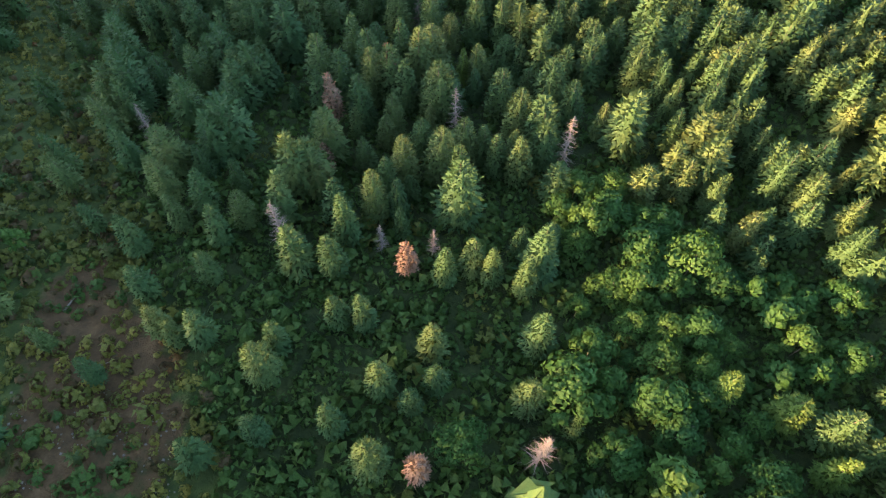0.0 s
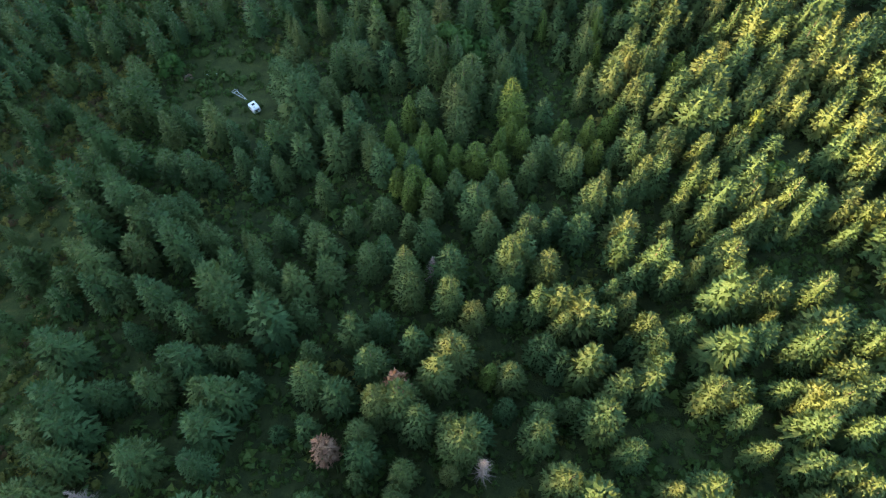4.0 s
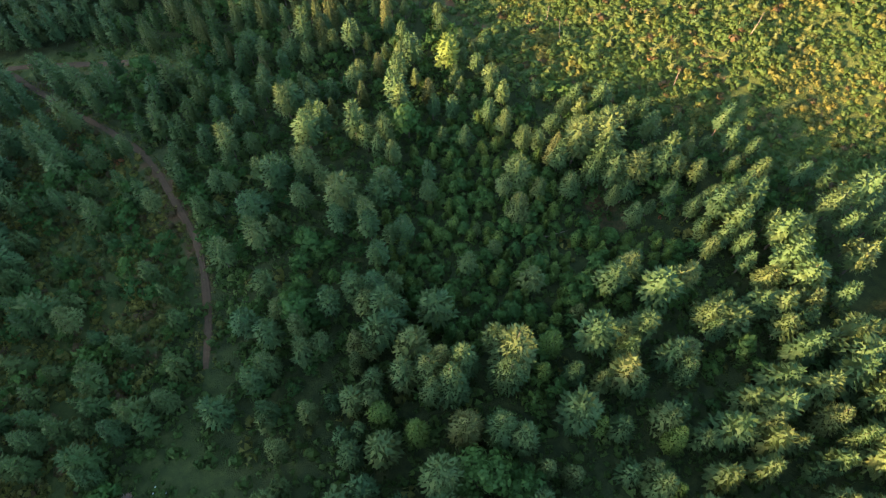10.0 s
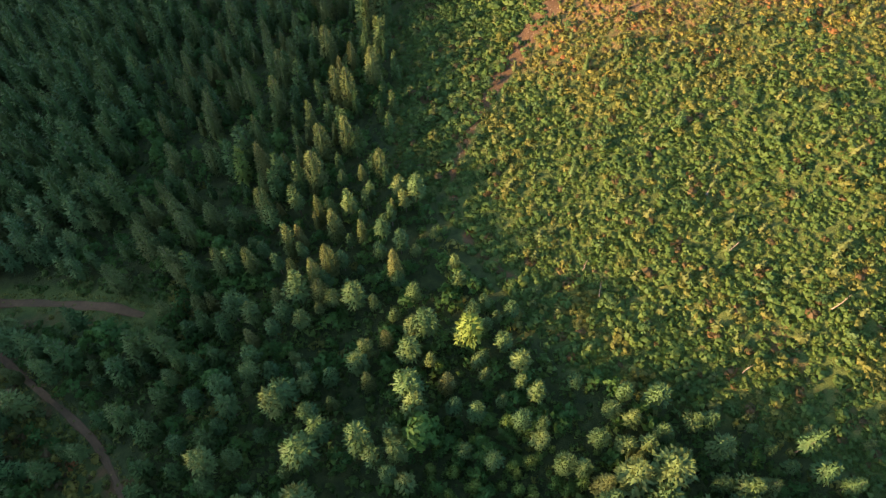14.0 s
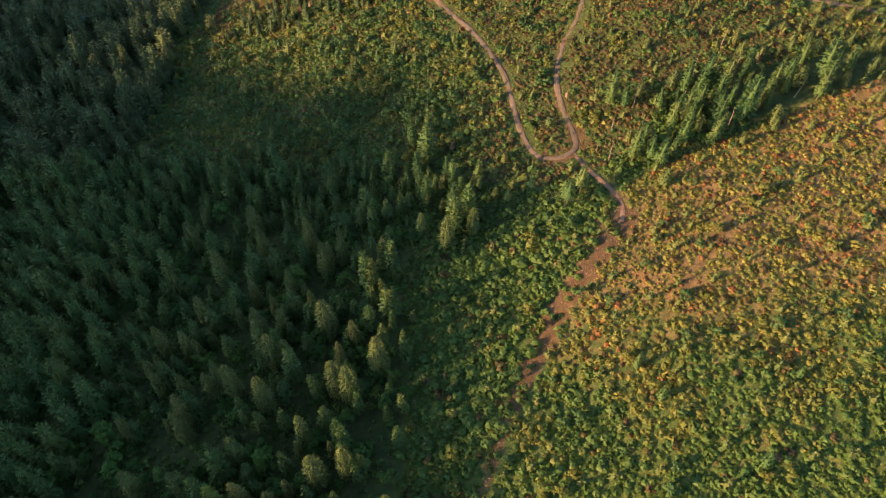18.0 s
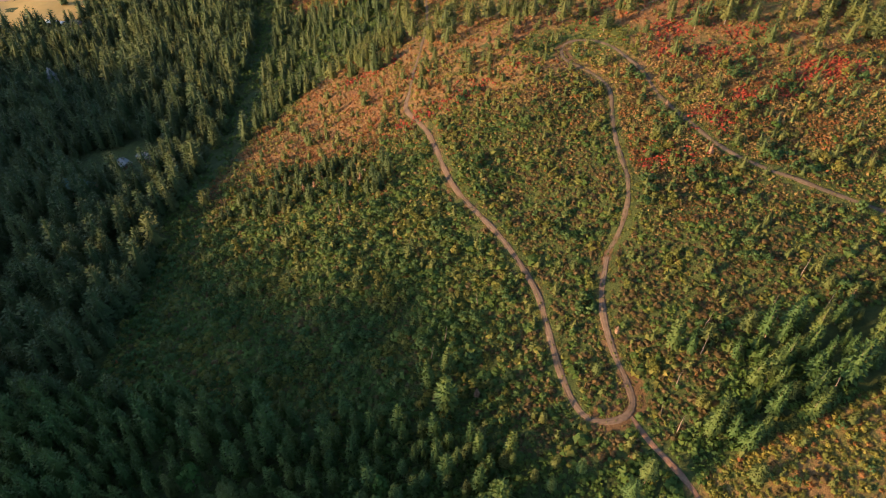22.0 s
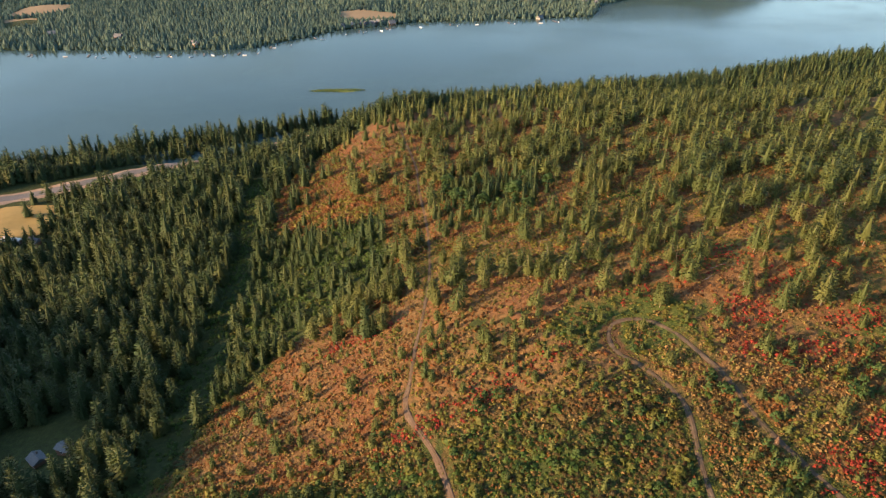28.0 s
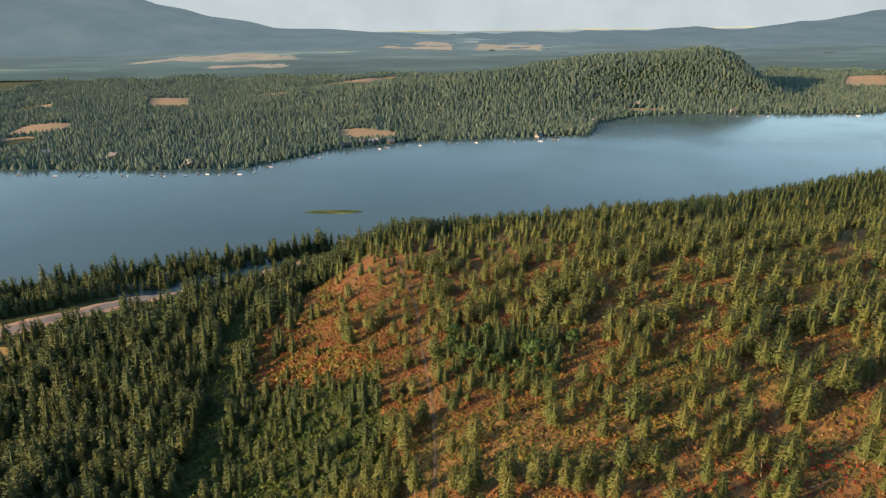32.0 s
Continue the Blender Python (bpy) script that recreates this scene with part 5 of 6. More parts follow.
sprinkle("trunks", post_pat, pale_bark, top[a], sz[a], "", "", sz[a], 0.0, wood, seed=335)
halves = rs.rand(len(top)) < 0.7
for k, (name, pats, mat) in enumerate((("broadleaf_thicket", leaf_mid, thicket_leaves), ("fir_thicket", fir_low, olive_needles_far))):
    s = thick & (halves == bool(k))
    sprinkle(name, pats, mat, top[s], sz[s] * 0.95, "dark green thicket in a hollow of the hilltop", "thicket", sz[s] * 0.9, 0.03, seed=336 + 20 * k)
belt = scatter(-40, 190, 405, 505, 4.6, 141)
edge_y = 434 + 0.36 * np.maximum(belt[:, 0] - 20, 0) + 3 * waves(belt[:, 0], belt[:, 1], 30, 142)
near_edge = np.exp(-((belt[:, 1] - edge_y) / (7 + 12 * smooth(35, 70, belt[:, 0]))) ** 2)
belt = belt[(rs.rand(len(belt)) < (0.9 - 0.42 * smooth(35, 60, belt[:, 0])) * near_edge * smooth(-0.9, 0.2, waves(belt[:, 0], belt[:, 1], 16, 143))) & (away(belt[:, 0], belt[:, 1], TAIL_TRACK) > 3.5) & (away(belt[:, 0], belt[:, 1], HAIR_TRACK) > 4)
            & ~inside(belt[:, 0], belt[:, 1], [(8, 428), (40, 430), (44, 462), (6, 462)])]
sz = np.clip(rs.normal(4.8, 1.6, len(belt)), 2, 8.5)
sprinkle("fir_belt", fir_mid, pine_needles_far, belt, sz * rs.uniform(1.15, 1.6, len(belt)), "belt of olive firs between the clearings", "woods", sz, 0.03, seed=337)

# saplings and shrubs
under = scatter(-110, 70, 196, 425, 5.2, 152, 0.5)
under = under[(fill_at(under[:, 0], under[:, 1]) > 0.2) & ~inside(under[:, 0], under[:, 1], MEADOW) & (waves(under[:, 0], under[:, 1], 22, 153) > -0.35) & (rs.rand(len(under)) < 0.8)]
sz = rs.uniform(2.5, 6.5, len(under))
sprinkle("broadleaf_undergrowth", small_leaf, broad_leaves_far, under, sz, "small green broadleaf trees under the firs", "undergrowth", sz, 0.04, seed=343)
young = scatter(-32, 45, 198, 275, 2.6, 151)
young = young[inside(young[:, 0], young[:, 1], YOUNG) & (soil_at(young[:, 0], young[:, 1]) < 0.3)]
sz = rs.uniform(1.5, 5.5, len(young)) * (rs.rand(len(young)) < 0.8) + 1
g = rs.rand(len(young)) < 0.5
sprinkle("young_fir_woods", fir_low, lime_needles_far, young[g], sz[g] * 1.2, "thicket of small bright green firs", "saplings", sz[g], 0.04, seed=341)
sprinkle("broadleaf_woods", leaf_mid, broad_leaves_far, young[~g], sz[~g], "thicket of small green broadleaf trees", "saplings", sz[~g] * 0.9, 0.04, seed=342)


def red_at(x, y):
    """Where the shrubs have turned red."""
    out = 0.0 * x
    for rx, ry, sx, sy in ((72, 611, 7, 6), (104, 601, 9, 6), (96, 560, 9, 4), (122, 571, 10, 6), (56, 534, 7, 4), (76, 549, 5, 6), (70, 592, 4, 3), (86, 591, 5, 3), (106, 622, 6, 3), (87, 612, 5, 3), (-30, 589, 8, 5), (-13, 595, 7, 4), (-5, 599, 7, 4), (-48, 650, 7, 4), (-30, 624, 4, 5), (-65, 651, 8, 3), (11, 604, 6, 3), (92, 622, 9, 4), (46, 628, 6, 3), (78, 606, 6, 4), (146, 792, 12, 9), (70, 640, 16, 6)):
        out = out + np.exp(-np.hypot((x + 3 * waves(x, y, 9, 91) - rx) / sx, (y + 3 * waves(x, y, 8, 92) - ry) / sy) ** 2)
    return np.clip(1.25 * out, 0, 0.9)


def brush(x0, x1, y0, y1, step, seed, ring, chance=0.9, clear=None):
    p = scatter(x0, x1, y0, y1, step, seed)
    r = np.random.RandomState(seed + 9)
    k = inside(p[:, 0], p[:, 1], ring) & (r.rand(len(p)) < chance * (1 - 0.85 * np.minimum(soil_at(p[:, 0], p[:, 1]), 1.1)))
    for line, w in ((HAIR_TRACK, 2.5), (LOOP_TRACK, 2.3), (SPUR_TRACK, 1.7), (TAIL_TRACK, 1.8), (CAMP_TRACK, 1.3), (SIDE_TRACK, 3.5)):
        k &= away(p[:, 0], p[:, 1], line) > w
    k &= ~(inside(p[:, 0], p[:, 1], TAN_SLOPE) & (r.rand(len(p)) < 0.62)) if step > 1.46 else k
    k &= ~(inside(p[:, 0], p[:, 1], CAMP) & (r.rand(len(p)) < 0.6))
    k &= ~((p[:, 1] > 585) & (p[:, 1] < 700) & (r.rand(len(p)) < 0.45 * smooth(580, 600, p[:, 1])))
    return p[k]


TAN_SLOPE = [(-100, 590), (-55, 578), (-45, 600), (-42, 640), (-50, 668), (-90, 668)]
SOUTH_FLOOR = [(-105, -30), (100, -30), (100, 300), (-105, 300)]
FLOOR_NORTH = [(-120, 300), (0, 300), (-25, 340), (-30, 410), (60, 440), (60, 470), (-140, 480)]
cover = [brush(-30, 110, 225, 470, 1.45, 161, MEADOW), brush(110, 190, 225, 470, 2.5, 168, MEADOW), brush(-135, 130, 425, 670, 1.5, 162, HILLSIDE, 0.97), brush(130, 200, 425, 670, 2.6, 169, HILLSIDE, 0.95), brush(-105, 200, 570, 900, 1.9, 163, HILLTOP, 0.85), brush(-45, 75, 640, 750, 1.7, 175, SPARSE, 0.8),
         brush(-135, -25, -20, 300, 1.8, 164, CLEARING, 0.85), brush(-75, 75, -10, 300, 2.1, 165, SOUTH_FLOOR, 0.85), brush(-140, 60, 300, 480, 2.8, 166, FLOOR_NORTH, 0.85), brush(-60, 60, -10, 75, 2.1, 170, SOUTH_FLOOR, 0.8), brush(-125, -50, 150, 310, 2.2, 172, [(-125, 150), (-52, 150), (-52, 310), (-125, 310)], 0.8),
         brush(-60, 90, 405, 470, 1.7, 171, [(-30, 414), (20, 416), (60, 430), (82, 441), (60, 465), (45, 441), (20, 428), (-8, 440), (-50, 455), (-60, 445)], 0.95),
         brush(-125, -35, 635, 900, 2.2, 173, [(-122, 640), (-100, 655), (-62, 650), (-40, 646), (-38, 720), (-45, 800), (-60, 830), (-100, 900), (-125, 800)], 0.85),
         brush(-145, -25, 760, 950, 2.2, 174, ORANGE_SLOPE, 0.75),
         brush(-175, -110, 540, 900, 2.3, 167, [(-175, 900), (-150, 720), (-140, 540), (-112, 560), (-116, 720), (-140, 900)], 0.8)]
cover = np.concatenate(cover)
cover = cover[~((cover[:, 0] > 38) & (cover[:, 1] > 530) & (cover[:, 1] < 640) & (np.random.RandomState(78).rand(len(cover)) < 0.55 * smooth(530, 560, cover[:, 1]) * smooth(38, 60, cover[:, 0])))]
cx, cy = cover.T
r8 = np.random.RandomState(77)
mead, hills, tops, clear = (inside(cx, cy, ring) for ring in (MEADOW, HILLSIDE, HILLTOP, CLEARING))
wash_side = smooth(-4, 8, cx - np.interp(cy, [300, 333, 345, 374, 400, 414], [6, -9, -5, 9, 28, 38]))
warm = mead * (0.08 + 0.10 * wash_side + 0.42 * wash_side * smooth(330, 392, cy) + 0.10 * inside(cx, cy, [(60, 300), (100, 295), (120, 245), (80, 250)]))
warm = warm + hills * (0.35 + 0.32 * smooth(540, 605, cy) + 0.12 * smooth(0, 50, cx) + 0.22 * smooth(515, 570, cy) * smooth(50, 85, cx)) + 0.80 * tops + 0.45 * clear + 0.16 * ~(mead | hills | tops | clear)
warm = warm + (0.17 + 0.08 * hills) * waves(cx, cy, 24, 51) + 0.09 * waves(cx, cy, 9, 52) + r8.normal(0, 0.055, len(cover))
warm = warm - 0.28 * inside(cx, cy, SPARSE) - 0.30 * inside(cx, cy, LOOP_GREEN) - 0.30 * tops * smooth(30, 70, cx) * smooth(-0.3, 0.5, waves(cx, cy, 30, 56))
warm = np.where(mead & (r8.rand(len(cover)) > 0.07), np.minimum(warm, 0.74), warm)
warm = np.where(inside(cx, cy, ORANGE_SLOPE), 0.72 + 0.22 * waves(cx, cy, 16, 50) + r8.normal(0, 0.1, len(cover)), warm)
redness = red_at(cx, cy)
redness = np.where((warm > 0.25) & ~mead, redness + 0.002 + 0.015 * (waves(cx, cy, 10, 53) > 0.8), 0.0)
sort = np.digitize(warm, [0.33, 0.52, 0.76])
# brown share is raised on the lower hillside to darken it as shade would
sort[r8.rand(len(cover)) < (0.12 + 0.55 * smooth(-14, 12, cx) * smooth(592, 565, cy) * smooth(-0.7, 0.5, waves(cx, cy, 20, 54) + 0.4) + 0.18 * smooth(565, 595, cy)) * hills + 0.14 * tops + 0.16 * clear + 0.04 * mead] = 5
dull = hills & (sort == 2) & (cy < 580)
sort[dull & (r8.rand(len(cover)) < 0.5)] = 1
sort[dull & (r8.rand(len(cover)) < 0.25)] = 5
# lower slope swapped to darker green and brown, standing in for shade
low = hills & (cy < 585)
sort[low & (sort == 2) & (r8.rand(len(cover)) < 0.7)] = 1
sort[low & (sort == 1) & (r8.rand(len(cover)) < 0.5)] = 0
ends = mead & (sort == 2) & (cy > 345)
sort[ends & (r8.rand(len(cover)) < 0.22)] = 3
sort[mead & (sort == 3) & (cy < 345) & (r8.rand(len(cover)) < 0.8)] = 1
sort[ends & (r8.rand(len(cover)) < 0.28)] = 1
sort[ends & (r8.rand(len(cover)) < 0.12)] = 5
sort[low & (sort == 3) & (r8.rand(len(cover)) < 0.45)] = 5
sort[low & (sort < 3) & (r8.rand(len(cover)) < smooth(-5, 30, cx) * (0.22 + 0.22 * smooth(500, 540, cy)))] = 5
sort[r8.rand(len(cover)) < 0.16 * redness] = 4
sb = np.clip(np.exp(r8.normal(0.52, 0.33, len(cover))), 0.9, 3.4) * np.where(sort == 4, 0.8, 1) * np.where(tops, 0.72, 1.0) * np.where(hills & (sort < 2) & (r8.rand(len(cover)) < 0.25), 1.7, 1.0) * np.where(hills, 0.82 - 0.12 * smooth(530, 560, cy) * smooth(38, 60, cx), 1.0) * np.where(mead | hills | tops | clear, 1, 1.3) * np.where(mead & (wash_side < 0.5), 1.25, 1.0) * np.where(mead, 1.12 - 0.22 * smooth(345, 390, cy) * wash_side, 1.0)
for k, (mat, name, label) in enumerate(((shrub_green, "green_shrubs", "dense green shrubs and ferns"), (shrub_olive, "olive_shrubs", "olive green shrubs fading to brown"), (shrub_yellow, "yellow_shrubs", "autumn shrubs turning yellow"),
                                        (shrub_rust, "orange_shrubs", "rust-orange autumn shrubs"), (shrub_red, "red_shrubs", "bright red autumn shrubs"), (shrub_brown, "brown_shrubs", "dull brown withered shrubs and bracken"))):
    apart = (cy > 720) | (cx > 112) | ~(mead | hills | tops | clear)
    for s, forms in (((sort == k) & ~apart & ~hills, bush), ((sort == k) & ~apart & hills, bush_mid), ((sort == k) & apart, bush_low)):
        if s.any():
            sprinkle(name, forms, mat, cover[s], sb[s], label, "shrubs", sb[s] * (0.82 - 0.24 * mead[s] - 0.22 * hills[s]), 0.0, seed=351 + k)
grassy = np.concatenate([brush(-105, 150, 570, 760, 1.3, 191, HILLTOP, 0.8), brush(-105, 150, 760, 860, 1.9, 193, HILLTOP, 0.8), brush(-120, 140, 500, 670, 1.5, 192, HILLSIDE, 0.7), brush(40, 170, 525, 640, 1.2, 197, HILLSIDE, 0.9), brush(-115, -35, 575, 668, 1.05, 198, HILLSIDE, 0.95)])
grassy = grassy[(grassy[:, 1] > 600) | (grassy[:, 0] > 45) | (rs.rand(len(grassy)) < smooth(500, 590, grassy[:, 1]))]
verge = []
for line, wide in ((HAIR_TRACK, 1.75), (LOOP_TRACK, 1.35), (SPUR_TRACK, 1.2), (CAMP_TRACK, 1.5), (SIDE_TRACK, 2.2)):
    q, n = along(line, 0.7)
    for off, often in ((0.0, 0.22), (-0.72, 0.45), (0.72, 0.45), (-0.95, 0.8), (0.95, 0.8), (-1.25, 0.8), (1.25, 0.8)):
        p = q + n * (off * wide + rs.normal(0, 0.14, len(q)))[:, None]
        verge.append(p[rs.rand(len(p)) < often * smooth(-0.9, 0.3, waves(p[:, 0], p[:, 1], 7, 98))])
verge = np.concatenate(verge)
sz = rs.uniform(0.45, 1.0, len(verge))
sprinkle("verge_grass", tuft, shrub_olive, verge, sz, "olive grass along the dirt tracks", "grass", sz * 0.6, 0.0, seed=385)
gx, gy = grassy.T
sz = rs.uniform(0.6, 1.7, len(grassy))
warmth = waves(gx, gy, 22, 57) + 0.4 * waves(gx, gy, 8, 58) + rs.normal(0, 0.3, len(grassy)) + 0.25 * inside(gx, gy, TAN_SLOPE) - 0.6 * inside(gx, gy, LOOP_GREEN)
sort = np.where(rs.rand(len(grassy)) < red_at(gx, gy) * 1.1, 3, np.digitize(warmth, [-0.6, 0.25]))
for k, (mat, name, label) in enumerate(((shrub_olive, "olive_grass", "low olive grass tufts on the dry hill"), (shrub_straw, "dry_grass", "straw-coloured dry grass tufts on the hill"),
                                        (shrub_rust, "dry_bracken", "low rust-brown bracken on the dry hill"), (shrub_red, "red_undergrowth", "low bright red autumn undergrowth"))):
    s = sort == k
    sprinkle(name, tuft, mat, grassy[s], sz[s], label, "grass", sz[s] * 0.8, 0.0, seed=375 + k)
scarlet = np.concatenate([scatter(-75, 170, 500, 660, 1.0, 194), scatter(130, 165, 775, 810, 1.2, 195)])
scarlet = scarlet[rs.rand(len(scarlet)) < 0.62 * red_at(scarlet[:, 0], scarlet[:, 1]) ** 1.5 * smooth(-0.6, 0.5, waves(scarlet[:, 0], scarlet[:, 1], 6, 196))]
sz = rs.uniform(0.8, 1.6, len(scarlet))
sprinkle("scarlet_undergrowth", tuft, shrub_red, scarlet, sz, "low scarlet autumn undergrowth in dense patches", "undergrowth", sz * 0.9, 0.0, seed=380)
bank = scatter(-115, -15, 540, 596, 4.0, 187)
bank = bank[inside(bank[:, 0], bank[:, 1], [(-112, 553), (-45, 546), (-34, 564), (-60, 580), (-98, 582)]) & (waves(bank[:, 0], bank[:, 1], 14, 93) > -0.1) & (away(bank[:, 0], bank[:, 1], HAIR_TRACK) > 3)]
sz = rs.uniform(4.0, 9.0, len(bank))
sprinkle("conifer_saplings", fir_mid, olive_needles_far, bank, sz * 1.15, "clump of small green conifers on the slope", "saplings", sz, 0.04, seed=383)
bank = np.concatenate([scatter(-112, -38, 585, 668, 6.5, 188, 0.5), scatter(50, 175, 520, 625, 7.0, 189, 0.5), scatter(-30, 50, 590, 640, 6.0, 190, 0.5)])
bank = bank[(waves(bank[:, 0], bank[:, 1], 24, 97) > -0.35) & (rs.rand(len(bank)) < 0.7) & (away(bank[:, 0], bank[:, 1], HAIR_TRACK) > 2.5) & (away(bank[:, 0], bank[:, 1], LOOP_TRACK) > 2.5) & (away(bank[:, 0], bank[:, 1], SPUR_TRACK) > 2.5)]
sz = np.clip(np.exp(rs.normal(1.25, 0.4, len(bank))), 1.5, 8.0)
sprinkle("young_pines", pine_low, pine_needles_far, bank, sz * 1.25, "scattered young pines on the dry slope", "saplings", sz, 0.04, seed=384)
for x, y in ((-53, 559), (-55, 556), (-73, 563), (-76, 561), (-49, 564), (-69, 567), (-51, 561), (30, 468), (88, 470), (-10, 455), (70, 530), (62, 560)):
    rusty_tree.plant(x + rs.uniform(-2, 2), y + rs.uniform(-2, 2), rs.uniform(3, 5), 1.3, rs.uniform(0, 6), rs.randint(0, 2))
small = np.concatenate([brush(-130, 130, 445, 600, 3.6, 185, HILLSIDE, 0.8), brush(-25, 120, 240, 440, 9.0, 186, MEADOW, 0.5)])
small = small[(small[:, 1] < 425) | (waves(small[:, 0], small[:, 1], 26, 94) + 0.5 * waves(small[:, 0], small[:, 1], 9, 95) > 0.35 - 0.75 * (small[:, 0] < 0) * (small[:, 1] < 545))]
sz = rs.uniform(1.6, 4.4, len(small))
shade = waves(small[:, 0], small[:, 1], 30, 59) + rs.normal(0, 0.4, len(small))
for s, mat, name, label in ((shade < 0.35, thicket_leaves, "green_saplings", "small dark green broadleaf saplings on the slope"), (shade >= 0.35, shrub_olive, "yellow_green_saplings", "small yellow-green broadleaf saplings on the slope")):
    sprinkle(name, small_leaf, mat, small[s], sz[s], label, "saplings", sz[s], 0.04, seed=381)
tiny = np.concatenate([brush(-30, 125, 225, 470, 6.0, 181, MEADOW, 0.5), brush(-135, 140, 425, 670, 5.5, 182, HILLSIDE, 0.55), brush(-135, -25, -20, 300, 6.0, 183, CLEARING, 0.5)])
sz = rs.uniform(1.6, 4.6, len(tiny))
sprinkle("saplings", sapling, pine_needles_far, tiny, sz * 1.2, "scattered small conifer saplings", "saplings", sz, 0.06, seed=371)

# far side of the lake
far = scatter(-1150, 1300, 1400, 2560, 6.8, 171, 0.48)
f = far[:, 1] - np.interp(far[:, 0], FAR_X, FAR_Y)
k = (f > 6) & (np.abs(far[:, 0]) < 250 + 0.62 * (far[:, 1] - 500))
for ring in FAR_FIELDS:
    k &= ~inside(far[:, 0], far[:, 1], ring)
far = far[k]
sz = np.clip(7.5 + 1.5 * waves(far[:, 0], far[:, 1], 160, 65) + 1.2 * waves(far[:, 0], far[:, 1], 40, 66) + rs.normal(0, 1.6, len(far)), 3, 13)
sprinkle("far_woods", spire_far, hazed_needles, far, sz * 1.3, "conifer woods across the lake in a haze-tinted blue-green", "woods", sz, 0.02, seed=361)

# ---- backdrop: valley and hills beyond, glowing, with haze put into the colour ----


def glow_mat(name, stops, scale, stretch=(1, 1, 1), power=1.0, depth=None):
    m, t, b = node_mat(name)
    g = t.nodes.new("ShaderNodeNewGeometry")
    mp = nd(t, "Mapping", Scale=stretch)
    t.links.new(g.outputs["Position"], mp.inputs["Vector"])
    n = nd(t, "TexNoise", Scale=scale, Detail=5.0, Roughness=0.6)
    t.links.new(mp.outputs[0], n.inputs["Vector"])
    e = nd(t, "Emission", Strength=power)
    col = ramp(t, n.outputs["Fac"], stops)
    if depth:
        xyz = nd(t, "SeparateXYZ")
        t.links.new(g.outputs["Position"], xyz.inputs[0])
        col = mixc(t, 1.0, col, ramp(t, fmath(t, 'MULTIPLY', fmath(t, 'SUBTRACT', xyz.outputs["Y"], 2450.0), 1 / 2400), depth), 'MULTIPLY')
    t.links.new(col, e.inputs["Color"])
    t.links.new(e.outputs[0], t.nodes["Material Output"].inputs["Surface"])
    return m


# emission stands in for haze; the valley's colour pales with distance
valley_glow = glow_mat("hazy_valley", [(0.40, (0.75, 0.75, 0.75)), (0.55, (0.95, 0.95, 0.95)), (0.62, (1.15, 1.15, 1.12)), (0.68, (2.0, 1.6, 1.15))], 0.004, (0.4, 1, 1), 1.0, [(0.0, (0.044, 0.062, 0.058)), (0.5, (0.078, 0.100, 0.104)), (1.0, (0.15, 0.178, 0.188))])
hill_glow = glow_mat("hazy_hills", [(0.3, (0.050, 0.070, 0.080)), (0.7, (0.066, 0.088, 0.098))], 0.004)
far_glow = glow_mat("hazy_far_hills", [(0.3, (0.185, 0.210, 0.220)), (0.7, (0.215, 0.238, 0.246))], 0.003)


def ridge(name, crest, y, depth, foot, mat, label):
    """A long hill with its crest line given as a function of x."""
    rx = np.linspace(-4200, 4200, 240)
    ry = np.linspace(0, 1, 14)
    ax, ay = np.meshgrid(rx, y + depth * (ry - 1))
    z = foot + (crest(ax) - foot) * np.sin(ry * math.pi / 2)[:, None] ** 1.2 + 6 * waves(ax, ay, 300, 71)
    me, _, _ = sheet(name, rx, y + depth * (ry - 1), z, mat)
    return tagged(new(name, me), label, "hills", kind="structure")


# near-white crest raised to cover the skyline as painted haze
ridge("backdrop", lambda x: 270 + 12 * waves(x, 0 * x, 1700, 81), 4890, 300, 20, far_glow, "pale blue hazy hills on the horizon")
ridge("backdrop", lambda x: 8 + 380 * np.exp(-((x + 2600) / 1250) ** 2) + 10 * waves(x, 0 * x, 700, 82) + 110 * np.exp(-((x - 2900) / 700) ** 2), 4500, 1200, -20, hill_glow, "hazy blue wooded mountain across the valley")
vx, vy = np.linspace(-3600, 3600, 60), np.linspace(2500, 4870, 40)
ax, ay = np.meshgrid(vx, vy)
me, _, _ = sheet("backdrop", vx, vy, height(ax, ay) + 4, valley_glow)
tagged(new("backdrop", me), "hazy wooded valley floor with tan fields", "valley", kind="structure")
# fields glow as well, with haze mixed into their tan
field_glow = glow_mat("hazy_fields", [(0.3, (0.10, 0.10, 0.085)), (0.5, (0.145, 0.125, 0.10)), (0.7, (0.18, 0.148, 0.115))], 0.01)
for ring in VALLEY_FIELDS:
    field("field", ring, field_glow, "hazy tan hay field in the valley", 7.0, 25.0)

# ---- camp in the clearing ----


def on_ground(name, x, y, turn, label, category, group="", lift=0.0):
    ob = tagged(new(name), label, category, group)
    ob.empty_display_size = 0.3
    ob.matrix_basis = Matrix.Translation((x, y, at(x, y) + lift)) @ Matrix.Rotation(turn, 4, 'Z')
    return ob


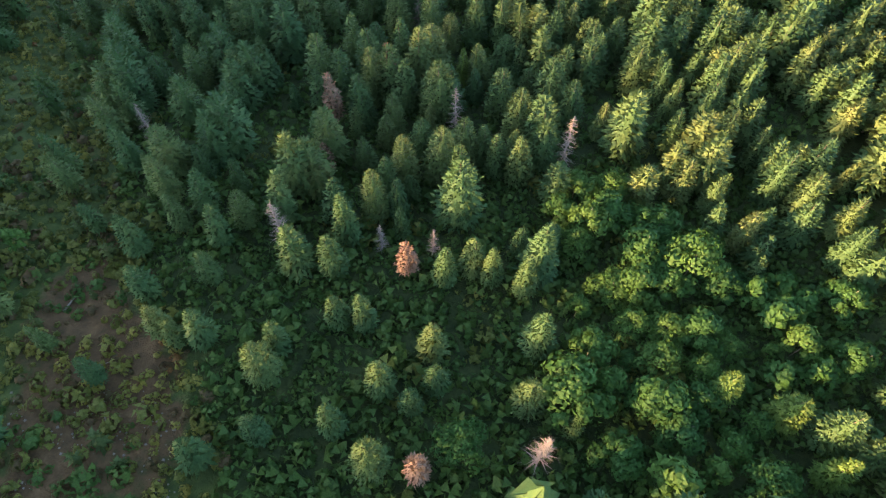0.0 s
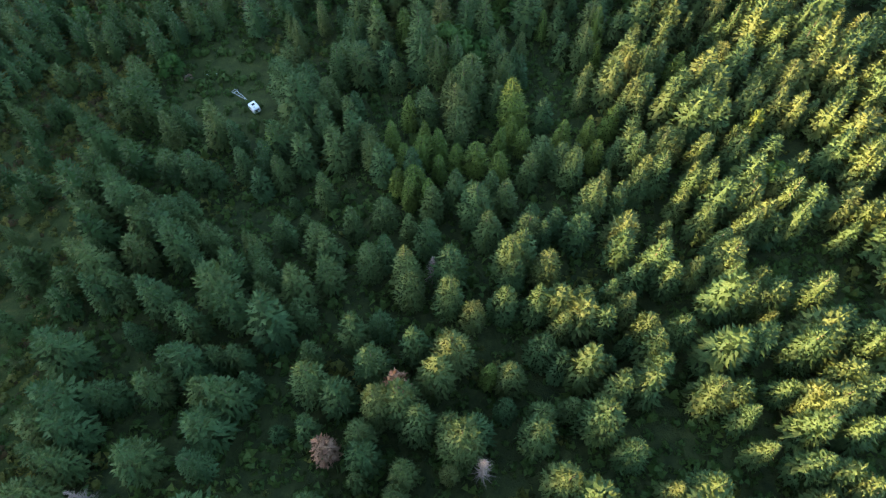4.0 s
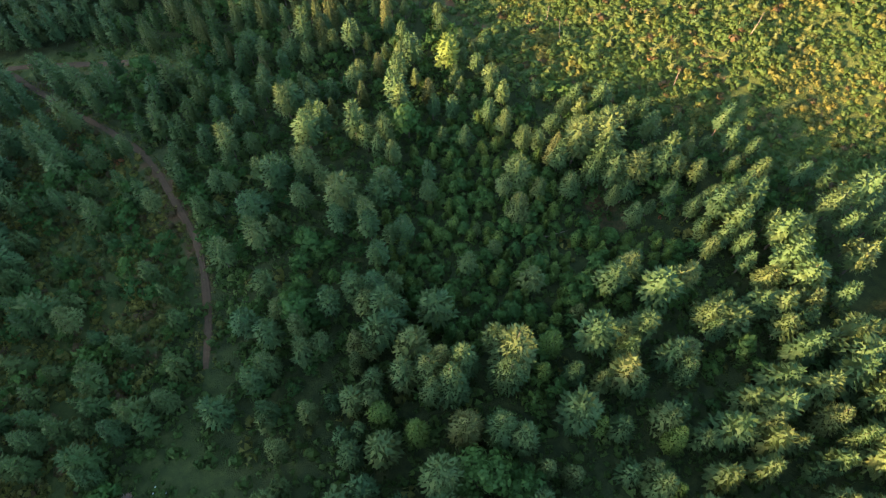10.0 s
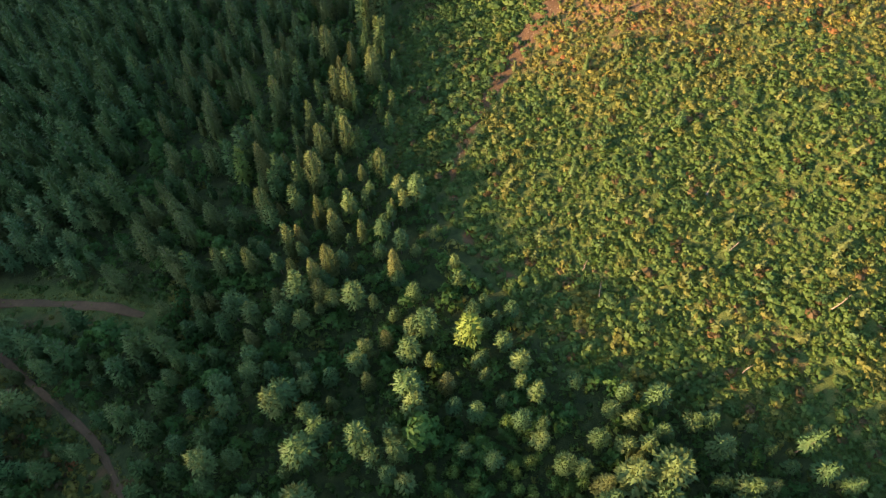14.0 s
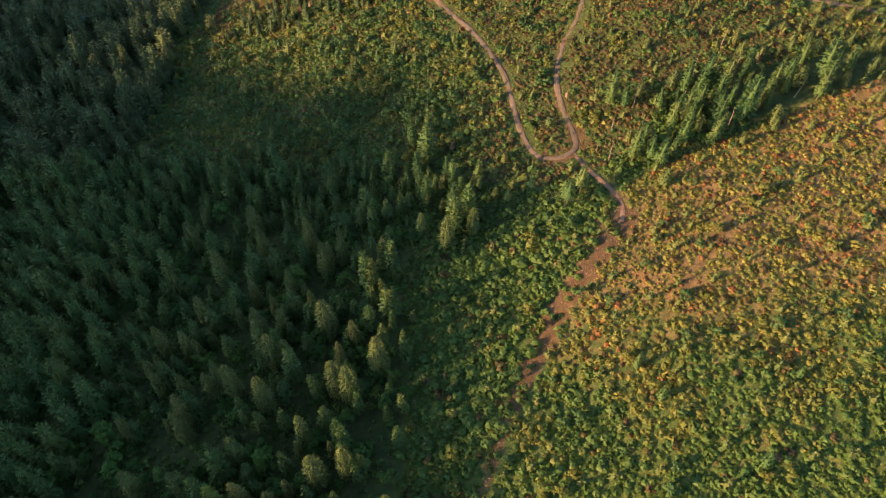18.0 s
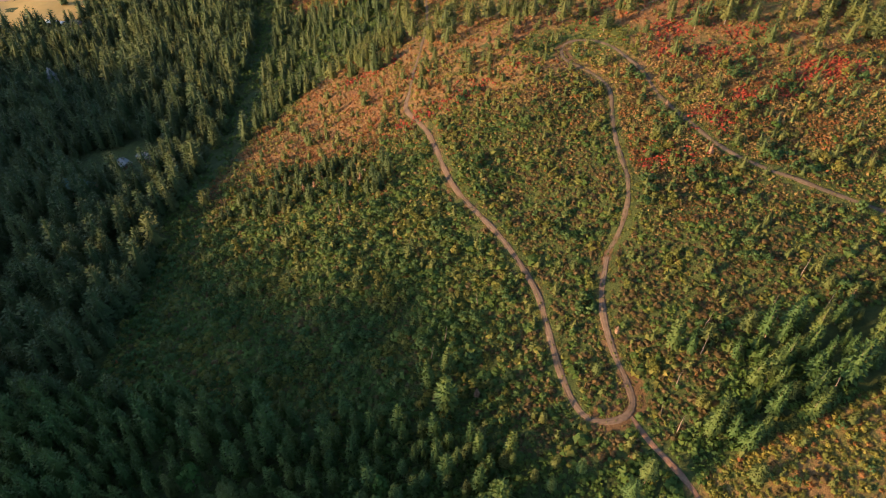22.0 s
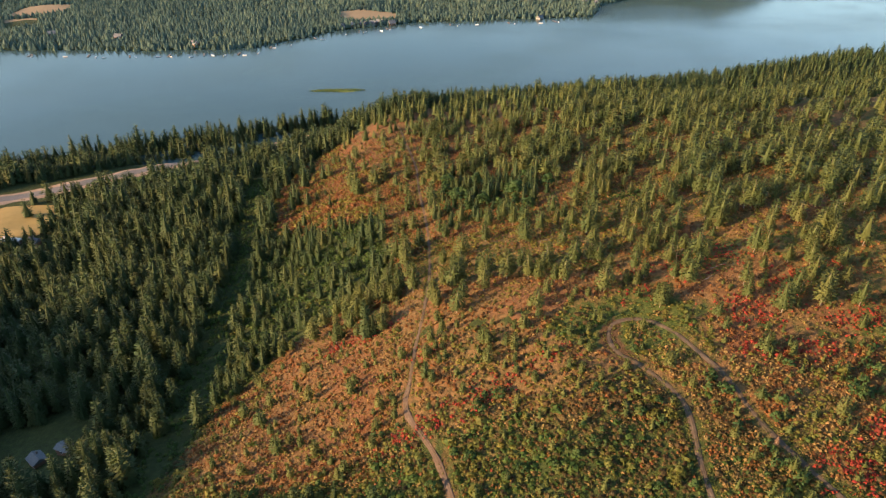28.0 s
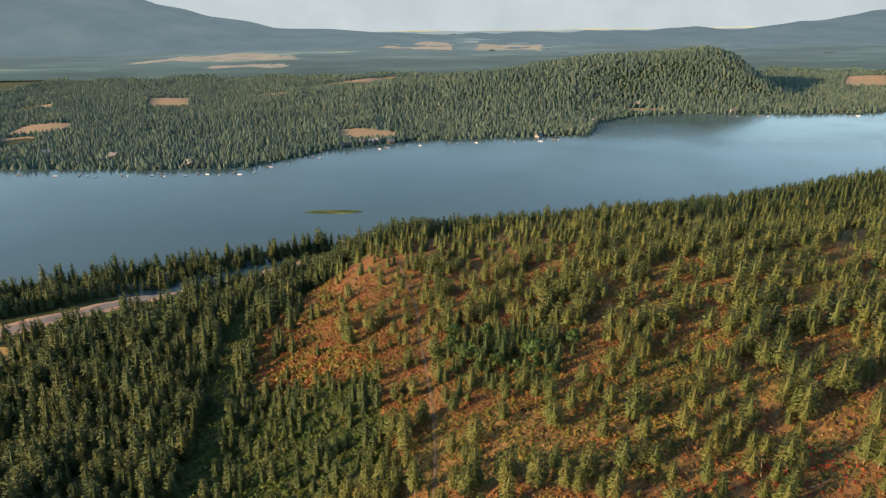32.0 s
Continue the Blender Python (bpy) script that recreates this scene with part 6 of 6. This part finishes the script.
def wheel_on(parent, x, y, r=0.32):
    bm = bmesh.new()
    bmesh.ops.create_cone(bm, cap_ends=True, segments=18, radius1=r, radius2=r, depth=0.2, matrix=Matrix.Translation((x, y, r)) @ Matrix.Rotation(math.pi / 2, 4, 'Y'))
    bmesh.ops.bevel(bm, geom=[e for e in bm.edges if e.is_boundary is False and len(e.link_faces[0].verts) != len(e.link_faces[-1].verts)], offset=0.04, segments=2, affect='EDGES')
    wheel = part("wheel", bm, rubber, parent)
    bm = bmesh.new()
    bmesh.ops.create_cone(bm, cap_ends=True, segments=14, radius1=r * 0.6, radius2=r * 0.5, depth=0.22, matrix=Matrix.Translation((x, y, r)) @ Matrix.Rotation(math.pi / 2, 4, 'Y'))
    part("rim", bm, galvanised, wheel, "grey metal rim")


camper = on_ground("camper_trailer", -48, 167, math.atan2(0.66, 0.75), "small white camper trailer parked on grass", "trailer")
camper.scale = (0.84, 0.84, 0.84)
part("body", box(bmesh.new(), 2.1, 3.2, 1.75, Matrix.Translation((0, 0, 1.3)), 0.22), white_paint, camper)
part("roof_hatch", box(bmesh.new(), 0.9, 0.7, 0.10, Matrix.Translation((0.05, 0.35, 2.21)), 0.03), dark_glass, camper, "dark roof hatch")
part("roof_vent", box(bmesh.new(), 0.45, 0.45, 0.16, Matrix.Translation((-0.3, -0.75, 2.24)), 0.05), galvanised, camper)
part("front_window", box(bmesh.new(), 1.3, 0.05, 0.5, Matrix.Translation((0, 1.60, 1.6)), 0.01), dark_glass, camper)
part("rear_window", box(bmesh.new(), 1.1, 0.05, 0.45, Matrix.Translation((0, -1.60, 1.6)), 0.01), dark_glass, camper)
for side in (-1, 1):
    part("side_window", box(bmesh.new(), 0.05, 0.9, 0.45, Matrix.Translation((1.05 * side, 0.5, 1.55)), 0.01), dark_glass, camper)
part("door", box(bmesh.new(), 0.05, 0.65, 1.45, Matrix.Translation((1.05, -0.7, 1.25)), 0.015), pale_wall, camper)
bm = bmesh.new()
rod(bm, (-0.55, 1.6, 0.5), (0, 2.9, 0.5), 0.05, 0.05)
rod(bm, (0.55, 1.6, 0.5), (0, 2.9, 0.5), 0.05, 0.05)
rod(bm, (0, 2.8, 0.0), (0, 2.8, 0.7), 0.04, 0.04)
part("drawbar", bm, galvanised, camper)
bm = bmesh.new()
bmesh.ops.create_uvsphere(bm, u_segments=12, v_segments=8, radius=0.24, matrix=Matrix.Translation((0, 2.2, 0.78)))
part("gas_bottle", bm, white_paint, camper)
for side in (-1, 1):
    wheel_on(camper, 1.0 * side, -0.2)

bare_trailer = on_ground("trailer_frame", -53, 172.5, math.atan2(4, 3), "bare galvanised trailer frame lying on grass", "trailer")
for side in (-1, 1):
    part("rail", rod(bmesh.new(), (0.55 * side, 1.9, 0.5), (0.12 * side, -2.2, 0.45), 0.05, 0.05), galvanised, bare_trailer)
for yy, ww in ((1.8, 0.6), (1.1, 0.5), (0.3, 0.42), (-0.5, 0.32)):
    part("crossbar", rod(bmesh.new(), (-ww, yy, 0.5), (ww, yy, 0.5), 0.04, 0.04), galvanised, bare_trailer)
part("coupling", rod(bmesh.new(), (0, -2.0, 0.45), (0, -2.7, 0.42), 0.07, 0.05), galvanised, bare_trailer)
part("axle", rod(bmesh.new(), (-0.95, 1.4, 0.32), (0.95, 1.4, 0.32), 0.04, 0.04), galvanised, bare_trailer)
for side in (-1, 1):
    wheel_on(bare_trailer, 0.95 * side, 1.4, 0.3)


def bucket(x, y):
    ob = on_ground("bucket", x, y, 0.0, "small white plastic bucket on the grass", "bucket", "white buckets")
    bm = bmesh.new()
    bmesh.ops.create_cone(bm, cap_ends=True, segments=12, radius1=0.15, radius2=0.19, depth=0.4, matrix=Matrix.Translation((0, 0, 0.2)))
    part("pail", bm, white_paint, ob)
    bm = bmesh.new()
    bmesh.ops.create_cone(bm, cap_ends=True, segments=12, radius1=0.2, radius2=0.2, depth=0.04, matrix=Matrix.Translation((0, 0, 0.42)))
    part("lid", bm, white_paint, ob)


for bx, by in ((-62, 181), (-62.2, 179.9), (-61, 180.1), (-60, 180)):
    bucket(bx, by)
heap = on_ground("brush_heap", -67, 179, 0.4, "heap of rust-brown cut branches", "brush heap")
heap_form = bare_limbs(401, 60, 0.5, 0.05, 0.02)
me = tri_mesh("branches", heap_form[0] * np.array((4.0, 4.0, 1.2), np.float32), heap_form[1], dead_wood)
mesh_part("branches", me, heap)
me = tri_mesh("needles", bushy(402, 90, 0.16)[0][:, :3] * np.array((3.0, 2.4, 1.1), np.float32), bushy(402, 90, 0.16)[1], dead_needles)
mesh_part("needles", me, heap, "rust-brown dry needles")

# ---- snags, stones, logs ----
SNAGS = [(80, 479, 8), (69, 469, 8), (65, 461, 9), (48, 458, 8), (51, 466, 8), (40, 450, 7), (72, 441, 10), (-9, 487, 7), (-19, 475, 8), (-23, 470, 7), (35, 443, 6), (37, 437, 8),
         (70, 286, 8), (21, 301, 6), (53, 302, 7), (50, 274, 7), (24, 294, 6), (81, 466, 9), (95, 452, 8), (60, 447, 8), (-58, 540, 8), (-52, 556, 7), (62, 640, 8), (90, 610, 9)]
snag_meshes = [tri_mesh("pole", *stem(s, 0.98, 0.016, 6, 0.02), dead_wood, True) for s in (501, 502, 503)]
stub_meshes = [tri_mesh("stubs", *bare_limbs(s, 9, 0.07, 0.35, 0.006), dead_wood) for s in (504, 505, 506)]
for k, (x, y, h) in enumerate(SNAGS):
    ob = tagged(new("snag"), "bare pale snag standing among shrubs", "snag", "snags in the clearings")
    ob.matrix_basis = Matrix.Translation((x, y, at(x, y))) @ Matrix.Rotation(rs.normal(0, 0.07), 4, 'X') @ Matrix.Rotation(rs.normal(0, 0.07), 4, 'Y') @ Matrix.Rotation(k * 1.1, 4, 'Z') @ Matrix.Diagonal((h, h, h, 1))
    mesh_part("pole", snag_meshes[k % 3], ob)
    mesh_part("stubs", stub_meshes[k % 3], ob)


def boulder(seed):
    bm = bmesh.new()
    bmesh.ops.create_icosphere(bm, subdivisions=2, radius=0.5)
    for v in bm.verts:
        n = noise.noise(v.co * 2.2 + Vector((seed, 0, 0)))
        v.co = v.co * (1 + 0.45 * n)
        v.co.z *= 0.7
    me = bpy.data.meshes.new("boulder")
    bm.to_mesh(me)
    bm.free()
    me.materials.append(stone)
    return me


boulders = [boulder(k) for k in range(3)]
for k, (x, y, s) in enumerate([(49, 350, 1.4), (51, 331, 1.0), (80, 535, 2.0), (17, 466, 1.2), (64, 630, 1.6), (58, 655, 1.2), (40, 690, 1.5), (78, 625, 1.3)]):
    ob = tagged(new("boulder", boulders[k % 3]), "pale weathered boulder among shrubs", "boulder", "boulders")
    ob.matrix_basis = Matrix.Translation((x, y, at(x, y) + 0.12 * s)) @ Matrix.Rotation(k, 4, 'Z') @ Matrix.Diagonal((s, s * 0.8, s * 0.8, 1))
log_mesh = tri_mesh("log", *stem(510, 0.98, 0.03, 7, 0.015), dead_wood, True)
for k, (x, y, l, a) in enumerate([(71, 632, 7, 0.3), (66, 626, 6, 0.5), (40, 606, 4, 1.2), (-50, 30, 5, 0.4), (-44, 22, 4, 2.0), (-56, 40, 5, 1.3), (52, 318, 6, 1.0), (20, 682, 6, 0.2), (-12, 690, 5, 0.9), (88, 640, 7, 0.4),
                                  (36, 652, 6, 2.2), (-70, 612, 5, 0.7), (14, 232, 6, 0.3), (18, 238, 5, 1.1)]):
    ob = tagged(new("fallen_log", log_mesh), "grey fallen log lying in dry grass", "log", "fallen logs")
    x2, y2 = x + math.cos(a) * l, y + math.sin(a) * l
    d = Vector((x2 - x, y2 - y, at(x2, y2) - at(x, y)))
    ob.matrix_basis = Matrix.Translation((x, y, at(x, y) + 0.2)) @ d.to_track_quat('Z', 'Y').to_matrix().to_4x4() @ Matrix.Diagonal((l, l, l, 1))
pebble = []
for k in range(3):
    r9 = np.random.RandomState(520 + k)
    v = np.array([(1, 0, 0), (0, 1, 0), (-1, 0, 0), (0, -1, 0), (0, 0, 0.7), (0, 0, -0.4)]) * r9.uniform(0.35, 0.6, (6, 1))
    pebble.append((v.astype(np.float32), np.array([(0, 1, 4), (1, 2, 4), (2, 3, 4), (3, 0, 4), (1, 0, 5), (2, 1, 5), (3, 2, 5), (0, 3, 5)], np.int32)))
rub = np.concatenate([scatter(-16, 44, 326, 418, 0.9, 601, 0.5), scatter(-62, -30, 8, 30, 0.7, 602, 0.5)])
rub = rub[(rs.rand(len(rub)) < 0.6)]
rub = rub[((away(rub[:, 0], rub[:, 1], WASH) < 0.8 + 3.7 * smooth(335, 385, rub[:, 1])) | (inside(rub[:, 0], rub[:, 1], BARE) & (rub[:, 1] < 28) & (waves(rub[:, 0], rub[:, 1], 14, 63) > -0.1))) & (rs.rand(len(rub)) < 0.6)]
sprinkle("rubble", pebble, stone, rub, rs.uniform(0.10, 0.42, len(rub)) * 1.2, "grey and brown stones strewn over bare soil", "stones", seed=603)
mound = new("soil_mound", tri_mesh("soil_mound", *(lambda n: (np.concatenate([[(0, 0, 1.3)]] + [np.stack([rr * np.cos(np.arange(n) * 2 * math.pi / n) * (1 + 0.15 * np.sin(np.arange(n) * 2.7)),
            rr * 0.7 * np.sin(np.arange(n) * 2 * math.pi / n), np.full(n, zz)], -1) for rr, zz in ((1.8, 1.0), (3.6, 0.1), (4.4, -0.6))]),
            np.array([(0, 1 + j, 1 + (j + 1) % n) for j in range(n)] + [t for q in (0, 1) for j in range(n) for t in ((1 + q * n + j, 1 + (q + 1) * n + j, 1 + (q + 1) * n + (j + 1) % n), (1 + q * n + j, 1 + (q + 1) * n + (j + 1) % n, 1 + q * n + (j + 1) % n))])))(16) , orange_soil, True))
mound.location, mound.scale = (4, 626, at(4, 626)), (0.8, 0.7, 0.35)
tagged(mound, "low mound of bare orange soil on the hilltop", "mound")

# ---- houses, boats, cars ----


def house(x, y, turn, w, l, h, wall_mat, roof_mat, label, group="houses", rise=0.45, name="house"):
    ob = on_ground(name, x, y, turn, label, "house", group)
    part("wall", box(bmesh.new(), w, l, h + 1.0, Matrix.Translation((0, 0, h / 2 - 0.5))), wall_mat, ob)
    bm = bmesh.new()
    top = h + w * rise
    v = [bm.verts.new(c) for c in ((-w / 2 - .4, -l / 2 - .4, h - .15), (w / 2 + .4, -l / 2 - .4, h - .15), (0, -l / 2 - .4, top), (-w / 2 - .4, l / 2 + .4, h - .15), (w / 2 + .4, l / 2 + .4, h - .15), (0, l / 2 + .4, top))]
    for f in ((0, 1, 2), (5, 4, 3), (0, 2, 5, 3), (2, 1, 4, 5), (1, 0, 3, 4)):
        bm.faces.new([v[i] for i in f])
    roof = part("roof", bm, roof_mat, ob)
    part("chimney", box(bmesh.new(), 0.6, 0.6, 1.4, Matrix.Translation((w * 0.2, l * 0.2, top - 0.2))), stone, roof)
    for sx in (-1, 1):
        for yy in (-l * 0.25, l * 0.25):
            win = part("window", box(bmesh.new(), 0.12, 1.3, 1.1, Matrix.Translation((sx * w / 2, yy, h * 0.55))), white_paint, ob)
            part("pane", box(bmesh.new(), 0.16, 1.1, 0.9, Matrix.Translation((sx * w / 2, yy, h * 0.55))), dark_glass, win)
    part("door", box(bmesh.new(), 1.0, 0.12, 2.05, Matrix.Translation((0, -l / 2, 1.02))), brown_wall, ob)


house(-278, 743, 0.5, 8, 11, 4.5, brown_wall, grey_roof, "cabin with a steep grey roof among firs", rise=0.8)
house(-168, 624, 1.2, 4, 12, 2.8, brown_wall, grey_roof, "long mobile home with a grey roof in a yard", rise=0.2)
house(-180, 621, 0.9, 5, 6, 2.8, brown_wall, grey_roof, "small brown shed with a grey roof", rise=0.3)
house(-192, 598, 1.3, 8, 14, 3.2, brown_wall, green_roof, "low house with a green metal roof among firs", rise=0.35)
house(-318, 838, 1.3, 4, 14, 2.8, pale_wall, white_paint, "pale mobile home beside the hay field", rise=0.2)
house(-300, 834, 1.2, 6, 8, 3.0, brown_wall, grey_roof, "small dark house beside the hay field", rise=0.4)
for k, (hx, hy) in enumerate([(-176, 1566), (-161, 1574), (-142, 1580), (-128, 1586), (-116, 1592), (-95, 1590), (162, 1622), (268, 1760), (286, 1738), (426, 1915), (-384, 1446), (-520, 1500), (600, 1840), (-640, 1530)]):
    house(hx, hy, 0.4 * k, 8 + k % 3, 10 + k % 4, 4.0, (pale_wall, brown_wall, brown_wall)[k % 3], (grey_roof, pale_wall, grey_roof)[k % 3], "lakeside house across the water", "lakeside houses")


def boat(x, y, turn, l):
    ob = tagged(new("boat"), "small white motorboat moored by the shore", "boat", "moored boats")
    ob.matrix_basis = Matrix.Translation((x, y, WATER)) @ Matrix.Rotation(turn, 4, 'Z')
    bm = box(bmesh.new(), 2.2, l, 1.0, Matrix.Translation((0, 0, 0.35)))
    for v in bm.verts:
        if v.co.y > 0:
            v.co.x *= 0.25
            v.co.z += 0.3
        if v.co.z < 0.2:
            v.co.x *= 0.6
    part("hull", bm, white_paint, ob)
    part("windscreen", box(bmesh.new(), 1.5, 0.1, 0.6, Matrix.Translation((0, l * 0.1, 1.1)) @ Matrix.Rotation(0.5, 4, 'X')), dark_glass, ob)
    part("outboard", box(bmesh.new(), 0.4, 0.5, 1.0, Matrix.Translation((0, -l / 2 - 0.2, 0.7)), 0.08), rubber, ob)


def dock(x, y, turn, l):
    ob = tagged(new("dock"), "wooden dock on posts reaching into the lake", "dock", "docks")
    ob.matrix_basis = Matrix.Translation((x, y, WATER)) @ Matrix.Rotation(turn, 4, 'Z')
    part("deck", box(bmesh.new(), 2.2, l, 0.25, Matrix.Translation((0, 0, 0.7))), pale_bark, ob)
    for sx in (-1, 1):
        for yy in (-l * 0.4, 0, l * 0.4):
            part("post", rod(bmesh.new(), (sx, yy, -2.5), (sx, yy, 1.3), 0.15, 0.15), bark, ob)


for k, sx in enumerate([-608, -561, -518, -496, -456, -427, -400, -375, -350, -324, -300, -286, -262, -244, -205, -165, -140, -118, -96, -49, 10, 49, 110, 150, 190, 585, 640, 708, 818]):
    sy = float(np.interp(sx, FAR_X, FAR_Y))
    boat(sx + (k % 3) * 4, sy - 30 - (k % 4) * 2, k * 1.7, 5.5 + k % 3)
    if k % 2 == 0:
        dock(sx - 6, sy - 26, 0.1 * (k % 5), 14)


def car(x, y, turn, paint, label):
    ob = on_ground("car", x, y, turn, label, "car", "cars on the highway", 0.75)
    part("body", box(bmesh.new(), 1.85, 4.5, 0.75, Matrix.Translation((0, 0, 0.68)), 0.15), paint, ob)
    cab = box(bmesh.new(), 1.65, 2.4, 0.62, Matrix.Translation((0, -0.25, 1.32)))
    for v in cab.verts:
        if v.co.z > 1.4:
            v.co.x *= 0.82
            v.co.y = -0.25 + (v.co.y + 0.25) * 0.7
    part("cabin", cab, dark_glass, ob)
    part("roof", box(bmesh.new(), 1.3, 1.6, 0.06, Matrix.Translation((0, -0.25, 1.66)), 0.02), paint, ob)
    for sx in (-0.85, 0.85):
        for sy in (-1.4, 1.4):
            wheel_on(ob, sx, sy, 0.33)


car(-234, 988, -0.95, white_paint, "white car on the lakeside highway")
car(-194, 1016, -0.97, galvanised, "silver car on the lakeside highway")

# ---- reed island ----
ix, iy = np.linspace(-1, 1, 25), np.linspace(-1, 1, 9)
ax, ay = np.meshgrid(ix, iy)
zi = WATER - 0.4 + 1.0 * np.clip(1 - ax**2 - (ay + 0.25 * np.sin(ax * 5))**2, -0.5, 1)
me, _, _ = sheet("reed_island", -140 + ix * 38, 1207 + iy * 7, zi, reeds)
tagged(new("reed_island", me), "low green reed island off the shore", "island", kind="structure")
reed = scatter(-176, -104, 1201, 1214, 1.6, 611)
reed = reed[((reed[:, 0] + 140) / 34) ** 2 + ((reed[:, 1] - 1207) / 5.5) ** 2 < 1]
rz = np.stack([reed[:, 0], reed[:, 1]], -1)
g6 = Tris()
for x, y in rz:
    for k in range(3):
        a = rs.uniform(0, 6.28)
        p = np.array((x + rs.uniform(-.6, .6), y + rs.uniform(-.6, .6), WATER + 0.2))
        d = np.array((math.cos(a), math.sin(a), 0)) * 0.35
        g6.tri(p - d, p + d, p + np.array((rs.uniform(-.2, .2), rs.uniform(-.2, .2), rs.uniform(0.8, 1.6))))
tagged(new("reeds", tri_mesh("reeds", *g6.arrays(), grass_blades)), "yellow-green reeds on the island", "reeds", kind="stuff")
